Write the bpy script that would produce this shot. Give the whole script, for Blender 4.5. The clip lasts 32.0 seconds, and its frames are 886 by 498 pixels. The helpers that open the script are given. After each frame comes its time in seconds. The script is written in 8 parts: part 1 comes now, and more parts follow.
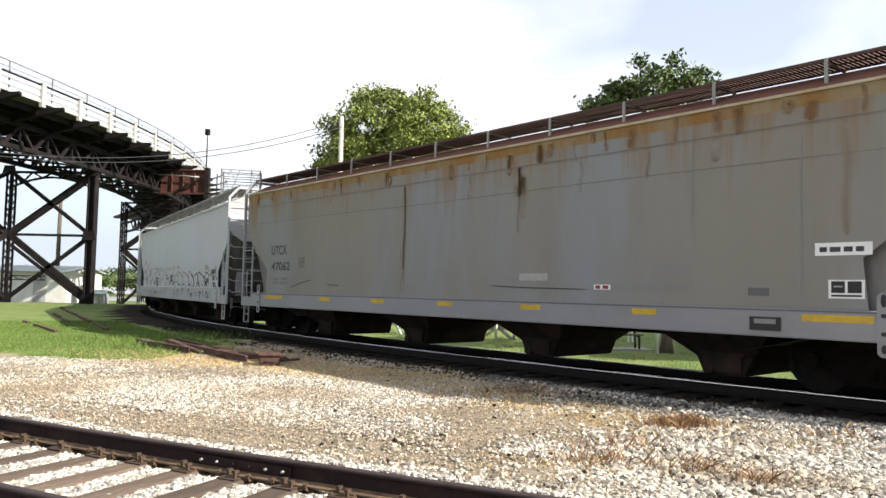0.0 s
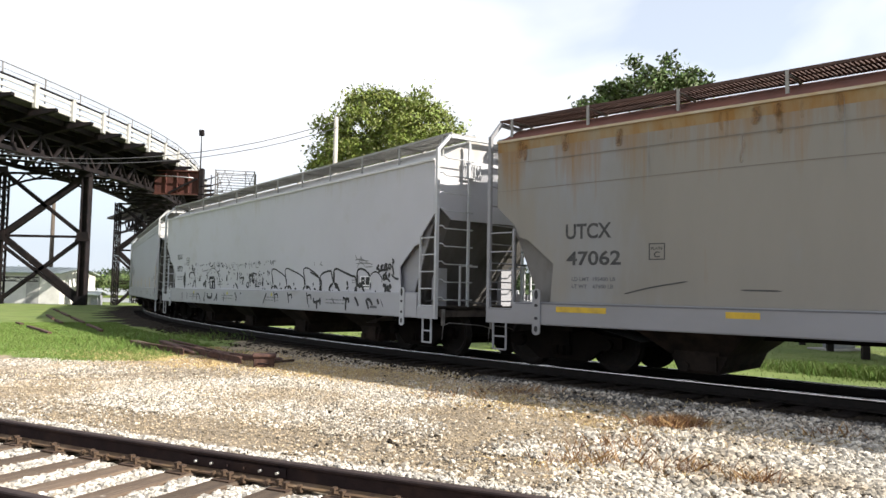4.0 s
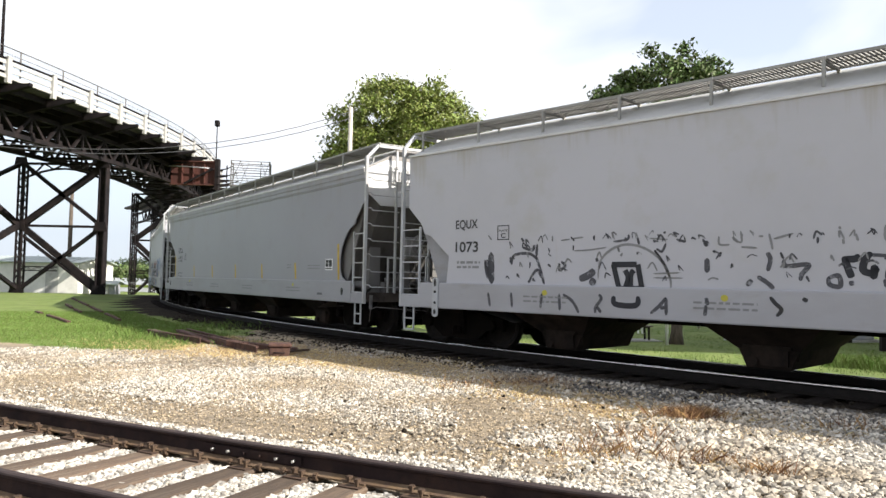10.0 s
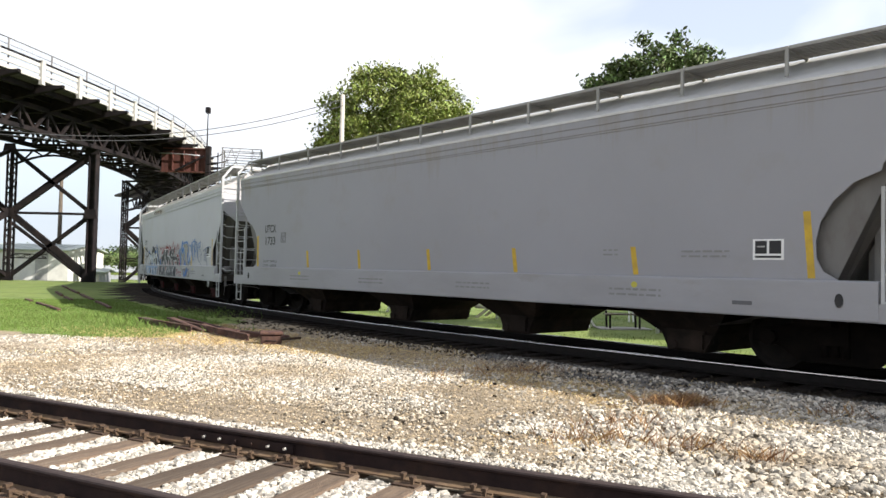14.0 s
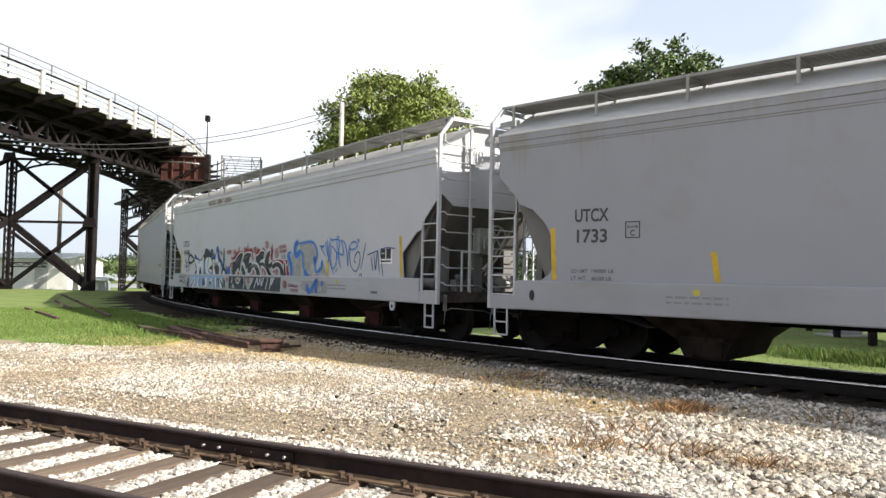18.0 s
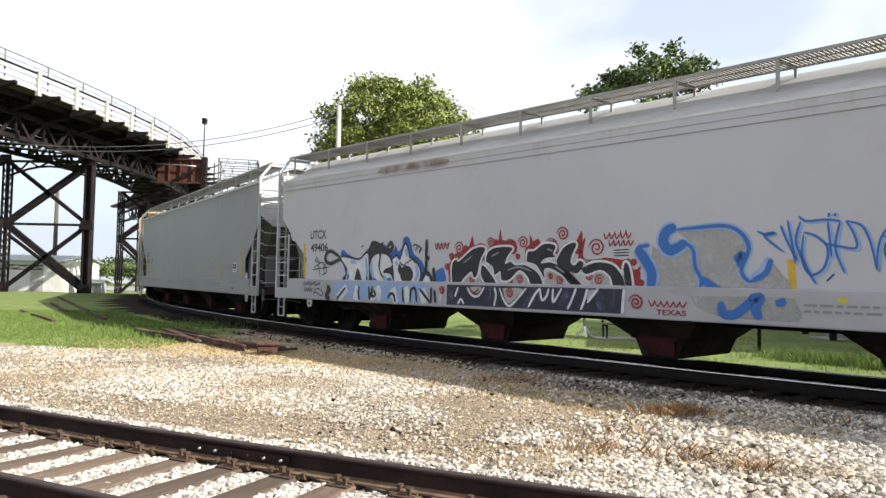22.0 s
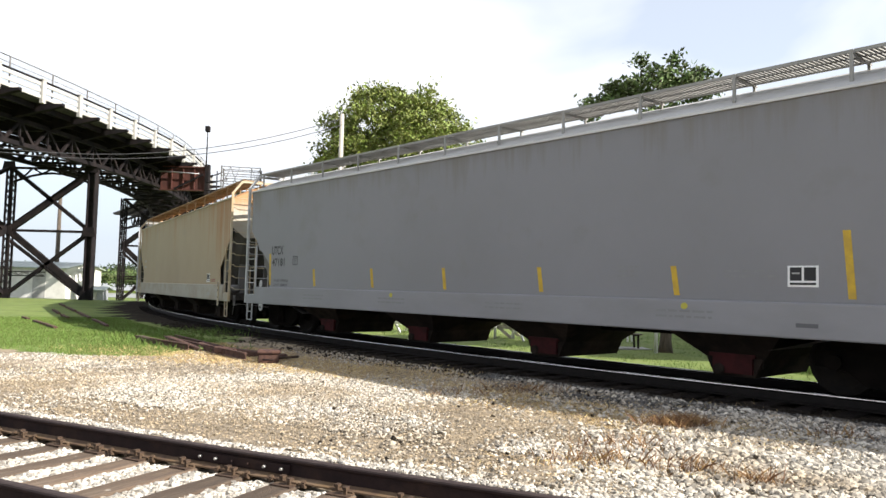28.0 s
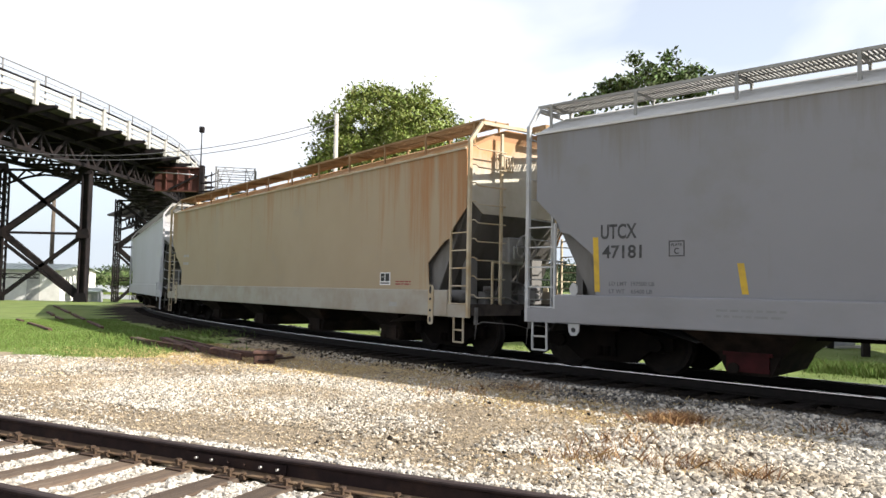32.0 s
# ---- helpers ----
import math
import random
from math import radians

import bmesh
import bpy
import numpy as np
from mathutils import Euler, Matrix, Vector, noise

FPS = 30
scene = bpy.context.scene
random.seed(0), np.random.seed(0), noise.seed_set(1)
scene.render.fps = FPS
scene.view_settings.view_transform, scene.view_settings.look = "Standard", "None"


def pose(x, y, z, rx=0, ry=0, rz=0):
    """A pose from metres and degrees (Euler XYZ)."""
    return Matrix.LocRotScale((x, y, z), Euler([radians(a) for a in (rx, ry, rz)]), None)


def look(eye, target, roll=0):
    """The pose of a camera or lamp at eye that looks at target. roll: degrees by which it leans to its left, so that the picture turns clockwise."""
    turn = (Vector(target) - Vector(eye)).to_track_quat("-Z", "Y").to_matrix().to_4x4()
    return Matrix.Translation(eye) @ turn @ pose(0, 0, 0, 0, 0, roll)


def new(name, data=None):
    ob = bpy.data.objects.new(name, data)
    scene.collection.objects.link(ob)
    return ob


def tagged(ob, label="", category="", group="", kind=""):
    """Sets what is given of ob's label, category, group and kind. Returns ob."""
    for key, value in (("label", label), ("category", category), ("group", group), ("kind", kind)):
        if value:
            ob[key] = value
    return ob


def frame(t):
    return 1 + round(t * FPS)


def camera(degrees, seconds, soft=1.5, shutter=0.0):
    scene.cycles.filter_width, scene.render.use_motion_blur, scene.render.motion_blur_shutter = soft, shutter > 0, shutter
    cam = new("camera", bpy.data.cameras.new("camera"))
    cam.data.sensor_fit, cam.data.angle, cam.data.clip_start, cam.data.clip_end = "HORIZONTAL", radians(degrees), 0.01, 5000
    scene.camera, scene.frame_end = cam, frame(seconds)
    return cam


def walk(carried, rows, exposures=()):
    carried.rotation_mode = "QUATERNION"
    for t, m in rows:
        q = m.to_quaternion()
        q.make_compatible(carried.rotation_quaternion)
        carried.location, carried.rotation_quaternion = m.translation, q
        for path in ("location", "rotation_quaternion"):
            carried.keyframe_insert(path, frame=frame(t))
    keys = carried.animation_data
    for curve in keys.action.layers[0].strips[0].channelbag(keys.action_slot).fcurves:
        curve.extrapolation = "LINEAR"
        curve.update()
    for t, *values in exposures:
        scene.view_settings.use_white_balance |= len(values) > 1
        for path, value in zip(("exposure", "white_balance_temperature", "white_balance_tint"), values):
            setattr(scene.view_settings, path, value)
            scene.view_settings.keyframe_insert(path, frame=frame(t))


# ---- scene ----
cam = camera(62.355, 32.0, soft=1.5)
EYE = (0.0, 0.0, 1.3075)
# seconds, tilt, lean and turn of the hand-held camera, which stands on one spot
AIM = [
    (0, 93.327, -1.132, 0.071), (0.5, 93.355, -1.182, 0.005), (1, 93.269, -1.24, -0.059), (1.5, 93.248, -1.229, -0.008),
    (2, 93.349, -1.227, -0.095), (2.5, 93.36, -1.129, -0.083), (3, 93.39, -1.077, -0.3), (3.5, 93.403, -1.072, -0.363),
    (5.5, 93.272, -0.956, -0.116), (6, 93.187, -0.914, -0.051), (6.5, 93.303, -0.86, 0.003), (7, 93.304, -0.977, 0.205),
    (7.5, 92.912, -1.112, 0.218), (8, 92.655, -1.103, 0.69), (8.5, 92.548, -1.116, 0.817), (9, 92.614, -1.224, 0.809),
    (9.5, 92.629, -1.344, 0.599), (10, 92.611, -1.168, 0.796), (10.5, 92.635, -1.08, 0.822), (11, 92.602, -1.21, 0.773),
    (11.5, 92.664, -1.017, 0.791), (12, 92.493, -0.943, 0.686), (12.5, 92.2, -0.942, 0.693), (13, 92.084, -1.076, 0.338),
    (13.5, 91.516, -1.223, 0.323), (14, 91.712, -1.287, 0.161), (14.5, 92.041, -1.346, 0.037), (16.5, 91.953, -1.322, -0.001),
    (17, 92.173, -1.192, 0.207), (17.5, 92.247, -1.184, 0.078), (18, 92.279, -1.088, 0.136), (18.5, 92.392, -1.233, 0.165),
    (19, 92.504, -1.165, 0.134), (19.5, 92.482, -1.313, -0.251), (20, 92.503, -1.262, -0.151), (20.5, 92.553, -1.226, -0.359),
    (21, 92.497, -1.258, -0.176), (21.5, 92.534, -1.335, -0.105), (22, 92.515, -1.154, -0.107), (22.5, 92.528, -1.133, -0.131),
    (23, 92.542, -1.156, -0.373), (23.5, 92.669, -1.087, -0.461), (24, 92.79, -1.077, -0.41), (24.5, 92.956, -1.148, -0.289),
    (25, 93.031, -1.209, -0.233), (25.5, 92.84, -1.129, -0.349), (27.5, 93.086, -1.301, 0.16), (28, 93.197, -1.459, 0.024),
    (28.5, 93.141, -1.231, -0.036), (29, 93.054, -1.341, 0.008), (29.5, 93.072, -1.268, 0.086), (30, 93.096, -1.361, -0.138),
    (30.5, 93.059, -1.457, -0.19), (31, 93.162, -1.486, -0.173), (31.5, 93.202, -1.426, -0.198), (32, 93.166, -1.092, -0.316),
]
walk(cam, [(t, pose(*EYE, a, b, c)) for t, a, b, c in AIM])

# ---- world, sun, exposure ----
SUN_AZ, SUN_EL = 112.0, 33.0      # clockwise from +y, degrees
world = bpy.data.worlds.new("sky")
scene.world = world
world.use_nodes = True
wn, wl = world.node_tree.nodes, world.node_tree.links
wn.clear()
w_out, w_bg = wn.new("ShaderNodeOutputWorld"), wn.new("ShaderNodeBackground")
w_sky = wn.new("ShaderNodeTexSky")
w_sky.sky_type, w_sky.sun_disc = "NISHITA", False
w_sky.sun_elevation, w_sky.sun_rotation = radians(SUN_EL), radians(SUN_AZ)
w_sky.air_density, w_sky.dust_density, w_sky.ozone_density = 1.0, 0.8, 1.2
w_tc, w_map, w_noise, w_ramp, w_mix = (wn.new("ShaderNodeTexCoord"), wn.new("ShaderNodeMapping"), wn.new("ShaderNodeTexNoise"),
                                       wn.new("ShaderNodeValToRGB"), wn.new("ShaderNodeMixRGB"))
w_map.inputs["Scale"].default_value = (1.3, 1.1, 3.2)
w_map.inputs["Location"].default_value = (1.605, 3.636, 2.362)
w_map.inputs["Rotation"].default_value = (0.3, 0.25, 0.0)
w_noise.inputs["Scale"].default_value, w_noise.inputs["Detail"].default_value, w_noise.inputs["Roughness"].default_value = 1.3, 5.0, 0.48
w_noise.inputs["Distortion"].default_value = 0.5
w_ramp.color_ramp.elements[0].position, w_ramp.color_ramp.elements[1].position = 0.42, 0.64
w_ramp.color_ramp.elements[0].color = (0.48, 0.48, 0.48, 1)
w_mix.inputs[2].default_value = (6.1, 6.2, 6.45, 1)      # thin bright cloud
wl.new(w_tc.outputs["Generated"], w_map.inputs["Vector"])
wl.new(w_map.outputs["Vector"], w_noise.inputs["Vector"])
wl.new(w_noise.outputs["Fac"], w_ramp.inputs["Fac"])
wl.new(w_ramp.outputs["Color"], w_mix.inputs[0])
wl.new(w_sky.outputs["Color"], w_mix.inputs[1])
w_sep, w_low, w_haze = wn.new("ShaderNodeSeparateXYZ"), wn.new("ShaderNodeMapRange"), wn.new("ShaderNodeMixRGB")
w_low.inputs["From Min"].default_value, w_low.inputs["From Max"].default_value = 0.05, 0.20
w_low.inputs["To Min"].default_value, w_low.inputs["To Max"].default_value = 0.85, 0.0
w_haze.inputs[2].default_value = (3.7, 4.15, 4.8, 1)     # summer haze low in the sky, all round
wl.new(w_tc.outputs["Generated"], w_sep.inputs["Vector"])
wl.new(w_sep.outputs["Z"], w_low.inputs["Value"])
wl.new(w_low.outputs["Result"], w_haze.inputs[0])
wl.new(w_mix.outputs["Color"], w_haze.inputs[1])
wl.new(w_haze.outputs["Color"], w_bg.inputs["Color"])
w_bg.inputs["Strength"].default_value = 0.10
wl.new(w_bg.outputs["Background"], w_out.inputs["Surface"])
sun = new("sun", bpy.data.lights.new("sun", "SUN"))
sun.data.energy, sun.data.angle, sun.data.color = 5.0, radians(0.5), (1.0, 0.945, 0.855)
to_sun = Vector((math.sin(radians(SUN_AZ)) * math.cos(radians(SUN_EL)), math.cos(radians(SUN_AZ)) * math.cos(radians(SUN_EL)), math.sin(radians(SUN_EL))))
sun.matrix_basis = look(to_sun * 200, (0, 0, 0))
scene.view_settings.exposure = 1.0


# ---- materials ----
def material(name, colour, rough=0.8, metal=0.0, second=None, scale=6.0, spread=(0.4, 0.65), third=None, scale3=1.0, spread3=(0.5, 0.7),
             bump=0.0, bump_scale=60.0, stretch=(1, 1, 1), vary=0.0, spec=0.4, world_space=True):
    m = bpy.data.materials.new(name)
    m.use_nodes = True
    n, l = m.node_tree.nodes, m.node_tree.links
    b = n["Principled BSDF"]
    b.inputs["Roughness"].default_value, b.inputs["Metallic"].default_value = rough, metal
    b.inputs["Specular IOR Level"].default_value = spec
    tc, mp = n.new("ShaderNodeTexCoord"), n.new("ShaderNodeMapping")
    mp.inputs["Scale"].default_value = stretch
    l.new(tc.outputs["Object"], mp.inputs["Vector"])
    socket = None

    def blend(first, other, sc, span, detail=6.0):
        no, ra, mi = n.new("ShaderNodeTexNoise"), n.new("ShaderNodeValToRGB"), n.new("ShaderNodeMixRGB")
        no.inputs["Scale"].default_value, no.inputs["Detail"].default_value, no.inputs["Roughness"].default_value = sc, detail, 0.62
        ra.color_ramp.elements[0].position, ra.color_ramp.elements[1].position = span
        l.new(mp.outputs["Vector"], no.inputs["Vector"])
        l.new(no.outputs["Fac"], ra.inputs["Fac"])
        l.new(ra.outputs["Color"], mi.inputs[0])
        if isinstance(first, tuple):
            mi.inputs[1].default_value = (*first, 1)
        else:
            l.new(first, mi.inputs[1])
        mi.inputs[2].default_value = (*other, 1)
        return mi.outputs["Color"]
    b.inputs["Base Color"].default_value = (*colour, 1)
    if second:
        socket = blend(colour, second, scale, spread)
    if third:
        socket = blend(socket or colour, third, scale3, spread3)
    if vary:
        oi, hs = n.new("ShaderNodeObjectInfo"), n.new("ShaderNodeHueSaturation")
        ma = n.new("ShaderNodeMapRange")
        ma.inputs["To Min"].default_value, ma.inputs["To Max"].default_value = 1 - vary, 1 + vary
        l.new(oi.outputs["Random"], ma.inputs["Value"])
        l.new(ma.outputs["Result"], hs.inputs["Value"])
        if socket:
            l.new(socket, hs.inputs["Color"])
        else:
            hs.inputs["Color"].default_value = (*colour, 1)
        socket = hs.outputs["Color"]
    if socket:
        l.new(socket, b.inputs["Base Color"])
    if bump:
        no, bu = n.new("ShaderNodeTexNoise"), n.new("ShaderNodeBump")
        no.inputs["Scale"].default_value, no.inputs["Detail"].default_value = bump_scale, 5
        bu.inputs["Strength"].default_value, bu.inputs["Distance"].default_value = bump, 0.02
        l.new(mp.outputs["Vector"], no.inputs["Vector"])
        l.new(no.outputs["Fac"], bu.inputs["Height"])
        l.new(bu.outputs["Normal"], b.inputs["Normal"])
    return m


def island_vary(m, low=0.55, high=1.35, hue=0.0):
    """Lets each loose piece of a joined mesh differ in brightness."""
    n, l = m.node_tree.nodes, m.node_tree.links
    b = n["Principled BSDF"]
    ge, ma, hs = n.new("ShaderNodeNewGeometry"), n.new("ShaderNodeMapRange"), n.new("ShaderNodeHueSaturation")
    ma.inputs["To Min"].default_value, ma.inputs["To Max"].default_value = low, high
    l.new(ge.outputs["Random Per Island"], ma.inputs["Value"])
    l.new(ma.outputs["Result"], hs.inputs["Value"])
    if hue:
        mh = n.new("ShaderNodeMapRange")
        mh.inputs["To Min"].default_value, mh.inputs["To Max"].default_value = 0.5 - hue, 0.5 + hue
        l.new(ge.outputs["Random Per Island"], mh.inputs["Value"])
        l.new(mh.outputs["Result"], hs.inputs["Hue"])
    links = b.inputs["Base Color"].links
    if links:
        l.new(links[0].from_socket, hs.inputs["Color"])
    else:
        hs.inputs["Color"].default_value = b.inputs["Base Color"].default_value
    l.new(hs.outputs["Color"], b.inputs["Base Color"])
    return m


M = {}
M["gravel"] = material("gravel", (0.255, 0.207, 0.147), 0.95, second=(0.125, 0.10, 0.074), scale=14, third=(0.36, 0.285, 0.185), scale3=0.6, bump=0.8, bump_scale=30)
M["stone"] = island_vary(material("limestone", (0.52, 0.475, 0.405), 0.9, second=(0.37, 0.34, 0.29), scale=15, third=(0.33, 0.275, 0.205), scale3=0.5, spread3=(0.46, 0.62), bump=0.3, bump_scale=80), 0.35, 1.45)
# gravel greyed down: shade beside the train is put into its colour
M["grey_stone"] = island_vary(material("grey_stone", (0.125, 0.12, 0.115), 0.95, second=(0.10, 0.092, 0.085), scale=10, third=(0.07, 0.06, 0.05), scale3=0.7), 0.35, 1.5)
M["white_stone"] = island_vary(material("white_limestone", (0.50, 0.47, 0.42), 0.9, second=(0.37, 0.33, 0.28), scale=15), 0.4, 1.35)
M["fine_gravel"] = island_vary(material("fine_gravel", (0.36, 0.285, 0.19), 0.95, second=(0.2, 0.165, 0.12), scale=9), 0.4, 1.6)
# head and web hold shade in their colour, the rusty foot holds sunlight
M["rail_steel"] = material("rail_steel", (0.026, 0.016, 0.015), 0.8, 0.0, second=(0.017, 0.011, 0.011), scale=9, third=(0.042, 0.025, 0.019), scale3=3, bump=0.15, spec=0.12)
M["rail_foot"] = material("sunlit_rusty_foot", (0.15, 0.096, 0.052), 0.85, 0.1, second=(0.09, 0.055, 0.038), scale=7, third=(0.2, 0.14, 0.09), scale3=3, bump=0.2)
M["rail_dull"] = material("dull_rail_head", (0.05, 0.037, 0.035), 0.7, second=(0.034, 0.025, 0.025), scale=5, stretch=(0.3, 6, 1), spec=0.15)
M["rail_top"] = material("rail_top", (0.60, 0.58, 0.57), 0.22, 0.95, second=(0.42, 0.36, 0.33), scale=4, stretch=(0.3, 6, 1))
M["scrap"] = material("dark_red_rust", (0.10, 0.05, 0.036), 0.85, 0.1, second=(0.045, 0.023, 0.02), scale=8, third=(0.12, 0.065, 0.045), scale3=3, bump=0.3)
M["tie"] = material("tie_wood", (0.115, 0.078, 0.053), 0.9, second=(0.075, 0.053, 0.039), scale=3, stretch=(14, 1.2, 4), third=(0.165, 0.125, 0.09), scale3=2, bump=0.6, bump_scale=20, vary=0.35)
# the shade beneath the train is put into these tie and rail colours
M["oily_tie"] = material("shaded_tie_wood", (0.02, 0.016, 0.014), 0.95, spec=0.1, second=(0.012, 0.010, 0.009), scale=3, stretch=(14, 1.2, 4), bump=0.5, bump_scale=20, vary=0.3)
M["shaded_rail"] = material("shaded_rail", (0.014, 0.011, 0.010), 0.7, second=(0.009, 0.008, 0.007), scale=9, spec=0.15)
M["rust_iron"] = material("rusty_iron", (0.072, 0.043, 0.026), 0.85, 0.1, second=(0.04, 0.024, 0.018), scale=14, third=(0.12, 0.078, 0.045), scale3=5, bump=0.3)
M["grass"] = material("lawn", (0.12, 0.17, 0.035), 0.95, second=(0.17, 0.205, 0.055), scale=1.2, third=(0.075, 0.115, 0.025), scale3=0.35, bump=0.5, bump_scale=35)
M["blade"] = island_vary(material("grass_blade", (0.105, 0.155, 0.03), 0.8), 0.6, 1.5, 0.03)
M["dry"] = island_vary(material("dry_grass", (0.50, 0.37, 0.19), 0.9), 0.6, 1.4, 0.02)
M["brown_weed"] = island_vary(material("brown_weed", (0.26, 0.145, 0.07), 0.9), 0.4, 1.5, 0.02)
# ballast with the train's shade in its colour; also used for dark stones
M["cinder"] = material("shade_darkened_ballast", (0.034, 0.028, 0.022), 0.95, spec=0.05, second=(0.018, 0.015, 0.013), scale=12, third=(0.062, 0.050, 0.036), scale3=1.3, bump=0.8, bump_scale=35)
M["white_car"] = material("grey_white_paint", (0.455, 0.452, 0.488), 0.45, second=(0.42, 0.417, 0.445), scale=0.5, stretch=(0.6, 1, 0.6), third=(0.40, 0.385, 0.365), scale3=1.6, spread3=(0.58, 0.85))
M["grey_car"] = material("pale_grey_paint", (0.284, 0.284, 0.31), 0.42, second=(0.266, 0.264, 0.286), scale=0.5, stretch=(0.6, 1, 0.6), third=(0.255, 0.245, 0.235), scale3=1.6, spread3=(0.58, 0.85))
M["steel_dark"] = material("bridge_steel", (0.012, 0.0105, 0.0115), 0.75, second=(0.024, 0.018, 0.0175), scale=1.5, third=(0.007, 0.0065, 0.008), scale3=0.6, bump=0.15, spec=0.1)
# near-black because the deep shade beneath the cars is put into the colour
M["under"] = material("shaded_undercarriage", (0.005, 0.0045, 0.004), 0.95, second=(0.009, 0.007, 0.006), scale=4, bump=0.2, spec=0.03)
M["deck_white"] = material("parapet_paint", (0.40, 0.39, 0.375), 0.7, second=(0.40, 0.38, 0.35), scale=1.2, stretch=(1, 1, 3))
M["galv"] = material("galvanised_steel", (0.42, 0.43, 0.45), 0.5, 0.6, second=(0.3, 0.31, 0.33), scale=5)
M["red_brown"] = material("oxide_red_steel", (0.095, 0.032, 0.024), 0.75, second=(0.06, 0.023, 0.019), scale=1.5, stretch=(1, 1, 0.4))
M["leaf"] = island_vary(material("leaf", (0.145, 0.17, 0.034), 0.55), 0.5, 1.6, 0.025)
M["leaf_dark"] = island_vary(material("leaf_dark", (0.078, 0.108, 0.032), 0.6), 0.4, 1.8, 0.03)
M["bark"] = material("bark", (0.12, 0.095, 0.075), 0.95, second=(0.06, 0.05, 0.04), scale=5, stretch=(3, 3, 0.6), bump=0.7, bump_scale=14)
M["pole_wood"] = material("pole_wood", (0.45, 0.42, 0.38), 0.9, second=(0.3, 0.27, 0.24), scale=3, stretch=(4, 4, 0.4), bump=0.3)
M["wire"] = material("wire", (0.06, 0.06, 0.065), 0.6)
M["far_wood"] = island_vary(material("far_wood", (0.035, 0.055, 0.022), 0.9, second=(0.05, 0.075, 0.03), scale=0.15), 0.6, 1.3)
M["water"] = material("river_water", (0.27, 0.265, 0.25), 0.28, second=(0.22, 0.22, 0.21), scale=0.05, stretch=(0.2, 1, 1), bump=0.5, bump_scale=0.8, spec=0.6)
# pale bolts paint in the light that shows through bolt holes
M["bolt_bright"] = material("bright_bolt", (0.5, 0.48, 0.45), 0.4, 0.6)
M["teal"] = material("teal_fascia", (0.02, 0.22, 0.18), 0.5, second=(0.015, 0.17, 0.14), scale=1.5, stretch=(1, 1, 4))
M["shed_white"] = material("shed_cladding", (0.68, 0.66, 0.62), 0.6, second=(0.58, 0.56, 0.52), scale=1)
M["shed_roof"] = material("shed_roof", (0.36, 0.40, 0.38), 0.5, second=(0.29, 0.33, 0.32), scale=1)
M["concrete"] = material("concrete", (0.40, 0.39, 0.37), 0.9, second=(0.30, 0.29, 0.28), scale=1.5, bump=0.2)
M["granite"] = material("grey_granite", (0.27, 0.28, 0.31), 0.6, second=(0.20, 0.205, 0.225), scale=40, third=(0.33, 0.33, 0.34), scale3=3)
# concrete darkened so that the deck's underside holds its shade
M["stained"] = material("shaded_deck_concrete", (0.07, 0.065, 0.06), 0.95, second=(0.04, 0.037, 0.035), scale=1.0)
M["yellow"] = material("yellow_stripe", (0.55, 0.36, 0.03), 0.55, second=(0.42, 0.28, 0.04), scale=6)
M["black"] = material("black_paint", (0.02, 0.02, 0.022), 0.6)
M["white_paint"] = material("white_paint", (0.75, 0.75, 0.75), 0.5)


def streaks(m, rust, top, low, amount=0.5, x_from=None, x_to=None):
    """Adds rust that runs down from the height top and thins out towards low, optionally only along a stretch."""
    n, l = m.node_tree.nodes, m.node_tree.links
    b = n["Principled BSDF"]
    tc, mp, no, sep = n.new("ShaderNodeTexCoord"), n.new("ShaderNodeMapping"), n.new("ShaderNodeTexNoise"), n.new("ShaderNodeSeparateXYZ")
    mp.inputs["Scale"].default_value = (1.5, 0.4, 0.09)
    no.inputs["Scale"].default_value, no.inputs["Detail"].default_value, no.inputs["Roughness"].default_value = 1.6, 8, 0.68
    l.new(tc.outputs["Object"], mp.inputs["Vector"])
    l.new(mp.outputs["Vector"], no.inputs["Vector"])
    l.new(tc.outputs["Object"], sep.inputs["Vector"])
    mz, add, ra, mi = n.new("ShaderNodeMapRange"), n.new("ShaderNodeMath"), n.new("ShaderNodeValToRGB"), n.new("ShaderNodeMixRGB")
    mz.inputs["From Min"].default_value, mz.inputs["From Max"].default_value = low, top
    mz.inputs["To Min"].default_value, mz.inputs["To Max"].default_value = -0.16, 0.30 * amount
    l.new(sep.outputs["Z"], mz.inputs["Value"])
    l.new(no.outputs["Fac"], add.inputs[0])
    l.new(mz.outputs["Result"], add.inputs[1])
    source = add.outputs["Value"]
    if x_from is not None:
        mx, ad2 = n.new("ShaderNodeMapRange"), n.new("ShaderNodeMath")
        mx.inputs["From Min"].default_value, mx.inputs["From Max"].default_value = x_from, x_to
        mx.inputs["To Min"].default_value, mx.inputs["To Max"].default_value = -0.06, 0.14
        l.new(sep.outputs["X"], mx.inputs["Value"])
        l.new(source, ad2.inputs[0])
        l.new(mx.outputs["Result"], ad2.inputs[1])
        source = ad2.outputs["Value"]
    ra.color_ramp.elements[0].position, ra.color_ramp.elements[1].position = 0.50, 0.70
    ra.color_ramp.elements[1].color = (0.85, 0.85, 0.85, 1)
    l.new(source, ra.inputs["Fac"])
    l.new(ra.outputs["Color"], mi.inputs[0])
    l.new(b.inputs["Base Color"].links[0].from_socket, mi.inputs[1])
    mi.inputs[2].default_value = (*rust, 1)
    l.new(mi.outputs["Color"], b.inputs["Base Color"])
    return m


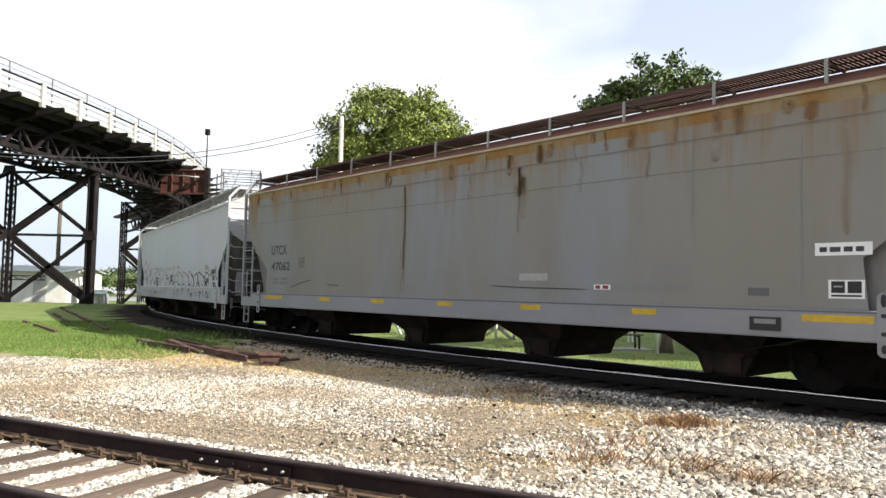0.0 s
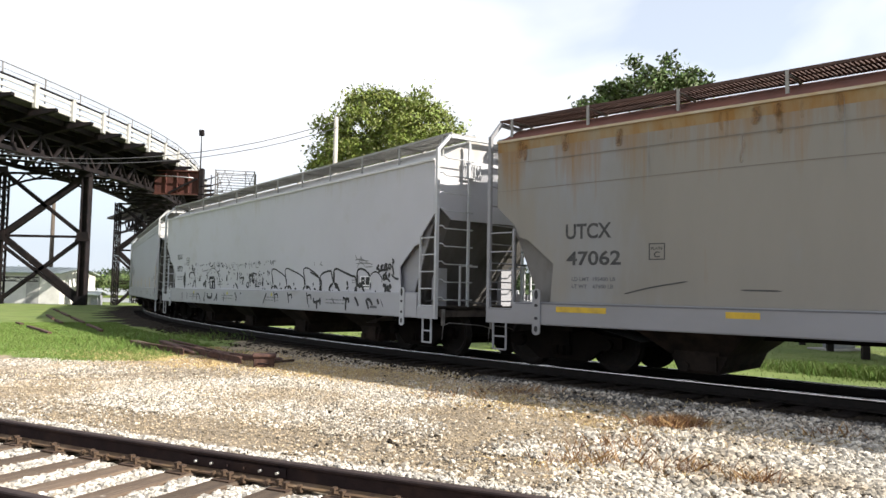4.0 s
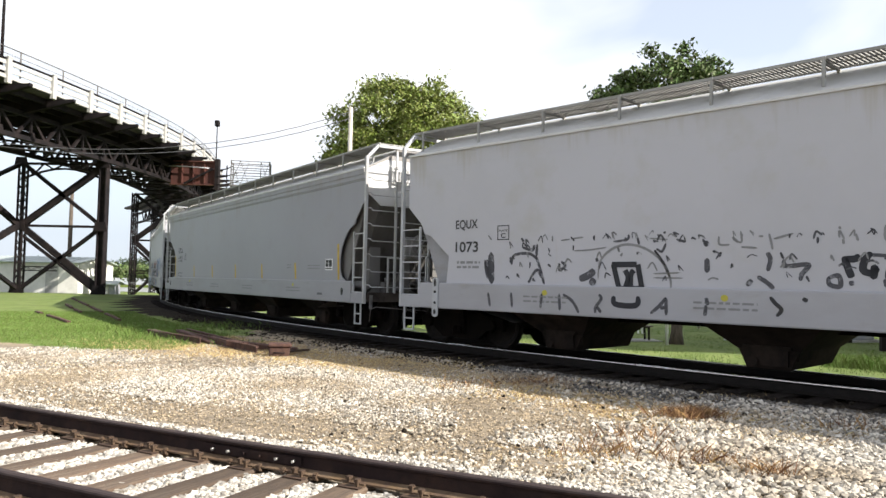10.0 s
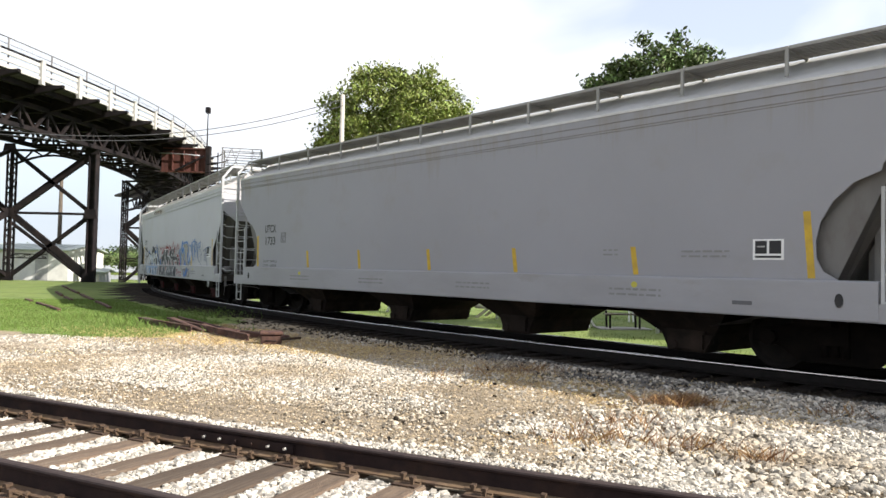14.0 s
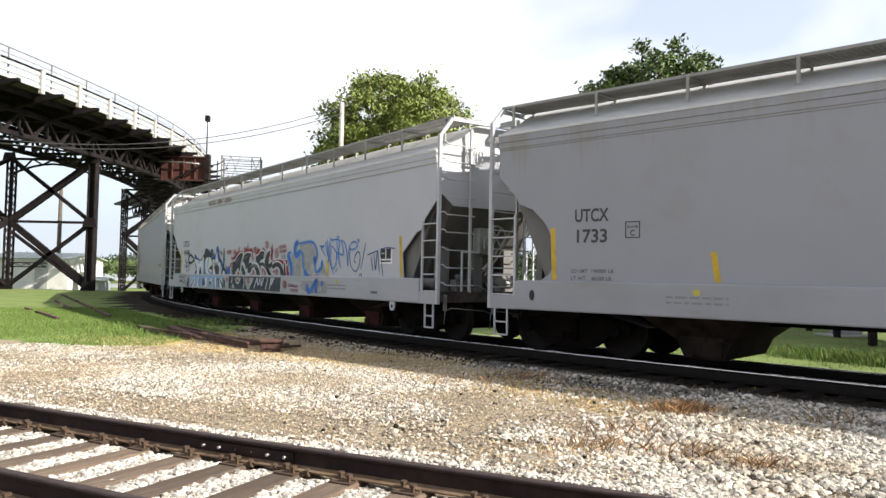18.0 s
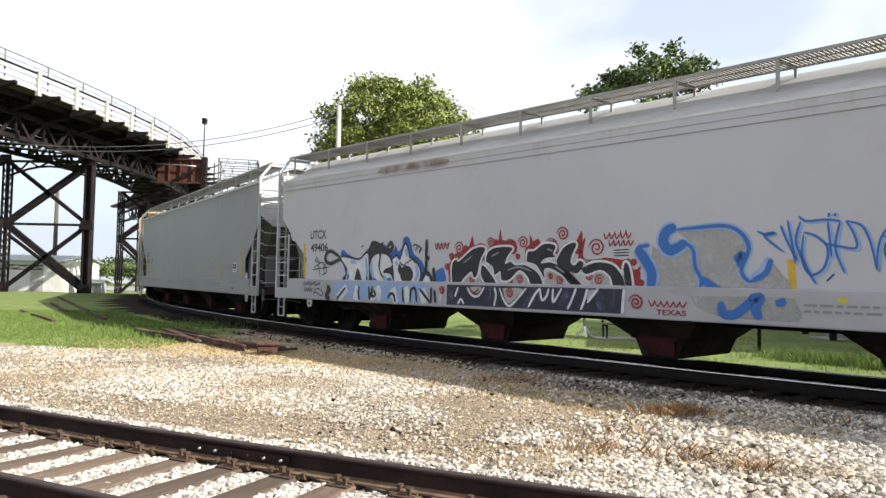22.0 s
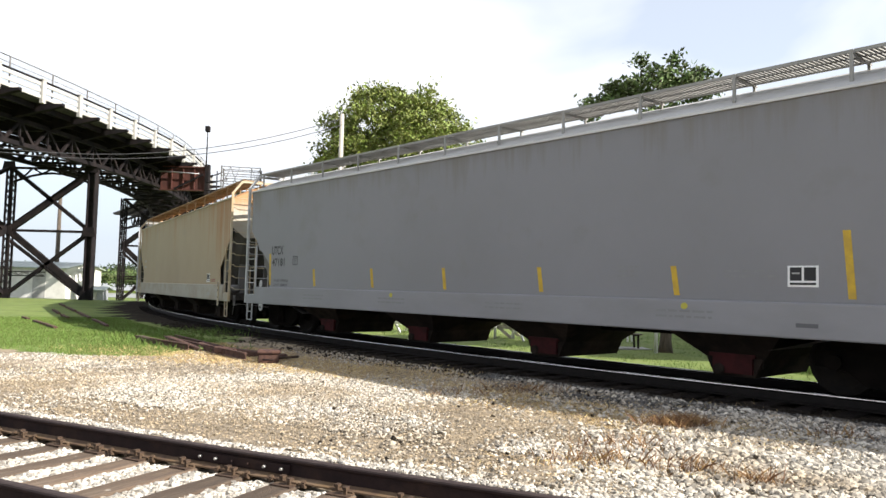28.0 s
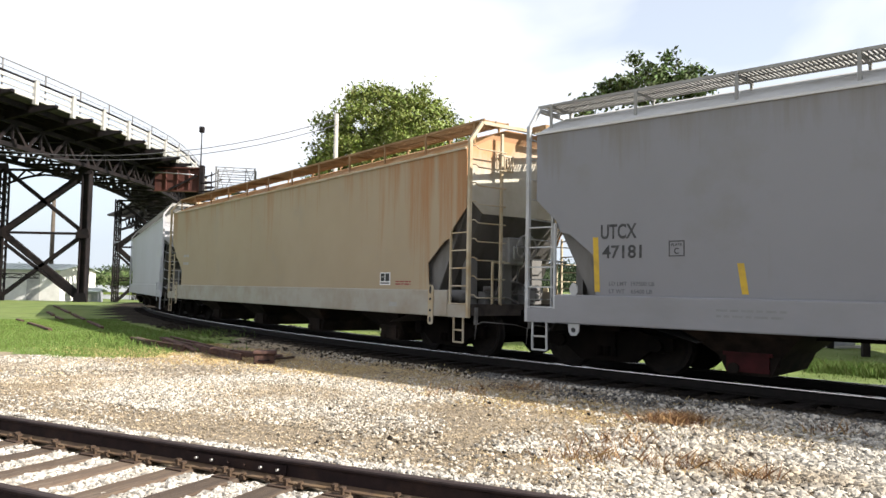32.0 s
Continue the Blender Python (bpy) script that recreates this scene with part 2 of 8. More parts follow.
# ---- mesh helpers ----
def link(name, me, mat, parent=None, label=""):
    ob = new(name, me)
    mats = mat if isinstance(mat, (list, tuple)) else [mat]
    if not me.materials:
        for q in mats:
            me.materials.append(M[q] if isinstance(q, str) else q)
    if parent:
        ob.parent = parent
    if label:
        ob["label"] = label
    return ob


def part(name, bm, mat, parent=None, label="", smooth=False):
    me = bpy.data.meshes.new(name)
    if smooth:
        for f in bm.faces:
            f.smooth = True
    bm.to_mesh(me)
    bm.free()
    return link(name, me, mat, parent, label)


def empty(name, m=None):
    ob = new(name)
    ob.empty_display_size = 0.3
    if m is not None:
        ob.matrix_basis = m
    return ob


def box(bm, x0, y0, z0, x1, y1, z1, m=None, mi=0):
    vs = [bm.verts.new((x, y, z)) for x in (x0, x1) for y in (y0, y1) for z in (z0, z1)]
    for f in ((0, 1, 3, 2), (4, 6, 7, 5), (0, 4, 5, 1), (2, 3, 7, 6), (0, 2, 6, 4), (1, 5, 7, 3)):
        bm.faces.new([vs[i] for i in f]).material_index = mi
    if m is not None:
        for v in vs:
            v.co = m @ v.co
    return vs


def bar(bm, a, b, w=0.05, d=None, up=(0, 0, 1), mi=0):
    """A square bar from a to b, w wide and d deep along up."""
    a, b = Vector(a), Vector(b)
    d = w if d is None else d
    t = (b - a).normalized()
    s = t.cross(Vector(up))
    if s.length < 1e-4:
        s = t.cross(Vector((1, 0, 0)))
    s.normalize()
    u = s.cross(t)
    vs = []
    for p in (a, b):
        for i, j in ((-1, -1), (1, -1), (1, 1), (-1, 1)):
            vs.append(bm.verts.new(p + s * (i * w / 2) + u * (j * d / 2)))
    for i in range(4):
        bm.faces.new((vs[i], vs[(i + 1) % 4], vs[4 + (i + 1) % 4], vs[4 + i])).material_index = mi
    bm.faces.new(vs[3::-1]).material_index = mi
    bm.faces.new(vs[4:]).material_index = mi


def tube(bm, pts, r, seg=8, caps=True, mi=0):
    """A round bar along pts; r may be one radius or a list."""
    pts = [Vector(p) for p in pts]
    rs = r if isinstance(r, (list, tuple)) else [r] * len(pts)
    rings = []
    for i, p in enumerate(pts):
        t = (pts[min(i + 1, len(pts) - 1)] - pts[max(i - 1, 0)]).normalized()
        s = t.cross(Vector((0, 0, 1)) if abs(t.z) < 0.95 else Vector((1, 0, 0))).normalized()
        u = s.cross(t)
        rings.append([bm.verts.new(p + (s * math.cos(k * math.tau / seg) + u * math.sin(k * math.tau / seg)) * rs[i]) for k in range(seg)])
    for a, b in zip(rings, rings[1:]):
        for k in range(seg):
            f = bm.faces.new((a[k], a[(k + 1) % seg], b[(k + 1) % seg], b[k]))
            f.smooth, f.material_index = True, mi
    if caps:
        bm.faces.new(rings[0][::-1]).material_index = mi
        bm.faces.new(rings[-1]).material_index = mi


def sweep(bm, profile, frames, closed=True, mi=None, cap=True):
    """profile: (across, up) points; frames: (origin, across, up) vectors along the way. mi: material index per profile edge."""
    rings = [[bm.verts.new(o + a * px + u * pz) for px, pz in profile] for o, a, u in frames]
    n = len(profile)
    for r0, r1 in zip(rings, rings[1:]):
        for k in range(n if closed else n - 1):
            f = bm.faces.new((r0[k], r0[(k + 1) % n], r1[(k + 1) % n], r1[k]))
            if mi:
                f.material_index = mi[k]
    if closed and cap:
        bm.faces.new(rings[0][::-1])
        bm.faces.new(rings[-1])


def plate(bm, pts, thick, axis, mi=0):
    """A flat polygon with thickness along the axis vector."""
    ax = Vector(axis) * thick
    a = [bm.verts.new(Vector(p)) for p in pts]
    b = [bm.verts.new(Vector(p) + ax) for p in pts]
    n = len(pts)
    bm.faces.new(a).material_index = mi
    bm.faces.new(b[::-1]).material_index = mi
    for k in range(n):
        bm.faces.new((a[k], b[k], b[(k + 1) % n], a[(k + 1) % n])).material_index = mi


def raw(name, verts, faces, mat, parent=None):
    me = bpy.data.meshes.new(name)
    me.from_pydata([tuple(v) for v in verts], [], faces)
    return link(name, me, mat, parent)


class Line:
    """A track's centre line: d metres from the camera's foot, heading az there, with curvature k(u); u grows away to the left."""

    def __init__(self, d, az, k, u0, u1, step=0.25):
        a = radians(az)
        n = Vector((math.cos(a), -math.sin(a)))
        self.u0, self.step, self.p = u0, step, {}
        for sign, end in ((1, u1), (-1, u0)):
            p, h = n * d, a
            for i in range(int(abs(end) / step) + 1):
                self.p[sign * i] = (p.copy(), h)
                h2 = h + sign * step * k((sign * i + sign * 0.5) * step)
                hm = (h + h2) / 2
                p, h = p + Vector((math.sin(hm), math.cos(hm))) * (sign * step), h2

    def at(self, u):
        i = math.floor(u / self.step)
        f = u / self.step - i
        (p, h), (q, g) = self.p[i], self.p[i + 1]
        r, a = p.lerp(q, f), h + (g - h) * f
        return r, Vector((math.sin(a), math.cos(a)))

    def section(self, u, z=0.0):
        """The origin, the way across (towards the camera's side) and up."""
        p, t = self.at(u)
        return Vector((p.x, p.y, z)), Vector((-t.y, t.x, 0)), Vector((0, 0, 1))


def smoothstep(a, b, x):
    x = min(max((x - a) / (b - a), 0), 1)
    return x * x * (3 - 2 * x)


TRAIN = Line(11.825, -47.305, lambda u: (0.0103525 - 0.0000346853 * u) * smoothstep(-45, -22, u) * (1 - smoothstep(75, 95, u)), -135, 190)
NEAR = Line(3.9267, -66.051, lambda u: 0.00905 if u > -8 else -0.012, -40, 60)


# ---- ground, river, far shore ----
def flat_distance(line, x, y, us):
    return min((line.at(u)[0] - Vector((x, y))).length for u in us)


def bank(x):
    """The river bank's line."""
    return 92 + 16 * smoothstep(10, -70, x) if x < 10 else 92 - 6 * smoothstep(10, 60, x)


def ground_z(x, y):
    z = -0.22
    r = math.hypot(x, y)
    if r < 40:
        z += 0.03 * noise.noise((x * 0.6, y * 0.6, 0)) + 0.015 * noise.noise((x * 2.1, y * 2.1, 3))
    z -= 0.7 * smoothstep(58, 82, y)
    s = y - bank(x)
    if s > 0:
        z -= 3.2 * smoothstep(0, 9, s)
    if s > 1000:
        z += 4.5 * smoothstep(1000, 1020, s)
    return z


def lawn_edge(x):
    """Where the lawn by the bridge ends towards the gravel."""
    return 14.9 + 0.5 * max(0, -(x + 7.6)) - 0.02 * max(0, -(x + 7.6)) ** 2


def build_ground():
    xs = sorted({*[round(-15 + 0.25 * i, 2) for i in range(121)], *[round(-26 + 0.5 * i, 2) for i in range(105)], *range(-60, 61, 4), *range(-200, 201, 20), *range(-3000, 3001, 300)})
    ys = sorted({*[round(2 + 0.25 * i, 2) for i in range(73)], *[round(-2 + 0.5 * i, 2) for i in range(64)], *range(-40, 130, 3), 1100, 1112, 1130, 1200, 1500, 2500, 4000, -200, -600, -2000, 200, 400, 700})
    verts = [(x, y, ground_z(x, y)) for y in ys for x in xs]
    w = len(xs)
    faces = [(j * w + i, j * w + i + 1, (j + 1) * w + i + 1, (j + 1) * w + i) for j in range(len(ys) - 1) for i in range(w - 1)]
    ob = raw("ground", verts, faces, ["grass", "gravel", "cinder"])
    near_pts = np.array([NEAR.at(i * 1.0)[0][:] for i in range(-39, 59)])
    train_pts = np.array([TRAIN.at(i * 1.0)[0][:] for i in range(-90, 150)])
    for f in ob.data.polygons:
        f.use_smooth = True
        c = f.center
        if math.hypot(c.x, c.y) > 75:
            continue
        p = np.array((c.x, c.y))
        dn = np.sqrt(((near_pts - p) ** 2).sum(1).min())
        dt = np.sqrt(((train_pts - p) ** 2).sum(1).min())
        wob = 0.8 * noise.noise((c.x * 0.5, c.y * 0.5, 1)) + 0.4 * noise.noise((c.x * 1.7, c.y * 1.7, 4))
        beyond = p @ p > (train_pts[((train_pts - p) ** 2).sum(1).argmin()] ** 2).sum()
        if beyond and dt > 1.9 + 0.3 * wob and c.x > -12:
            continue
        # ground along the train is darkened to paint in its shade
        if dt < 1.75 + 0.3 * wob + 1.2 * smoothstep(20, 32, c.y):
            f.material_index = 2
        elif dn < 3.0 or (c.y < 30 and c.x > -27 and not (c.x < -5.7 + 0.5 * wob and c.y > lawn_edge(c.x) + 0.6 * wob)):
            f.material_index = 1
    return tagged(ob, "flat ground of white gravel, shade-darkened ballast and mown lawn", "ground", kind="structure")


build_ground()
bm = bmesh.new()
plate(bm, [(-2500, 90, -1.6), (2500, 90, -1.6), (2500, 1130, -1.6), (-2500, 1130, -1.6)], 0.1, (0, 0, -1))
tagged(part("water", bm, "water"), "wide calm grey river reflecting the sky", "river", kind="structure")


# ---- tracks ----
RAIL = [(-0.07, -0.17), (0.07, -0.17), (0.07, -0.158), (0.012, -0.135), (0.010, -0.045), (0.036, -0.032), (0.036, -0.017), (0.033, -0.006), (0.020, 0.0),
        (-0.020, 0.0), (-0.033, -0.006), (-0.036, -0.017), (-0.036, -0.032), (-0.010, -0.045), (-0.012, -0.135), (-0.07, -0.158)]
RAIL_MI = [2, 2, 2] + [0] * 3 + [1] * 5 + [0] * 3 + [2, 2]


TIES = []            # foot and heading of each tie of the near track


def build_track(line, u0, u1, label, tie_from, tie_to, detail, rail_mat="rail_steel", tie_mat="tie", foot_mat="rail_foot"):
    track = tagged(empty("railway_track"), label, "railway track", kind="structure")
    for side in (1, -1):
        bm = bmesh.new()
        fr = []
        n = int((u1 - u0) / 0.5)
        for i in range(n + 1):
            o, a, u = line.section(u0 + (u1 - u0) * i / n)
            fr.append((o + a * (side * 0.7525), a, u))
        sweep(bm, RAIL, fr, mi=RAIL_MI)
        part("rail", bm, [rail_mat, "rail_dull" if line is NEAR else "rail_top", foot_mat], track, "brown rusted steel rail with a worn running surface")
    # ties, plates, spikes, anchors: one mesh each, many objects
    bm = bmesh.new()
    vs = box(bm, -0.115, -1.3, -0.35, 0.115, 1.3, -0.178)
    bmesh.ops.bevel(bm, geom=bm.edges[:], offset=0.012, segments=1, affect="EDGES")
    tie_me = bpy.data.meshes.new("tie")
    bm.to_mesh(tie_me); bm.free()
    bm = bmesh.new()
    box(bm, -0.09, -0.18, -0.18, 0.09, 0.18, -0.166)
    box(bm, -0.09, -0.095, -0.166, 0.09, -0.075, -0.156)
    box(bm, -0.09, 0.075, -0.166, 0.09, 0.095, -0.156)
    plate_me = bpy.data.meshes.new("tie_plate")
    bm.to_mesh(plate_me); bm.free()
    bm = bmesh.new()
    box(bm, -0.011, -0.011, -0.18, 0.011, 0.011, -0.128)
    box(bm, -0.017, -0.03, -0.138, 0.017, 0.018, -0.118)
    spike_me = bpy.data.meshes.new("spike")
    bm.to_mesh(spike_me); bm.free()
    bm = bmesh.new()
    pts = [(0, -0.10, -0.165), (0, -0.085, -0.185), (0, 0.06, -0.19), (0, 0.095, -0.175), (0, 0.10, -0.15), (0, 0.075, -0.135)]
    for a, b in zip(pts, pts[1:]):
        bar(bm, a, b, 0.03, 0.018)
    anchor_me = bpy.data.meshes.new("rail_anchor")
    bm.to_mesh(anchor_me); bm.free()
    rnd = random.Random(4)
    u = tie_from
    while u < tie_to:
        o, a, up = line.section(u)
        t = Vector((a.y, -a.x, 0))
        if line is NEAR:
            TIES.append((o.x, o.y, t.x, t.y))
        m = Matrix(((t.x, a.x, 0, o.x), (t.y, a.y, 0, o.y), (0, 0, 1, 0), (0, 0, 0, 1)))
        tie = link("tie", tie_me, tie_mat, track)
        tie.matrix_basis = m @ pose(0, rnd.uniform(-0.05, 0.05), rnd.uniform(-0.006, 0.003), 0, 0, rnd.uniform(-1.2, 1.2))
        if detail[0] < u < detail[1]:
            for side in (1, -1):
                pm = m @ pose(0, side * 0.7525, 0)
                link("tie_plate", plate_me, "rust_iron", track).matrix_basis = pm
                for sx, sy in ((0.05, 0.085), (-0.05, -0.085), (-0.05, 0.13)):
                    link("spike", spike_me, "rust_iron", track).matrix_basis = pm @ pose(sx, sy, rnd.uniform(0, 0.012), 0, 0, 180 if sy < 0 else 0)
                if rnd.random() < 0.75:
                    for sx in (0.15, -0.15):
                        link("rail_anchor", anchor_me, "rust_iron", track).matrix_basis = pm @ pose(sx, 0, 0)
        u += 0.52 + rnd.uniform(-0.03, 0.03)
    return track


near_track = build_track(NEAR, -38, 58, "rusty single railway track on wooden ties in white gravel", -9.0, 30, (-4.5, 14))
train_track = build_track(TRAIN, -130, 185, "railway track under the train, ties and rails darkened for its shade", -16, 45, (-9, -8.9), "shaded_rail", "oily_tie", "shaded_rail")


# a bolted joint in the far rail of the near track
for k, side in enumerate((1, -1)):
    bm = bmesh.new()
    fr = []
    for i in range(5):
        o, a, up = NEAR.section(3.35 + 0.25 * i)
        fr.append((o - a * 0.7525, a, up))
    sweep(bm, [(side * 0.012, -0.125), (side * 0.03, -0.12), (side * 0.03, -0.055), (side * 0.012, -0.05)], fr)
    joint = part("joint_bar", bm, "rail_steel", near_track)
    for i in range(6):
        o, a, up = NEAR.section(3.42 + 0.165 * i)
        c = o - a * 0.7525
        bm = bmesh.new()
        tube(bm, [c + a * side * 0.028 - up * 0.088, c + a * side * 0.055 - up * 0.088], 0.011, 8)
        part("bolt", bm, "bolt_bright" if i in (0, 1, 4, 5) and side == 1 else "rail_steel", joint)

# ---- the hopper cars ----
B, LEN, PERIOD = 8.23, 9.57, 19.5632      # half truck centres and half length to the corner posts before scaling; car to car in metres
SX, SZ = 0.9607, 0.9283                    # scales along and up that fit the cars to the camera's view


def car_u(t, i):
    s = t / 32
    return 10.0625 - 85.2446 * s - 7.62019 * s ** 2 + 1.81458 * s ** 3 + 1.12063 * s ** 4 + i * PERIOD + (0.15 if i == 3 else 0.0)


def car_pose(u):
    p1, _ = TRAIN.at(u + B)
    p2, _ = TRAIN.at(u - B)
    d = (p1 - p2).normalized()
    m = (p1 + p2) / 2
    return Matrix(((d.x, -d.y, 0, m.x), (d.y, d.x, 0, m.y), (0, 0, 1, 0), (0, 0, 0, 1)))


CUT_SHARP = [(9.42, 3.12), (9.0, 2.72), (8.9, 2.5), (8.70, 2.44), (8.14, 1.98), (8.20, 1.40)]
CUT_ROUND = [(9.42, 3.44), (8.97, 2.98), (8.95, 2.88), (8.62, 2.75), (8.36, 2.5), (8.20, 2.22), (8.14, 1.95), (8.15, 1.70), (8.24, 1.52), (8.45, 1.40)]


def build_car(style):
    car = empty("hopper_car")
    body, sill = style["body"], style.get("sill", style["body"])
    cut = style["cut"]
    # side sheets
    for s in (1, -1):
        bm = bmesh.new()
        low = [(x, z if z > 1.41 else style.get("sill_top", 1.37) + 0.02) for x, z in cut]
        pts = [(x, s * 1.52, z) for x, z in low] + [(-x, s * 1.52, z) for x, z in reversed(low)]
        pts = pts + [(-9.42, s * 1.52, 3.96), (9.42, s * 1.52, 3.96)]
        plate(bm, pts, 0.02, (0, -s, 0))
        part("side_sheet", bm, body, car)
    # roof with its upper side strakes
    ev = style.get("eave", 4.36)
    crown = [(1.50, ev + 0.03), (1.25, ev + 0.17), (0.95, ev + 0.34), (0.5, 4.90)]
    prof = [(1.52, 3.95), (1.525, ev - 0.2), (1.535, ev)] + crown
    if style.get("ridges"):
        prof = [(1.52, 3.95), (1.53, 3.96), (1.53, ev - 0.27), (1.542, ev - 0.26), (1.542, ev - 0.15), (1.556, ev - 0.14), (1.556, ev)] + crown
    prof = prof + [(-y, z) for y, z in reversed(prof)]
    bm = bmesh.new()
    X, Y, Z = Vector((1, 0, 0)), Vector((0, 1, 0)), Vector((0, 0, 1))
    mis = [2 if max(a[1], b[1]) < ev + 0.01 and min(a[1], b[1]) > 3.96 else 0 if max(a[1], b[1]) < ev + 0.01 else 1 for a, b in zip(prof, prof[1:] + prof[:1])]
    sweep(bm, prof, [(X * x, Y, Z) for x in (-9.42, -4.7, 0, 4.7, 9.42)], closed=True, mi=mis)
    part("roof", bm, [body, style.get("roof", body), style.get("strake", body)], car, style.get("roof_label", ""))
    # a pale strip paints in the bright sunlit edge of the eave
    for s in (1, -1):
        bm = bmesh.new()
        box(bm, -9.42, s * 1.552 - 0.014, ev - 0.012, 9.42, s * 1.552 + 0.014, ev + 0.03)
        part("eave_flange", bm, style.get("flange", "white_end"), car)
    # ends: an upright upper sheet and the sloping floor below it
    top = cut[0][1] - 0.1
    for s in (1, -1):
        bm = bmesh.new()
        pts = [(s * 9.43, 1.5, 3.95), (s * 9.43, 1.5, top + 0.35), (s * 9.43, 1.1, top), (s * 9.43, -1.1, top), (s * 9.43, -1.5, top + 0.35), (s * 9.43, -1.5, 3.95)]
        pts += [(s * 9.43, y, z) for y, z in ((-1.5, ev - 0.02), (-0.95, ev + 0.27), (0.95, ev + 0.27), (1.5, ev - 0.02))]
        plate(bm, pts, 0.03, (-s, 0, 0))
        part("end_sheet", bm, style.get("end", body), car)
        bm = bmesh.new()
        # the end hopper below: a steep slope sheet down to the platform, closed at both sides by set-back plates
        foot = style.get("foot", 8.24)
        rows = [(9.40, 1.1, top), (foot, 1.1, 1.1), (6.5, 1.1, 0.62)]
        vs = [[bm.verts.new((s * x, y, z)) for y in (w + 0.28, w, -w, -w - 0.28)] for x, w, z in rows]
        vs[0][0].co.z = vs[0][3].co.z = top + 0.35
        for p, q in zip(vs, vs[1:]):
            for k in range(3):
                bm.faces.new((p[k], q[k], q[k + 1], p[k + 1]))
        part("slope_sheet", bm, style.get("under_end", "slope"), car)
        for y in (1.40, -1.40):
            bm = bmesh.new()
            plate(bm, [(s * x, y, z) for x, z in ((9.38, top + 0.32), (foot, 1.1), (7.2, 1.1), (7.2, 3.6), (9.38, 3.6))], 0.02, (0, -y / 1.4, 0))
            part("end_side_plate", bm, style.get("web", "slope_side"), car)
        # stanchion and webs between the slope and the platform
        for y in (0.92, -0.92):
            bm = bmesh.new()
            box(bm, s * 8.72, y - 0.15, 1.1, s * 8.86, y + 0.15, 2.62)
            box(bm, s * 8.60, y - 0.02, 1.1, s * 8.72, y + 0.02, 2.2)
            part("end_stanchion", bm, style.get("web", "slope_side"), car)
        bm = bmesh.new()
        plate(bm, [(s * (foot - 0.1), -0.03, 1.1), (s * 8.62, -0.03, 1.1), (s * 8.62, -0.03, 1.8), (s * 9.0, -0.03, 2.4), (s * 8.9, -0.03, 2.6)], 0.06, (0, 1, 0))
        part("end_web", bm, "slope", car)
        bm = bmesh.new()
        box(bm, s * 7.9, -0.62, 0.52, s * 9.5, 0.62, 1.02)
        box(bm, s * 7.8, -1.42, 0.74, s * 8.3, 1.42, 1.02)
        part("draft_sill", bm, "under", car, "draft sill and body bolster with shade in their colour")
    # side sills
    for s in (1, -1):
        bm = bmesh.new()
        zt = style.get("sill_top", 1.37)
        prof = [(1.50, zt + 0.03), (1.605, zt + 0.015), (1.61, zt), (1.61, 0.86), (1.60, 0.84), (1.50, 0.84)]
        sweep(bm, [(s * y, z) for y, z in prof], [(X * x, Y, Z) for x in (-8.95, 0, 8.95)])
        pts = [(8.95, 1.10), (9.54, 1.10), (9.54, 0.84), (8.95, 0.84)]
        for e in (1, -1):
            plate(bm, [(e * x, s * 1.60, z) for x, z in pts], 0.06, (0, -s, 0))
        part("side_sill", bm, sill, car)
    # hoppers and outlets
    for cx in (-5.70, -1.84, 2.02, 5.92):
        cx -= style.get("hop", 0.12)
        bm = bmesh.new()
        ring = lambda lx, ly, z: [bm.verts.new((cx + i * lx, j * ly, z)) for i, j in ((-1, -1), (1, -1), (1, 1), (-1, 1))]
        rs = [ring(1.06, 1.46, 1.15), ring(0.94, 1.36, 0.86), ring(0.47, 0.90, 0.42), ring(0.42, 0.84, 0.27)]
        for a, b in zip(rs, rs[1:]):
            for k in range(4):
                bm.faces.new((a[k], a[(k + 1) % 4], b[(k + 1) % 4], b[k]))
        bm.faces.new(rs[-1])
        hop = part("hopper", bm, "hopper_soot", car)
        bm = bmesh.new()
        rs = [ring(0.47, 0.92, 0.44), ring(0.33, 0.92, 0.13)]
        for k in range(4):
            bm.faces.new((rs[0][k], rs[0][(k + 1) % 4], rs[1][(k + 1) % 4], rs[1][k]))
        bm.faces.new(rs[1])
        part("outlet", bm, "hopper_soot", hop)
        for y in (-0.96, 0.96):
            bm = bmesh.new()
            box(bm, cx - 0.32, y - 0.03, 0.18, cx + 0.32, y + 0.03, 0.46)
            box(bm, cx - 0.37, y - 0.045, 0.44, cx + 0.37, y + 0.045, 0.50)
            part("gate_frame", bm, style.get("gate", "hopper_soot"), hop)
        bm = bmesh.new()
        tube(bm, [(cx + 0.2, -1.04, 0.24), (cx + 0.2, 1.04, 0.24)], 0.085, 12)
        part("outlet_pipe", bm, "hopper_soot", hop, "outlet pipe, its shade put into the colour")
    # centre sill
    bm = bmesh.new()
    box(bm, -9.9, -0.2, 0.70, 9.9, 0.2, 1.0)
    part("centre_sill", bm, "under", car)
    # running boards of open grating on brackets
    gr = style.get("board", "galv_light")
    wz = style.get("walk", 4.98)
    for s in (1, -1):
        bm = bmesh.new()
        y0, y1, z = s * 0.62, s * 1.24, wz
        for y in (y0, y1):
            bar(bm, (-9.6, y, z), (9.6, y, z), 0.03, 0.05)
        bar(bm, (-9.6, (y0 + y1) / 2, z), (9.6, (y0 + y1) / 2, z), 0.02, 0.03)
        for i in range(292):
            x = -9.58 + i * 0.0655
            bar(bm, (x, y0, z), (x + 0.06, y1, z), style.get("bar", 0.036), 0.03)
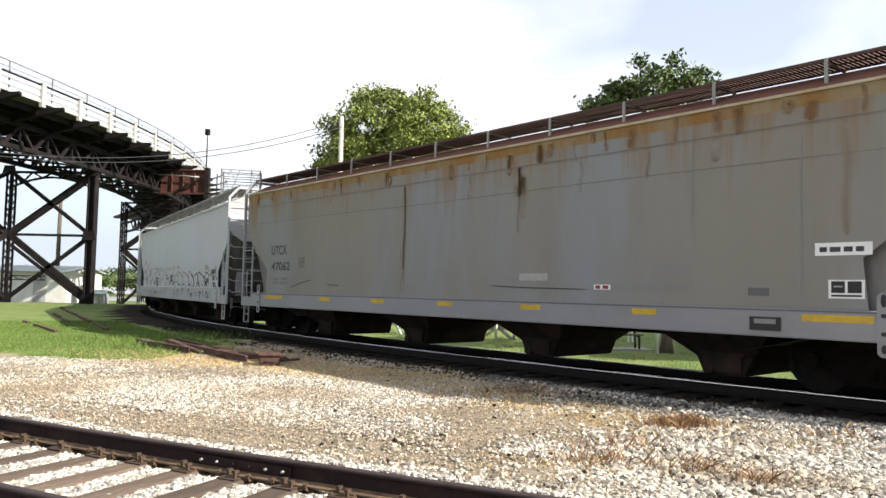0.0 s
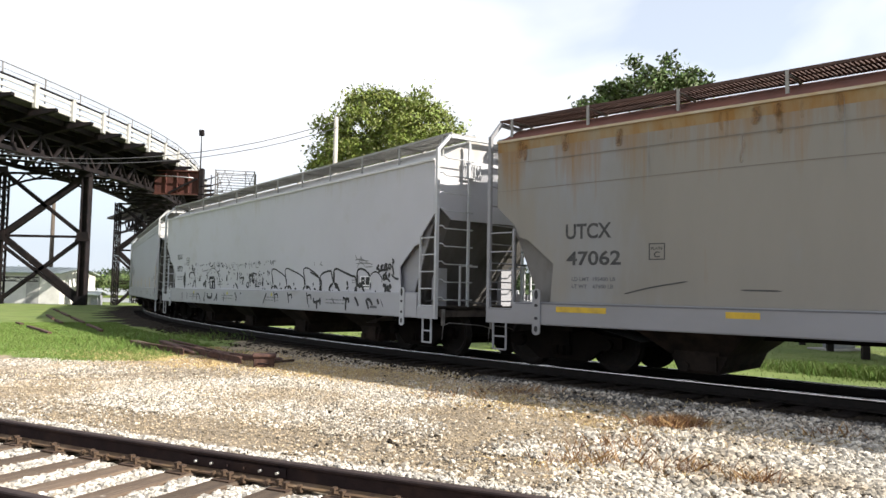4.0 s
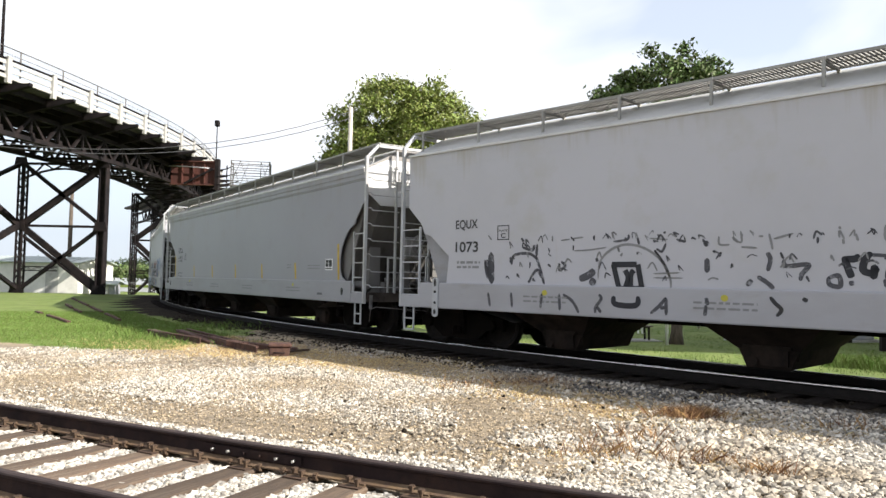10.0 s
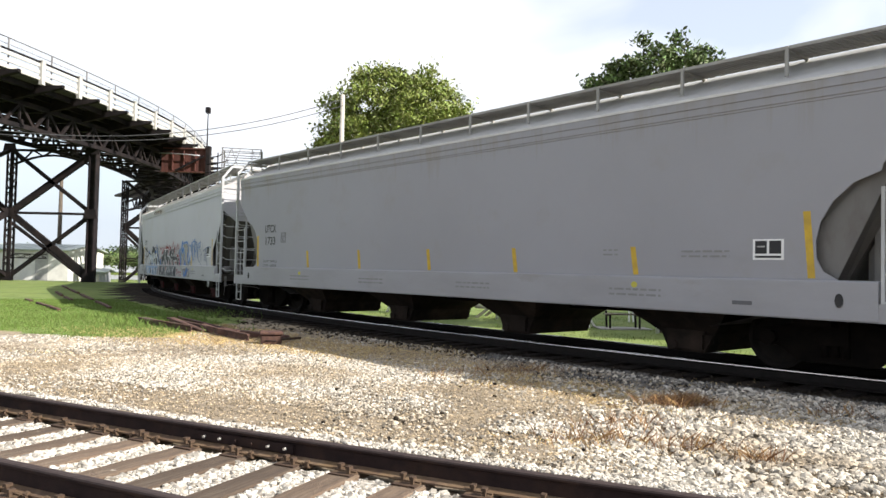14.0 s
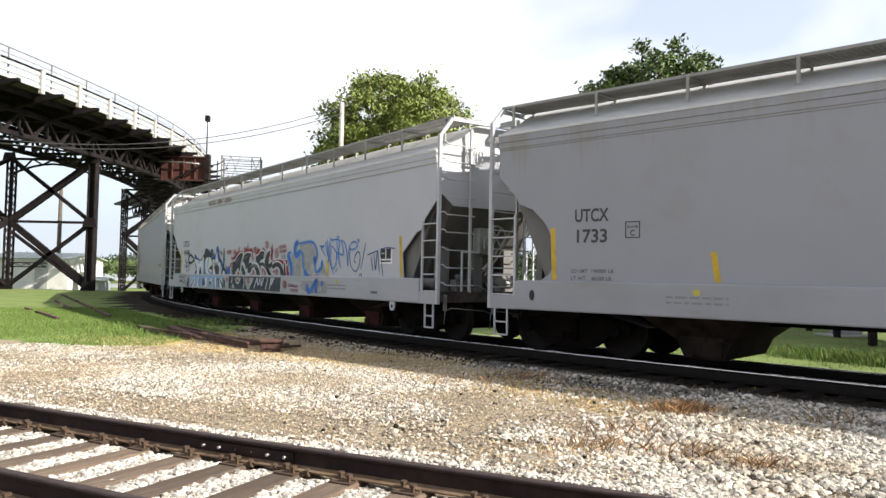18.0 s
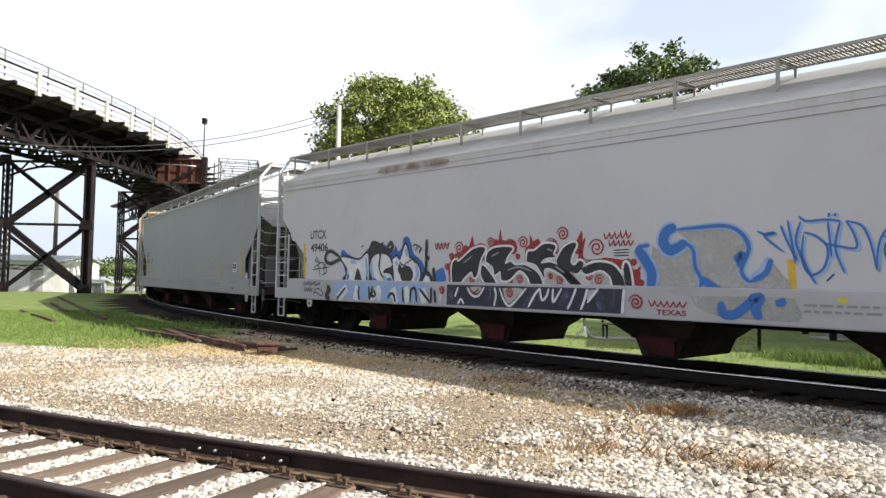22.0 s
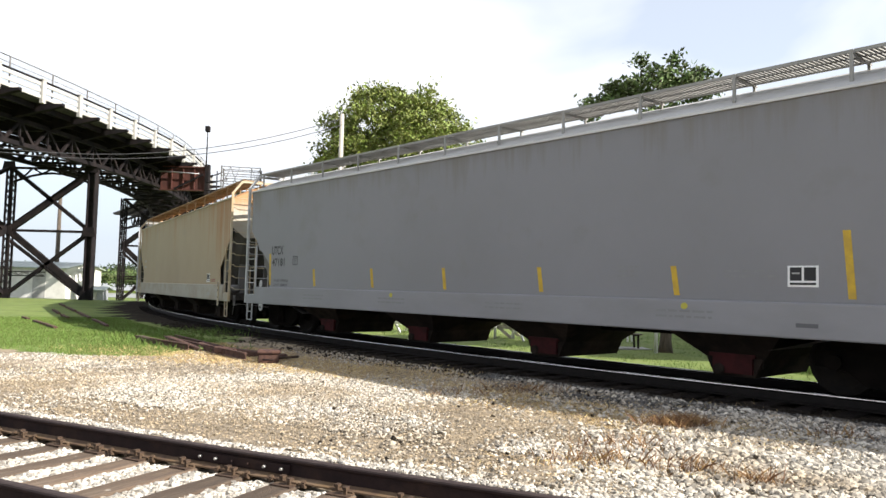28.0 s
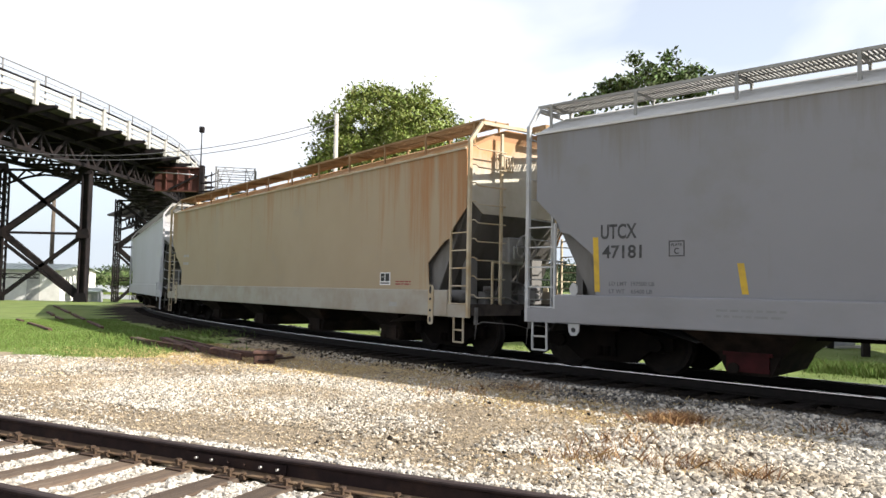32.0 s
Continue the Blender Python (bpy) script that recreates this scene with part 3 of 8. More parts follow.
        board = part("running_board", bm, gr, car, style.get("board_label", "open steel grating walkway"))
        for i in range(12):
            x = -9.3 + i * 18.6 / 11
            bm = bmesh.new()
            bar(bm, (x, s * 1.26, 4.46), (x, s * 1.26, wz + 0.02), 0.05, 0.03, (0, 1, 0))
            bar(bm, (x, s * 0.6, 4.66), (x, s * 0.62, wz - 0.01), 0.04, 0.03, (0, 1, 0))
            bar(bm, (x, s * 0.55, wz - 0.035), (x, s * 1.25, wz - 0.035), 0.04, 0.03)
            part("bracket", bm, style.get("bracket", gr), board)
    for e in (1, -1):
        bm = bmesh.new()
        sweep(bm, [(-0.87, wz - 0.08), (-0.05, wz - 0.08), (-0.05, wz + 0.04), (-0.87, wz + 0.04)], [(X * (e * x), Y, Z) for x in (9.54, 9.57)])
        walkway = part("end_walkway", bm, gr, car)
        bm = bmesh.new()
        sweep(bm, [(-0.87, wz - 0.08), (-0.05, wz - 0.08), (-0.05, wz + 0.04), (-0.87, wz + 0.04)], [(X * (e * x), Y, Z) for x in (9.96, 9.99)])
        part("edge_plate", bm, gr, walkway)
        for y in (-0.885, -0.05):
            bm = bmesh.new()
            box(bm, e * 9.57, y, wz - 0.08, e * 9.96, y + 0.015, wz + 0.04)
            part("edge_plate", bm, gr, walkway)
        for i in range(13):
            bm = bmesh.new()
            bar(bm, (e * 9.57, -0.84 + i * 0.062, wz), (e * 9.96, -0.82 + i * 0.062, wz), 0.018, 0.03)
            part("slat", bm, gr, walkway)
        bm = bmesh.new()
        bar(bm, (e * 9.42, -0.45, 4.55), (e * 9.9, -0.45, wz - 0.06), 0.04, 0.04)
        part("strut", bm, gr, walkway)
        for y0, z0 in ((0.42, 3.98), (-0.78, 3.62)):
            bm = bmesh.new()
            for k in range(7):
                bar(bm, (e * 9.52, y0 + k * 0.07, z0), (e * 9.52, y0 + k * 0.07, z0 + 0.32), 0.02, 0.02)
            for z in (z0, z0 + 0.32):
                bar(bm, (e * 9.52, y0 - 0.02, z), (e * 9.52, y0 + 0.44, z), 0.035, 0.035)
            bar(bm, (e * 9.4, y0 + 0.2, z0), (e * 9.52, y0 + 0.2, z0), 0.03)
            part("step_grille", bm, style.get("post", sill), car)
    # posts, ladders, stirrups at four corners
    pm = style.get("post", sill)
    for e in (1, -1):
        for s in (1, -1):
            bm = bmesh.new()
            x = e * LEN
            box(bm, x - 0.034, s * 1.56 - 0.034, 0.84, x + 0.034, s * 1.56 + 0.034, 4.54)
            bar(bm, (x, s * 1.55, 4.52), (x, s * 1.26, wz - 0.05), 0.068, 0.06, (1, 0, 0))
            bar(bm, (x, s * 1.26, wz - 0.07), (x, 0, wz - 0.05), 0.07, 0.08, (1, 0, 0))
            part("corner_post", bm, pm, car)
            bm = bmesh.new()
            xi = e * 8.99
            bar(bm, (xi, s * 1.56, 1.05), (xi, s * 1.56, 2.66), 0.04)
            ladder = part("side_ladder", bm, pm, car)
            for k in range(5):
                z = 1.12 + k * 0.37
                bm = bmesh.new()
                bar(bm, (xi, s * 1.565, z), (x, s * 1.565, z), 0.026)
                part("rung", bm, pm, ladder)
            bm = bmesh.new()
            xo, y1 = e * 9.58, s * 0.76
            bar(bm, (xo, y1, 1.1), (xo, y1, 4.75), 0.05)
            ladder = part("end_ladder", bm, pm, car)
            for k in range(9):
                z = 1.25 + k * 0.385
                bm = bmesh.new()
                tube(bm, [(xo - e * 0.02, s * 1.52, z + 0.06), (xo + e * 0.07, s * 1.48, z + 0.06), (xo + e * 0.08, s * 1.42, z), (xo + e * 0.08, y1 - s * 0.05, z), (xo + e * 0.02, y1 - s * 0.06, z)], 0.014, 6)
                part("rung", bm, pm, ladder)
            bm = bmesh.new()
            for xx in (9.14, 9.44):
                bar(bm, (e * xx, s * 1.57, 0.86), (e * xx, s * 1.57, 0.33), 0.03)
            for z in (0.33, 0.58):
                bar(bm, (e * 9.14, s * 1.57, z), (e * 9.44, s * 1.57, z), 0.03)
            part("stirrup_step", bm, pm, car)
            bm = bmesh.new()
            if style.get("jack", True):
                ring = [(e * 8.42 + 0.085 * math.cos(q), s * 1.615, 1.08 + (0.36 if math.sin(q) > 0 else -0.36) + 0.07 * math.sin(q)) for q in [math.tau * (k + 0.5) / 16 for k in range(16)]]
                plate(bm, ring, 0.022, (0, s, 0))
                jack = part("jacking_plate", bm, pm, car)
                for zz, hh in ((1.40, 0.09), (1.20, 0.03), (0.96, 0.03), (0.76, 0.06)):
                    bm = bmesh.new()
                    plate(bm, [(e * 8.42 + 0.038 * math.cos(q), s * 1.638, zz + hh * math.sin(q)) for q in [math.tau * k / 10 for k in range(10)]], 0.004, (0, s, 0))
                    part("slot", bm, "black", jack)
            elif style.get("lug"):
                g = e * style["lug"]
                plate(bm, [(g + dx, s * 1.585, z) for dx, z in ((-0.11, 0.85), (0.11, 0.85), (0.10, 0.70), (0.05, 0.63), (-0.05, 0.63), (-0.10, 0.70))], 0.03, (0, -s, 0))
                lug = part("tow_lug", bm, pm, car)
                bm = bmesh.new()
                plate(bm, [(g + 0.045 * math.cos(q), s * 1.588, 0.73 + 0.045 * math.sin(q)) for q in [math.tau * k / 10 for k in range(10)]], 0.004, (0, s, 0))
                part("eye", bm, "black", lug)
                if style["lug"] > 8:
                    bm = bmesh.new()
                    plate(bm, [(g + 0.08 * math.cos(q), s * 1.60, 1.45 + 0.12 * math.sin(q)) for q in [math.tau * k / 12 for k in range(12)]], 0.02, (0, -s, 0))
                    part("eye_plate", bm, pm, lug)
            else:
                bm.free()
            bm = bmesh.new()
            bar(bm, (e * 9.62, s * 1.40, 1.05), (e * 9.62, s * 1.40, 0.70), 0.06)
            tube(bm, [(e * 9.66, s * 1.45, 0.40), (e * 9.66, s * 1.42, 0.70), (e * 9.70, s * 1.3, 0.76), (e * 9.86, s * 0.6, 0.70), (e * 9.9, s * 0.3, 0.62)], 0.012, 6)
            part("uncoupling_lever", bm, "gear", car)
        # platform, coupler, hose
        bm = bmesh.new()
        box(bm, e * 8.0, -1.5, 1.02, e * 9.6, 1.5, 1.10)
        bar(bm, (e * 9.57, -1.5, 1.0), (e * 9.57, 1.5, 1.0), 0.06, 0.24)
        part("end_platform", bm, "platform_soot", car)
        bm = bmesh.new()
        box(bm, e * 9.5, -0.13, 0.72, e * 10.05, 0.13, 0.95)
        box(bm, e * 9.95, -0.2, 0.66, e * 10.17, 0.17, 0.98)
        part("coupler", bm, "under", car, "dark knuckle coupler")
        bm = bmesh.new()
        pts = [(e * (9.75 + 0.42 * k / 8), -0.35, 0.72 - 0.42 * math.sin(math.pi * 0.55 * k / 8)) for k in range(9)]
        tube(bm, pts, 0.03, 6)
        part("air_hose", bm, "black", car)
        for y in (0.9, -0.9):
            bm = bmesh.new()
            bar(bm, (e * 9.5, y, 1.1), (e * 9.5, y, 2.0), 0.035)
            bar(bm, (e * 9.5, y, 2.0), (e * 9.5, y * 0.5, 2.0), 0.035)
            part("hand_rail", bm, pm, car)
    # brake gear on the leading end: housing with its wheel, column, valves, cylinder and pipes
    if style.get("brake", True):
        e = -1
        bm = bmesh.new()
        box(bm, e * 9.10, -0.10, 1.98, e * 9.34, 0.34, 2.58)
        box(bm, e * 9.34, 0.0, 2.08, e * 9.40, 0.24, 2.40)
        bmesh.ops.bevel(bm, geom=bm.edges[:], offset=0.03, segments=1, affect="EDGES")
        brake = part("brake_housing", bm, "housing", car, "pale painted hand brake housing")
        bm = bmesh.new()
        ring = [(e * 9.50, -0.02 + 0.27 * math.cos(k * math.tau / 18), 2.36 + 0.27 * math.sin(k * math.tau / 18)) for k in range(19)]
        tube(bm, ring, 0.022, 6, False)
        for k in range(6):
            bar(bm, (e * 9.50, -0.02, 2.36), ring[k * 3], 0.03)
        tube(bm, [(e * 9.36, -0.02, 2.36), (e * 9.52, -0.02, 2.36)], 0.05, 8)
        part("brake_wheel", bm, "housing", brake)
        bm = bmesh.new()
        box(bm, e * 9.10, 0.12, 1.1, e * 9.20, 0.36, 2.0)
        bar(bm, (e * 9.15, 0.24, 1.95), (e * 9.15, 0.55, 1.15), 0.05)
        part("column", bm, "slope_side", brake)
        bm = bmesh.new()
        tube(bm, [(e * 9.22, -0.05, 2.0), (e * 9.20, -0.02, 1.5), (e * 9.1, 0.1, 1.12)], 0.018, 6)
        part("chain", bm, "gear", brake)
        bm = bmesh.new()
        tube(bm, [(e * 8.95, -0.85, 1.36), (e * 8.95, -0.3, 1.36)], 0.19, 14)
        tube(bm, [(e * 8.95, -0.3, 1.36), (e * 8.95, 0.05, 1.36)], 0.05, 8)
        part("brake_cylinder", bm, "gear", car)
        bm = bmesh.new()
        box(bm, e * 9.02, -0.52, 1.12, e * 9.24, -0.22, 1.42)
        tube(bm, [(e * 9.13, -0.37, 1.42), (e * 9.13, -0.37, 1.56)], 0.1, 10)
        tube(bm, [(e * 9.13, -0.55, 1.28), (e * 9.13, -0.68, 1.28)], 0.09, 10)
        valve = part("control_valve", bm, "housing", car, "pale cast brake control valve")
        bm = bmesh.new()
        box(bm, e * 8.92, 0.48, 1.1, e * 9.14, 0.78, 1.38)
        tube(bm, [(e * 9.03, 0.63, 1.38), (e * 9.03, 0.63, 1.50)], 0.09, 10)
        tube(bm, [(e * 9.14, 0.63, 1.25), (e * 9.24, 0.63, 1.25)], 0.07, 10)
        part("release_valve", bm, "gear", car)
        for y0, z0 in ((0.30, 1.25), (-0.1, 1.32), (0.55, 1.2), (0.05, 1.6)):
            bm = bmesh.new()
            tube(bm, [(e * 8.5, y0 + 0.5, z0), (e * 8.9, y0 + 0.35, z0 + 0.06), (e * 9.3, y0, z0), (e * 9.42, y0 - 0.2, z0 - 0.14)], 0.022, 6)
            part("air_pipe", bm, "gear", valve)
        bm = bmesh.new()
        tube(bm, [(e * 8.33, 1.16, 1.27), (e * 8.36, 1.16, 1.27), (e * 8.9, 1.16, 1.27), (e * 8.95, 1.16, 1.27)], [0.07, 0.14, 0.14, 0.07], 14)
        part("air_reservoir", bm, "slope_side", car)
    elif style.get("pipes", True):
        bm = bmesh.new()
        tube(bm, [(-8.7, 1.2, 1.2), (-9.0, 0.9, 1.25), (-9.35, 0.5, 1.2), (-9.45, -0.3, 1.12)], 0.022, 6)
        part("air_pipe", bm, "gear", car)
    wheels = []
    for e in (1, -1):
        truck = build_truck(car, e * B * SX)
        wheels += truck
    style["wheels"] = wheels
    return car


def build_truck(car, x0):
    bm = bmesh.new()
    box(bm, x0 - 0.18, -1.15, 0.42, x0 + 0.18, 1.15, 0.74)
    truck = part("truck", bm, "under", car, "near-black freight truck, coloured as if in deep shade")
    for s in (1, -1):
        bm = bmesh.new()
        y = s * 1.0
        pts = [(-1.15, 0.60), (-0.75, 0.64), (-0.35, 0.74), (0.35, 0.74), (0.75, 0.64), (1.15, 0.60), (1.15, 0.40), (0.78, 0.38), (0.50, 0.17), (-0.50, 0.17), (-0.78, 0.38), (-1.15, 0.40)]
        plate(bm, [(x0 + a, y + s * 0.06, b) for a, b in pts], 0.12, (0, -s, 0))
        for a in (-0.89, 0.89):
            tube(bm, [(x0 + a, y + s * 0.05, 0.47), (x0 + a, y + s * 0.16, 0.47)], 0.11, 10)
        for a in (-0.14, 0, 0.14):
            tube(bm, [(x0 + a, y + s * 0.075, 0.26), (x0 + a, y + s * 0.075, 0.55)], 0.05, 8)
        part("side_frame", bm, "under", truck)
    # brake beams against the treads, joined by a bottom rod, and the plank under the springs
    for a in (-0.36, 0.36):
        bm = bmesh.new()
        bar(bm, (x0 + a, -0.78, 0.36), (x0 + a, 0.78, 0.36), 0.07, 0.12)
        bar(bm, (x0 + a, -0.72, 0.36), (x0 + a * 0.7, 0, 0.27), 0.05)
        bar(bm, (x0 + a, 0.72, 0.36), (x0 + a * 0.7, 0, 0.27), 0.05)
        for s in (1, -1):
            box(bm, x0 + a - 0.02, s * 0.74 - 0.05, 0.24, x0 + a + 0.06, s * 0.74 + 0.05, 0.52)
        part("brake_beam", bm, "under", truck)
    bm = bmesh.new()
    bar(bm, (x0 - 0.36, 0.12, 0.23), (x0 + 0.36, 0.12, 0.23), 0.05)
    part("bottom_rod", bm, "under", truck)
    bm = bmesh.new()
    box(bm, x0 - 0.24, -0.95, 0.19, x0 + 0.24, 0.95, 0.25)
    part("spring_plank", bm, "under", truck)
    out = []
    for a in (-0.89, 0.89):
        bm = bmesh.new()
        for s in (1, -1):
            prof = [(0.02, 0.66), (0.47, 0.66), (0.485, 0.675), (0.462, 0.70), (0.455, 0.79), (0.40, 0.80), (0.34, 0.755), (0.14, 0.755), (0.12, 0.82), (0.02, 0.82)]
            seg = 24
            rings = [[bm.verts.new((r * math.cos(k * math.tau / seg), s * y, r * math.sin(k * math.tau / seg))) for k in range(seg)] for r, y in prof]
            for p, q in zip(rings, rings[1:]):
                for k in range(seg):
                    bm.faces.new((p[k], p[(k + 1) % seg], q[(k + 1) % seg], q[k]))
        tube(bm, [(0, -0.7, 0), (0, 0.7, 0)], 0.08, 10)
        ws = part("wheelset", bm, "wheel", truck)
        ws.matrix_basis = pose(x0 + a, 0, 0.46)
        out.append((ws, x0 + a))
    return out


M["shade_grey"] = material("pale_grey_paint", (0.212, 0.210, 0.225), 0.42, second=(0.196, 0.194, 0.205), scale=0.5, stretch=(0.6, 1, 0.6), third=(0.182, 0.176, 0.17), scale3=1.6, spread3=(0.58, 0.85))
# roof tone raised above the side paint: skylight is put into it
M["skylit_roof"] = material("skylit_pale_roof", (0.46, 0.455, 0.45), 0.6, second=(0.38, 0.37, 0.355), scale=0.8, third=(0.30, 0.27, 0.23), scale3=1.4, spread3=(0.58, 0.8))
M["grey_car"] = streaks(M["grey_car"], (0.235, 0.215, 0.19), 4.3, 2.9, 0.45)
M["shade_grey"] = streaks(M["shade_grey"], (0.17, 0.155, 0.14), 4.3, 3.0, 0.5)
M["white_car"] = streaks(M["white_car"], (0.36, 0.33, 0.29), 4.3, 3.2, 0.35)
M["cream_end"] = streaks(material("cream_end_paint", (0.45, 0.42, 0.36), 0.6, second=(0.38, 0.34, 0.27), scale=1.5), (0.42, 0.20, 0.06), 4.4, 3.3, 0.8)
M["rust_strake"] = material("tan_strake_with_rust", (0.27, 0.215, 0.125), 0.75, second=(0.235, 0.20, 0.145), scale=0.9, stretch=(1, 1, 0.25), third=(0.235, 0.125, 0.035), scale3=2.2, spread3=(0.36, 0.60))
# slope sheets and set-back plates: shade under the ends is put in
M["slope"] = material("shaded_slope_sheet", (0.10, 0.093, 0.089), 0.85, second=(0.07, 0.063, 0.058), scale=1.5, stretch=(1, 1, 0.3), third=(0.04, 0.034, 0.030), scale3=2, spread3=(0.55, 0.75))
M["slope_side"] = material("shaded_grey_end_paint", (0.160, 0.154, 0.148), 0.7, second=(0.12, 0.113, 0.106), scale=1.2, stretch=(1, 1, 0.4), third=(0.10, 0.088, 0.078), scale3=2.2, spread3=(0.54, 0.78))
M["housing"] = material("grey_housing_paint", (0.29, 0.285, 0.28), 0.65, second=(0.20, 0.19, 0.18), scale=3)
M["gear"] = material("dark_grey_gear", (0.15, 0.143, 0.138), 0.75, second=(0.07, 0.063, 0.058), scale=4)
M["grey_post"] = material("pale_post_paint", (0.45, 0.455, 0.465), 0.5, second=(0.36, 0.355, 0.35), scale=2.0)
# lighter than the grey sides: sunlight on ends and eaves is put in
M["white_end"] = material("sunlit_pale_paint", (0.60, 0.60, 0.60), 0.5, second=(0.52, 0.51, 0.50), scale=1.2, third=(0.42, 0.39, 0.36), scale3=2.0, spread3=(0.62, 0.85))
M["white_post"] = material("white_post_paint", (0.45, 0.46, 0.485), 0.5, second=(0.38, 0.38, 0.385), scale=2.0)
M["cream_post"] = material("cream_post_paint", (0.46, 0.40, 0.30), 0.6, second=(0.38, 0.28, 0.16), scale=2.0)
M["galv_light"] = material("grating", (0.33, 0.325, 0.31), 0.7, 0.2, second=(0.26, 0.25, 0.235), scale=2)
# wheels darkened as well, with the shade under the cars painted in
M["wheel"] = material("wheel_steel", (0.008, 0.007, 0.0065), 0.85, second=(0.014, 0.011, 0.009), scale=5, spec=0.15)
# dark brown that holds the hoppers' shade below the sills
M["hopper_soot"] = material("shaded_hopper_brown", (0.024, 0.018, 0.015), 0.95, second=(0.012, 0.010, 0.009), scale=2.5, third=(0.045, 0.032, 0.025), scale3=1.2, spec=0.1)
# platform tone with the darkness between the cars painted into it
M["platform_soot"] = material("shaded_platform_brown", (0.075, 0.062, 0.054), 0.9, second=(0.035, 0.030, 0.027), scale=3, spec=0.15)
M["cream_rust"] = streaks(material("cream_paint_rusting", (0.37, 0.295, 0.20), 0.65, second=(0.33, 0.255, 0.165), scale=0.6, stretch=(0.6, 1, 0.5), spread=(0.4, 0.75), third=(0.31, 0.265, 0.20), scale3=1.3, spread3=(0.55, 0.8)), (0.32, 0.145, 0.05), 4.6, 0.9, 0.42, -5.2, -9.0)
M["orange_rust"] = material("rust_stained_cream", (0.40, 0.22, 0.08), 0.75, second=(0.28, 0.12, 0.04), scale=1.5, third=(0.46, 0.38, 0.26), scale3=2.2)
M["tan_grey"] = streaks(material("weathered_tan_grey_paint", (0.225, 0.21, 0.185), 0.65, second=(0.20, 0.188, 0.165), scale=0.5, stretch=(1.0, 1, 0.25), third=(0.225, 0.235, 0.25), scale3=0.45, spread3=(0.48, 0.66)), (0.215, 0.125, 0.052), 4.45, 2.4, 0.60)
M["cream_sill"] = material("pale_cream_sill", (0.36, 0.335, 0.29), 0.6, second=(0.30, 0.255, 0.20), scale=1.5)
M["dark_red"] = material("dark_red_gate", (0.058, 0.014, 0.015), 0.9, second=(0.03, 0.011, 0.011), scale=3, spec=0.15)
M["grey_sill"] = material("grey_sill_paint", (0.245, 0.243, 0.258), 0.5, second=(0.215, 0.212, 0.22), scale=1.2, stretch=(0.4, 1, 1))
# white body paint darkened to hold the sill's shade, with brownish patches
M["white_sill"] = material("shaded_white_sill", (0.36, 0.36, 0.385), 0.5, second=(0.32, 0.316, 0.33), scale=1.2, stretch=(0.4, 1, 1), third=(0.27, 0.255, 0.235), scale3=1.8, spread3=(0.56, 0.8))
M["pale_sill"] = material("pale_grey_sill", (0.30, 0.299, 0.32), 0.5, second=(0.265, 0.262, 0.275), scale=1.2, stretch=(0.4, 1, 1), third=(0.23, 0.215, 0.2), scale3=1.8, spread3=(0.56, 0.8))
M["rust_roof"] = material("rusted_roof", (0.15, 0.055, 0.035), 0.85, second=(0.10, 0.04, 0.03), scale=2)
M["rust_board"] = material("rusted_grating", (0.09, 0.05, 0.04), 0.85, second=(0.06, 0.035, 0.03), scale=2)
M["tan_board"] = material("rust_tinted_grating", (0.32, 0.21, 0.11), 0.8, second=(0.20, 0.11, 0.05), scale=1.5)

STYLES = [
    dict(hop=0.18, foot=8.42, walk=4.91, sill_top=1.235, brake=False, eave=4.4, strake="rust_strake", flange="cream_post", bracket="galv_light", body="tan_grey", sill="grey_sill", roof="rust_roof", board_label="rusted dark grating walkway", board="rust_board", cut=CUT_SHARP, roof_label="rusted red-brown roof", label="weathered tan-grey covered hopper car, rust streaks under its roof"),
    dict(hop=0.25, body="white_car", walk=4.91, web="pale_sill", foot=8.42, sill="white_sill", post="white_post", brake=False, cut=CUT_SHARP, eave=4.3, roof="skylit_roof", label="white covered hopper car with black spray scrawls along its side", jack=True),
    dict(hop=0.14, body="grey_car", tail=0.14, walk=4.90, eave=4.26, roof="skylit_roof", sill="pale_sill", post="grey_post", end="white_end", bar=0.05, ridges=True, cut=CUT_ROUND, jack=False, label="clean pale grey covered hopper car with yellow stripes"),
    dict(hop=0.24, body="white_car", sill="white_sill", post="white_post", eave=4.20, roof="skylit_roof", gate="dark_red", cut=CUT_SHARP, ridges=True, jack=False, lug=7.85, label="white covered hopper car with large blue and red spray paintings"),
    dict(hop=0.05, body="shade_grey", sill_top=1.33, brake=False, eave=4.37, roof="skylit_roof", sill="grey_sill", post="grey_post", end="white_end", jack=False, lug=8.58, gate="dark_red", cut=CUT_SHARP, label="pale grey covered hopper car with yellow stripes and dark red outlets"),
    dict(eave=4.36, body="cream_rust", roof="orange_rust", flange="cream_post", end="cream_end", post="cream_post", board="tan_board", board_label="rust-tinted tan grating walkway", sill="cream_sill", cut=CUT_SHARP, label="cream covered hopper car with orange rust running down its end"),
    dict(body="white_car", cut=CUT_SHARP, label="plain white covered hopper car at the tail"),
]
cars = []
for st in STYLES:
    c = build_car(st)
    tagged(c, st["label"], "freight car", "hopper cars of the train")
    cars.append(c)


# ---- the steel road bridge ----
# everything built from here on is stretched later to fit the camera's view
VIEW_STRETCH = Vector((0.9283, 1.0204, 0.9283))
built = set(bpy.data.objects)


def edge(y):
    return -27.3 - (0.0055 if y > 61 else 0.0035) * (y - 61) ** 2


def br(y, off, z):
    """A point of the bridge: y along it, off metres in from the near deck edge."""
    slope = -(0.011 if y > 61 else 0.007) * (y - 61)
    n = Vector((-1, slope, 0)).normalized()
    return Vector((edge(y), y, z + 0.45 - 0.022 * max(0, 70 - y))) + n * off


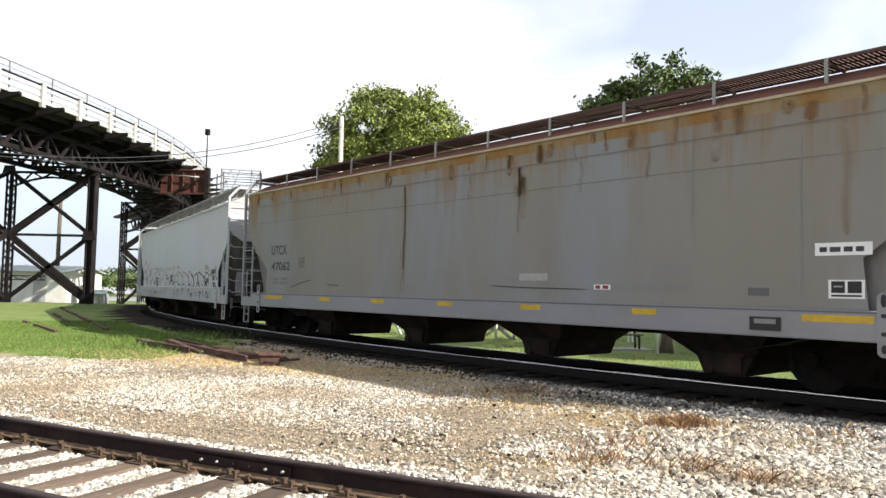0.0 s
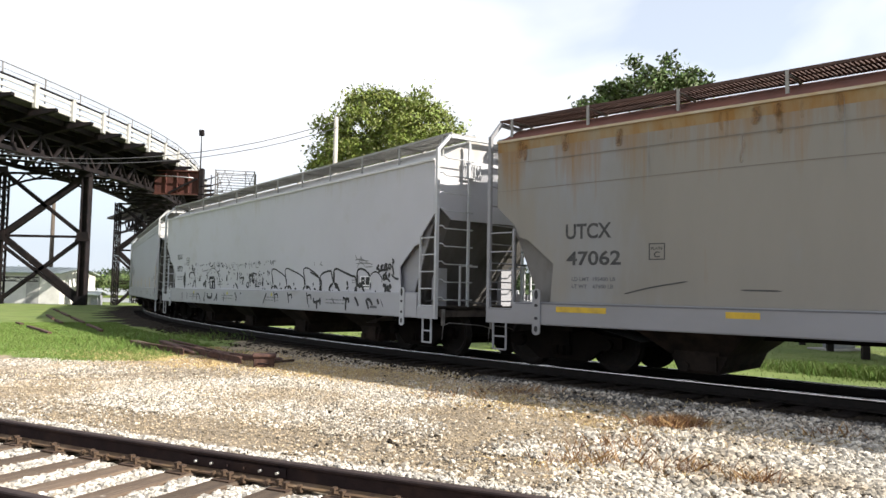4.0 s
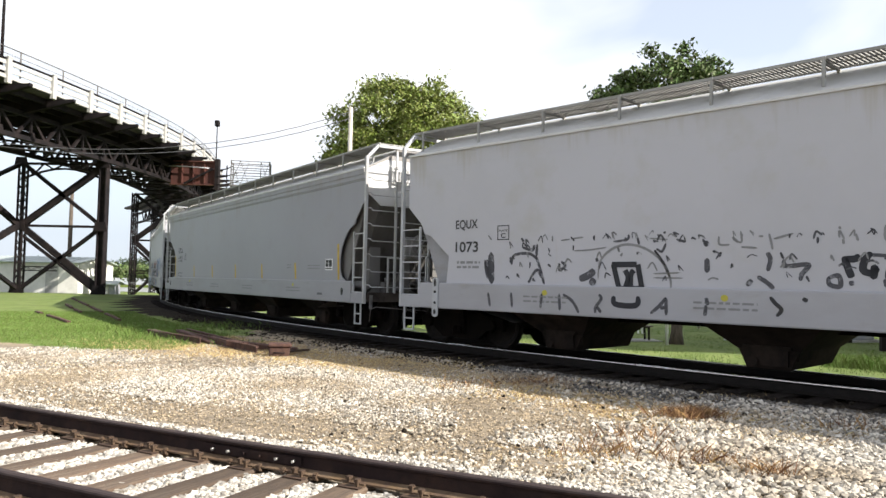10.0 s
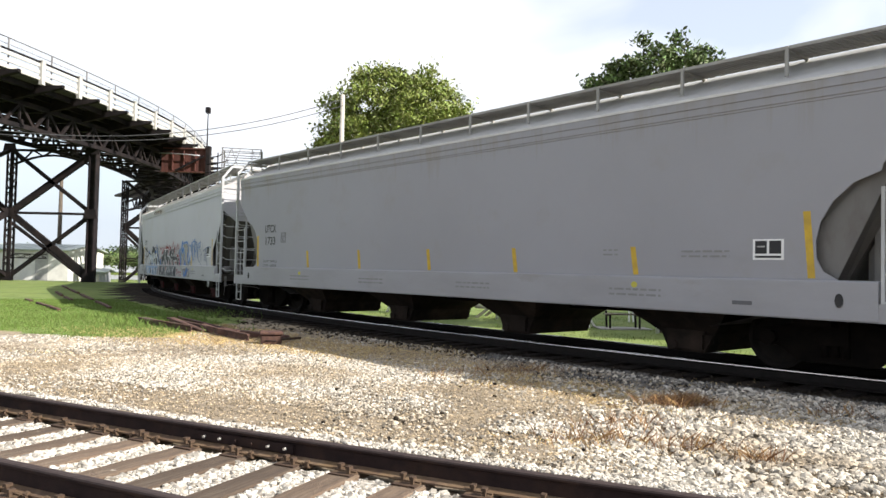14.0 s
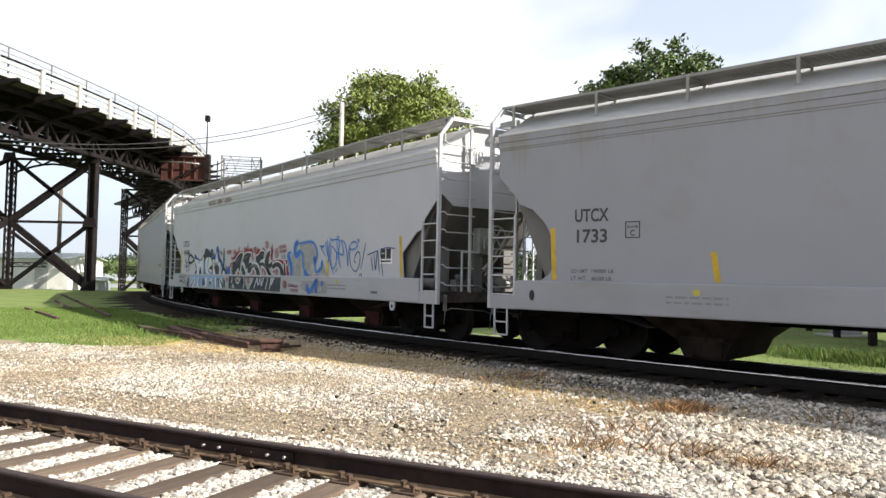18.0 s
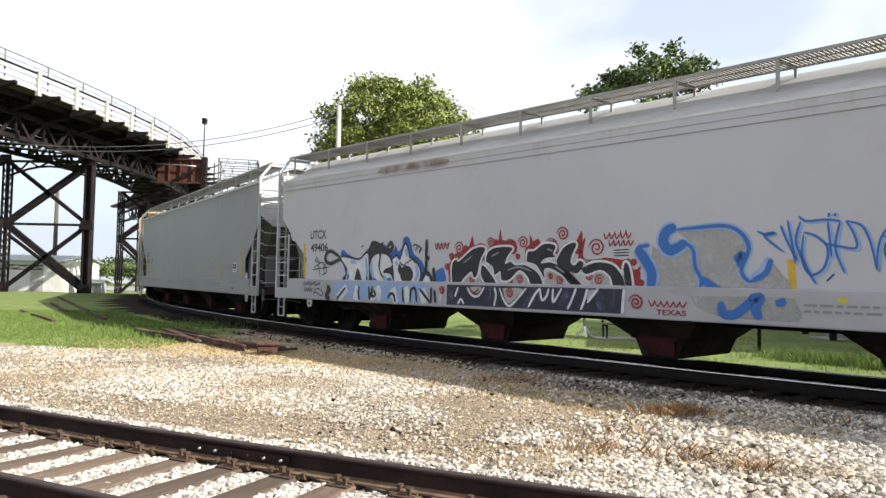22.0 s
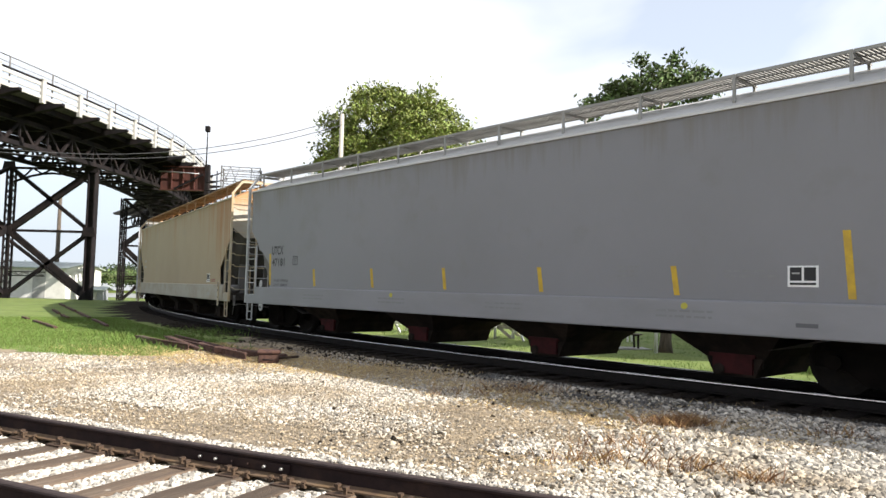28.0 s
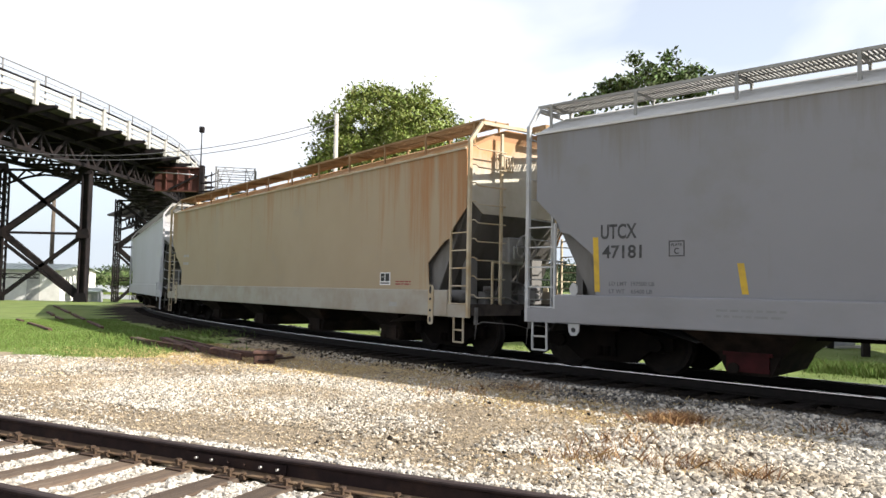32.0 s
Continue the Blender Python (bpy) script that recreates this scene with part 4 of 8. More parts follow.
def sect(y):
    p, q = br(y, 0, 0), br(y, 1, 0)
    return p, q - p, Vector((0, 0, 1))


bridge = tagged(empty("road_bridge"), "dark steel truss road viaduct with a white painted parapet", "bridge", kind="structure")
BY = [12 + 2 * i for i in range(62)]
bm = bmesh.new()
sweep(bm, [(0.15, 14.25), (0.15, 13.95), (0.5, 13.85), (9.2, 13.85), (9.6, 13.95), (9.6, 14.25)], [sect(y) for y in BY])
part("deck_slab", bm, "stained", bridge, "concrete deck slab with its underside shade in the colour")
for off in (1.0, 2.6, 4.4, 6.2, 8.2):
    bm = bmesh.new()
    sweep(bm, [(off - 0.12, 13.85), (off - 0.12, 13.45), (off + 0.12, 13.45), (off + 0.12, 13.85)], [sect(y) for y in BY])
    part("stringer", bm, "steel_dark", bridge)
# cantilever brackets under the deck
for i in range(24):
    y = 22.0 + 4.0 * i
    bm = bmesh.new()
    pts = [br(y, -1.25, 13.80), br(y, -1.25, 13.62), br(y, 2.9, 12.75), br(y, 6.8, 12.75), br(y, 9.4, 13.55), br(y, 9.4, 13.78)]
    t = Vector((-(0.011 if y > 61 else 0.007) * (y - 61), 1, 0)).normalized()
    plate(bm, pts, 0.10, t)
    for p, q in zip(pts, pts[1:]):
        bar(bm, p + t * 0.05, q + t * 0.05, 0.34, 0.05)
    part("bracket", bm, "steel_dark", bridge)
# parapet: posts, two beams and a dark cap for every bay, and a pipe rail above
for i in range(26):
    y = 17.6 + 4.0 * i
    bm = bmesh.new()
    a, b = br(y - 0.16, -0.12, 13.72), br(y + 0.16, -0.12, 15.36)
    t, n = (br(y + 0.5, 0, 0) - br(y - 0.5, 0, 0)).normalized(), (br(y, 1, 0) - br(y, 0, 0)).normalized()
    m = Matrix(((t.x, n.x, 0, 0), (t.y, n.y, 0, 0), (0, 0, 1, 0), (0, 0, 0, 1)))
    m.translation = br(y, 0, 0)
    box(bm, -0.17, -0.12, 13.72, 0.17, 0.12, 15.34, m)
    box(bm, -0.2, -0.15, 15.34, 0.2, 0.15, 15.40, m)
    part("parapet_post", bm, "deck_white", bridge)
    for z0, z1, d in ((14.92, 15.16, 0.02), (14.46, 14.72, 0.05), (14.02, 14.26, 0.0)):
        bm = bmesh.new()
        sweep(bm, [(d, z0), (d, z1), (d + 0.1, z1), (d + 0.1, z0)], [sect(y + 0.18 + 3.64 * k / 3) for k in range(4)])
        part("parapet_beam", bm, "deck_white", bridge)
    bm = bmesh.new()
    sweep(bm, [(-0.04, 15.24), (-0.04, 15.31), (0.16, 15.31), (0.16, 15.24)], [sect(y + 0.18 + 3.64 * k / 3) for k in range(4)])
    part("parapet_cap", bm, "steel_dark", bridge)
    bm = bmesh.new()
    tube(bm, [br(y + 1.3, 0.3, 14.25), br(y + 1.3, 0.3, 16.12)], 0.045, 6)
    tube(bm, [br(y + 1.3 + k, 0.3, 16.12) for k in range(5)], 0.035, 6)
    tube(bm, [br(y + 1.3 + k, 0.3, 15.70) for k in range(5)], 0.02, 6)
    part("pipe_rail", bm, "gear", bridge, "thin galvanised pipe handrail")
    bm = bmesh.new()
    for k in range(20):
        p = br(y + 1.4 + 0.2 * k, 0.3, 0)
        tube(bm, [p + Vector((0, 0, 14.9)), p + Vector((0, 0, 16.1))], 0.011, 3)
    part("wire_infill", bm, "galv", bridge, "fine wire infill of the handrail")
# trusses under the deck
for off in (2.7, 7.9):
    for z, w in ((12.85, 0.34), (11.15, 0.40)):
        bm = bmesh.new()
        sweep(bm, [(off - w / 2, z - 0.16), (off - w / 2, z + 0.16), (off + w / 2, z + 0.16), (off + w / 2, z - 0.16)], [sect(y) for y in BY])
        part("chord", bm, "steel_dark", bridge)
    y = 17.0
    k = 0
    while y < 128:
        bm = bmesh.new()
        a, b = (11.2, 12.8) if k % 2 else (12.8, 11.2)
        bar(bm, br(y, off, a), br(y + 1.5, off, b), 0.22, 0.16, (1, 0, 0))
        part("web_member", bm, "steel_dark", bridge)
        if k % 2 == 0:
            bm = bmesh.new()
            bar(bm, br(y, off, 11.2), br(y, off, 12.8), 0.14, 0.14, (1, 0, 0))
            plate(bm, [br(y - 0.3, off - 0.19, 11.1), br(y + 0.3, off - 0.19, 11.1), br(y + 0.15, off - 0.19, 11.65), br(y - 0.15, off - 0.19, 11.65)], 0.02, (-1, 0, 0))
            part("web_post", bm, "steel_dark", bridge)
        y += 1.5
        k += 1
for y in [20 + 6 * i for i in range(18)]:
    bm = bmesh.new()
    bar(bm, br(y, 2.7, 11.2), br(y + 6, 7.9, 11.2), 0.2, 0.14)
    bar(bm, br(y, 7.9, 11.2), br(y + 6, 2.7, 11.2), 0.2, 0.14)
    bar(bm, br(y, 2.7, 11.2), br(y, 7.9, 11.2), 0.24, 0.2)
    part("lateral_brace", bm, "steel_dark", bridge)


def laced(bm, a, b, w, chord, step):
    """A built-up member: four corner angles from a to b, joined by lacing bars."""
    a, b = Vector(a), Vector(b)
    t = (b - a).normalized()
    s = t.cross(Vector((0, 1, 0)) if abs(t.y) < 0.9 else Vector((1, 0, 0))).normalized()
    u = s.cross(t)
    h = w / 2
    for i, j in ((-1, -1), (1, -1), (1, 1), (-1, 1)):
        bar(bm, a + s * (i * h) + u * (j * h), b + s * (i * h) + u * (j * h), chord, chord, u)
    n = max(2, int((b - a).length / step))
    for k in range(n):
        p, q = a.lerp(b, k / n), a.lerp(b, (k + 1) / n)
        i = 1 if k % 2 else -1
        for j in (-1, 1):
            bar(bm, p + s * (i * h) + u * (j * h), q - s * (i * h) + u * (j * h), chord * 0.55, 0.03, u)
            bar(bm, p + u * (i * h) + s * (j * h), q - u * (i * h) + s * (j * h), chord * 0.55, 0.03, s)


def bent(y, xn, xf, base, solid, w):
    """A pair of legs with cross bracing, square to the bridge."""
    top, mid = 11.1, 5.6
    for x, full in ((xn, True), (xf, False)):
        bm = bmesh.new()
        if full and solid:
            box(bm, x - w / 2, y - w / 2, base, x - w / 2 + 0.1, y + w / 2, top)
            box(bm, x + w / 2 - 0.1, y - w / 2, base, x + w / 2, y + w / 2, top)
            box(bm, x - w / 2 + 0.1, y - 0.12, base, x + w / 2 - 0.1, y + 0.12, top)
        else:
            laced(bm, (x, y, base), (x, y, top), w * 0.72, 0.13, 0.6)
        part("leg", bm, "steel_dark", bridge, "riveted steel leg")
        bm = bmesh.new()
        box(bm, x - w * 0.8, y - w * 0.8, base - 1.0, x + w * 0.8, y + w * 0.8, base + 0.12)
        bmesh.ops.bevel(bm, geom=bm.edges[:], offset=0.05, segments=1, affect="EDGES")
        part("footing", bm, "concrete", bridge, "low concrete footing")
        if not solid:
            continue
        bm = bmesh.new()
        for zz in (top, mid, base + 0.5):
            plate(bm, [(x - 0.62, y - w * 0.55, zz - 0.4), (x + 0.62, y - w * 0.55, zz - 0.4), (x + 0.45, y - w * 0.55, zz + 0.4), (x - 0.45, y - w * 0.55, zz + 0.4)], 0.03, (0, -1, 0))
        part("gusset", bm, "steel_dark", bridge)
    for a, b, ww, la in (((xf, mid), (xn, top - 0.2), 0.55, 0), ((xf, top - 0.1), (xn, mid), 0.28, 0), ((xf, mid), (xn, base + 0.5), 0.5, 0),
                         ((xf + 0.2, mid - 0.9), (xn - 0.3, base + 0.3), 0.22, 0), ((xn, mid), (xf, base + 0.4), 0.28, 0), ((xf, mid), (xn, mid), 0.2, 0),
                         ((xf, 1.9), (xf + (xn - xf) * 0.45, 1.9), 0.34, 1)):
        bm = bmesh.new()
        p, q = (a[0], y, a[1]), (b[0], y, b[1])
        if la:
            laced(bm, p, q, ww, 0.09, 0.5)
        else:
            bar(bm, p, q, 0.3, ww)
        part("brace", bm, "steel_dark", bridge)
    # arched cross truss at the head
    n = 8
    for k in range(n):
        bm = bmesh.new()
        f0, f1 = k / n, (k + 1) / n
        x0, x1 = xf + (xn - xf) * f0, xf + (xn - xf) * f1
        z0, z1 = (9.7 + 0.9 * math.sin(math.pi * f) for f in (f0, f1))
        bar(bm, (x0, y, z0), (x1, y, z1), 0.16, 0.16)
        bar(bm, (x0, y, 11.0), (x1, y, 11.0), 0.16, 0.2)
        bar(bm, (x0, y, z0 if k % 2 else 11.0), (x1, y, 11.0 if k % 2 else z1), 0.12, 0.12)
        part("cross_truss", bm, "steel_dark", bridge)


bent(57.0, -30.38, -37.45, -0.35, True, 0.66)
bent(77.0, -30.2, -37.3, -1.2, False, 0.66)
bent(36.0, -31.6, -38.8, -0.35, True, 1.1)
bent(98.0, -37.5, -44.5, -4.0, False, 0.8)
# the far leg is braced along the bridge to a leg of the next tower
bm = bmesh.new()
laced(bm, (-38.1, 46.5, -0.35), (-38.1, 46.5, 11.1), 0.6, 0.13, 0.6)
part("leg", bm, "steel_dark", bridge, "riveted steel leg")
for z0, z1, w in ((5.6, 10.9, 0.5), (5.6, 0.2, 0.5), (10.9, 5.6, 0.28), (0.2, 5.6, 0.28)):
    bm = bmesh.new()
    bar(bm, (-37.5, 56.7, z0), (-38.1, 46.5, z1), w, 0.3, (1, 0, 0))
    part("brace", bm, "steel_dark", bridge)
# oxide-red cross girder under the deck, placed to fit the camera's view
bm = bmesh.new()
box(bm, -30.2, 70.0, 11.25, -25.4, 70.12, 13.65)
for x in (-29.0, -27.8, -26.6):
    box(bm, x - 0.05, 69.84, 11.4, x + 0.05, 70.0, 13.5)
for z in (11.2, 13.65):
    box(bm, -30.2, 69.78, z, -25.4, 70.3, z + 0.12)
girder = part("cross_girder", bm, "red_brown", bridge, "oxide-red riveted plate girder")
bm = bmesh.new()
box(bm, -25.45, 69.7, 10.7, -25.05, 70.3, 14.0)
part("end_post", bm, "steel_dark", girder)
bm = bmesh.new()
bar(bm, (-28.6, 69.6, 11.3), (-25.6, 69.6, 12.9), 0.14, 0.2)
part("brace", bm, "steel_dark", girder)
# a service pipe along the head of the cross girder
bm = bmesh.new()
tube(bm, [(-30.3, 69.6, 13.15), (-27.5, 69.6, 13.05), (-26.0, 69.6, 12.95)], 0.06, 8)
part("conduit", bm, "galv", bridge, "thin pale service pipe")


def lamp_post(p, h, label):
    lamp = tagged(empty("street_lamp", pose(p.x, p.y, p.z)), label, "street lamp", "lamps on the bridge")
    bm = bmesh.new()
    tube(bm, [(0, 0, 0), (0, 0, h)], [0.11, 0.06], 8)
    box(bm, -0.16, -0.16, -0.05, 0.16, 0.16, 0.5)
    part("pole", bm, "steel_dark", lamp)
    bm = bmesh.new()
    box(bm, -0.28, -0.28, h, 0.28, 0.28, h + 0.75)
    bmesh.ops.bevel(bm, geom=bm.edges[:], offset=0.06, segments=1, affect="EDGES")
    part("lamp_head", bm, "steel_dark", lamp)


lamp_post(br(84.5, 0.35, 14.2), 6.2, "slim dark street lamp with a boxy head on the bridge")
lamp_post(br(41.4, 0.35, 14.2), 9.5, "tall grey street lamp on the bridge deck")

# ---- poles and wires ----
pole = tagged(empty("utility_pole", pose(-7.3, 45.5, -0.22)), "bare pale wooden utility pole beside a tree", "utility pole")
bm = bmesh.new()
tube(bm, [(0, 0, 0), (0, 0, 13.6)], [0.2, 0.15], 10)
part("shaft", bm, "pole_wood", pole)
pole2 = tagged(empty("utility_pole", pose(-50, 86, -0.9)), "tall dark utility pole far behind the bridge", "utility pole")
bm = bmesh.new()
tube(bm, [(0, 0, 0), (0, 0, 13.5)], [0.30, 0.22], 8)
part("shaft", bm, "bark", pole2)
wires = tagged(empty("overhead_wires"), "two sagging black overhead wires", "wire")
for dz, dx in ((0.0, 0.0), (-0.42, 0.1)):
    bm = bmesh.new()
    a, b = Vector((-7.3 + dx, 45.4, 13.05 + dz)), Vector((-46, 33, 15.0 + dz * 0.1))
    tube(bm, [a.lerp(b, k / 24) - Vector((0, 0, 4.85 * 4 * (k / 24) * (1 - k / 24))) for k in range(25)], 0.025, 5)
    part("wire", bm, "wire", wires)
# a crossarm pole beyond the train
pole3 = tagged(empty("signal_mast", pose(-19.4, 56, -0.22)), "dark mast with short crossarms behind the train", "signal mast")
bm = bmesh.new()
tube(bm, [(0, 0, 0), (0, 0, 11.2)], [0.09, 0.05], 8)
part("mast", bm, "steel_dark", pole3)
for z, l in ((10.9, 0.5), (10.3, 0.9), (9.6, 1.0), (9.0, 1.2)):
    bm = bmesh.new()
    tube(bm, [(-l, 0, z - 0.1), (0, 0, z), (l, 0, z + 0.25)], 0.05, 6)
    part("crossarm", bm, "steel_dark", pole3)


# ---- railed platform behind the train ----
plat = tagged(empty("railed_platform", pose(-16.7, 54.0, -0.27, 0, 0, 12)), "galvanised railed inspection platform on steel legs", "platform")
for x in (-1.5, 1.5):
    for y in (-0.7, 0.7):
        bm = bmesh.new()
        bar(bm, (x, y, 0), (x, y, 11.2), 0.09)
        part("leg", bm, "gear", plat)
bm = bmesh.new()
box(bm, -1.6, -0.8, 9.1, 1.6, 0.8, 9.2)
part("platform_floor", bm, "gear", plat)
for z in (9.55, 9.95, 10.4, 10.8, 11.15):
    for y in (-0.7, 0.7):
        bm = bmesh.new()
        bar(bm, (-1.5, y, z), (1.5, y, z), 0.05)
        part("rail", bm, "gear", plat)
for x in (-1.5, -0.8, 0.8):
    bm = bmesh.new()
    bar(bm, (x, -0.7, 9.2), (x + 0.7, -0.7, 11.15), 0.035)
    bar(bm, (x + 0.7, -0.7, 9.2), (x, -0.7, 11.15), 0.035)
    if x != -0.8:
        bar(bm, (x, -0.7, 9.2), (x, -0.7, 11.15), 0.05)
    part("cross_brace", bm, "gear", plat)


# ---- trees ----
def leaves_mesh(name, centres, per, spread, size, rnd, mat, parent, squash=0.8):
    n = len(centres) * per
    c = np.repeat(np.array(centres), per, axis=0) + rnd.normal(0, 1, (n, 3)) * np.array([spread, spread, spread * squash])
    a = rnd.normal(0, 1, (n, 3)); a /= np.linalg.norm(a, axis=1)[:, None]
    b = np.cross(a, rnd.normal(0, 1, (n, 3))); b /= np.linalg.norm(b, axis=1)[:, None]
    s = size * rnd.uniform(0.6, 1.4, (n, 1))
    k = np.cross(a, b)
    v = np.stack([c - a * s, c + b * s * 0.5 + k * s * 0.12, c + a * s, c - b * s * 0.5 + k * s * 0.12], 1).reshape(-1, 3)
    f = (np.arange(n)[:, None] * 4 + np.arange(4)).tolist()
    me = bpy.data.meshes.new(name)
    me.from_pydata(v.tolist(), [], f)
    return link(name, me, mat, parent)


def build_tree(name, x, y, z0, trunk_r, fork_z, crown, lumps, per, spread, size, mat, label, seed, rough=0.08, lobes=()):
    """crown: centre height, radius, half height."""
    rnd = np.random.RandomState(seed)
    r2 = random.Random(seed)
    tree = tagged(empty(name, pose(x, y, z0)), label, "tree")
    cz, cr, ch = crown
    bm = bmesh.new()
    tube(bm, [(0, 0, -0.1), (0.02, 0.03, 0.35), (0.05, 0, fork_z * 0.5), (0, 0.06, fork_z)], [trunk_r * 1.45, trunk_r, trunk_r * 0.85, trunk_r * 0.75], 10)
    part("trunk", bm, "bark", tree)
    centres = []
    for lx, ly, lz, lr, ln in lobes:
        for k in range(ln):
            p = rnd.normal(0, 1, 3)
            p *= rnd.uniform(0.35, 1.0) / np.linalg.norm(p)
            centres.append((lx + p[0] * lr, ly + p[1] * lr, lz + p[2] * lr))
    while len(centres) < lumps:
        p = rnd.uniform(-1, 1, 3)
        q = np.linalg.norm(p)
        th = math.atan2(p[1], p[0])
        lim = 0.90 + rough * (math.sin(th * 3 + seed) * abs(p[2] - 0.3) + 0.6 * math.sin(th * 7 + p[2] * 5))
        if q > lim or q < 0.35:
            continue
        centres.append((p[0] * cr, p[1] * cr, cz + p[2] * ch))
    for k in range(9):
        c = centres[r2.randrange(len(centres))]
        bm = bmesh.new()
        mid = (c[0] * 0.45, c[1] * 0.45, fork_z + (c[2] - fork_z) * 0.55)
        tube(bm, [(0, 0.06, fork_z - 0.1), mid, c], [trunk_r * 0.5, trunk_r * 0.28, trunk_r * 0.08], 6)
        part("limb", bm, "bark", tree)
    leaves_mesh("crown", centres, per, spread, size, rnd, mat, tree)
    return tree


build_tree("broadleaf_tree", -3.8, 54.0, -0.25, 0.4, 5.0, (11.4, 7.6, 7.3), 640, 120, 0.42, 0.15, "leaf", "full round green broadleaf tree on the lawn", 3, 0.045)
build_tree("oak_tree", 6.45, 19.35, -0.22, 0.16, 2.8, (4.8, 2.1, 2.1), 330, 65, 0.12, 0.075, "leaf_dark", "dark green oak with an uneven open crown", 8, 0.12,
           ((1.3, 0, 4.2, 1.3, 40), (-0.3, 0, 4.7, 1.5, 40), (2.1, 0, 3.4, 0.9, 20), (-0.62, 0, 7.9, 0.80, 26), (0.62, 0.2, 7.98, 0.78, 26), (1.12, 0, 7.75, 0.42, 10), (-1.55, 0.2, 7.5, 0.46, 12), (-2.2, 0, 7.05, 0.3, 7), (-0.1, 0, 7.3, 1.05, 24)))
build_tree("young_tree", 11.6, 27.5, -0.25, 0.08, 1.0, (3.0, 1.3, 2.4), 90, 55, 0.22, 0.10, "leaf", "small leafy tree beside the picnic shelter", 5)

# ---- far shore ----
rnd = np.random.RandomState(5)
woods = []
for x in np.arange(-1900, 1900, 9.0):
    h = 20 + 32 * smoothstep(-300, 500, x) + 5 * math.sin(x / 90) + 3 * math.sin(x / 31)
    for k in range(4):
        woods.append((x + rnd.uniform(-6, 6), 1112 + k * 14 + rnd.uniform(-5, 5), -0.5 + h * (0.25 + 0.24 * k) * rnd.uniform(0.85, 1.1)))
rows = [(1104, -2.0, 0.0), (1109, 0.0, 0.14), (1126, 0.0, 0.48), (1150, 0.0, 0.84), (1200, 0.0, 0.92), (1420, 0.0, 0.80)]
xs = np.arange(-1900, 1901, 12.0)
verts = [(x, y, z + f * (20 + 32 * smoothstep(-300, 500, x) + 5 * math.sin(x / 90) + 3 * math.sin(x / 31))) for y, z, f in rows for x in xs]
tagged(raw("bluff", verts, [(j * len(xs) + i, j * len(xs) + i + 1, (j + 1) * len(xs) + i + 1, (j + 1) * len(xs) + i) for j in range(len(rows) - 1) for i in range(len(xs) - 1)], "far_wood"), "long bluff rising from the far bank of the river", "bluff", kind="structure")
tagged(leaves_mesh("far_wood", woods, 130, 5.5, 2.1, rnd, "far_wood", None, 0.9), "dark wooded bluff on the far bank of the river", "wood", kind="stuff")
near_woods = []
for x in np.arange(-150, -52, 2.6):
    for k in range(3):
        near_woods.append((x + rnd.uniform(-2, 2), 190 + rnd.uniform(-6, 6), 0.9 + 0.9 * k + rnd.uniform(0, 0.9)))
tagged(leaves_mesh("bank_trees", near_woods, 110, 0.9, 0.45, rnd, "leaf_dark", None), "row of green bushes on an island in the river", "bushes", kind="stuff")
bm = bmesh.new()
plate(bm, [(-170, 183, -1.1), (-48, 183, -1.1), (-48, 197, -1.1), (-170, 197, -1.1)], 1.5, (0, 0, -1))
tagged(part("island_ground", bm, "grass"), "low grassy river island", "ground", kind="structure")

# ---- sheds by the river ----
def build_shed(x, y, turn, w, d, eave, ridge, z0, label, door=(-1.2, 1.5), wall="shed_white"):
    shed = tagged(empty("storage_shed", pose(x, y, z0, 0, 0, turn)), label, "shed", "sheds by the river")
    for name, pts, ax in (("front_wall", [(-w, -d, 0), (w, -d, 0), (w, -d, eave), (-w, -d, eave)], (0, 1, 0)), ("back_wall", [(-w, d, 0), (w, d, 0), (w, d, eave), (-w, d, eave)], (0, -1, 0)),
                          ("gable_wall", [(-w, -d + 0.15, 0), (-w, d - 0.15, 0), (-w, d - 0.15, eave), (-w, 0, ridge), (-w, -d + 0.15, eave)], (1, 0, 0)),
                          ("gable_wall", [(w, -d + 0.15, 0), (w, d - 0.15, 0), (w, d - 0.15, eave), (w, 0, ridge), (w, -d + 0.15, eave)], (-1, 0, 0))):
        bm = bmesh.new()
        plate(bm, pts, 0.14, ax)
        part(name, bm, wall, shed)
    for s in (1, -1):
        bm = bmesh.new()
        plate(bm, [(-w - 0.4, s * (d + 0.4), eave - 0.08), (w + 0.4, s * (d + 0.4), eave - 0.08), (w + 0.4, 0, ridge + 0.08), (-w - 0.4, 0, ridge + 0.08)], 0.1, (0, 0, 1))
        roof = part("roof", bm, "shed_roof", shed)
        for k in range(int(w * 2)):
            bm = bmesh.new()
            bar(bm, (-w + k + 0.3, s * (d + 0.4), eave + 0.03), (-w + k + 0.3, 0, ridge + 0.19), 0.06, 0.06)
            part("rib", bm, "shed_roof", roof)
    # grey panel paints in the shed's shaded wall; the hut gets one too
    bm = bmesh.new()
    box(bm, door[0], -d - 0.06, 0, door[1], -d - 0.005, eave - 0.3)
    part("door", bm, "concrete", shed, "grey panel on the front wall")
    return shed


build_shed(-49.95, 82.0, 0, 5.75, 4.0, 3.8, 4.4, -0.95, "white clad storage shed with a low grey-green roof", (1.9, 3.4))
build_shed(-40.9, 79.0, 0, 0.95, 0.6, 1.35, 1.6, -0.95, "low grey pump hut with a pale roof beside a bridge leg", (-0.2, 0.2), "granite")

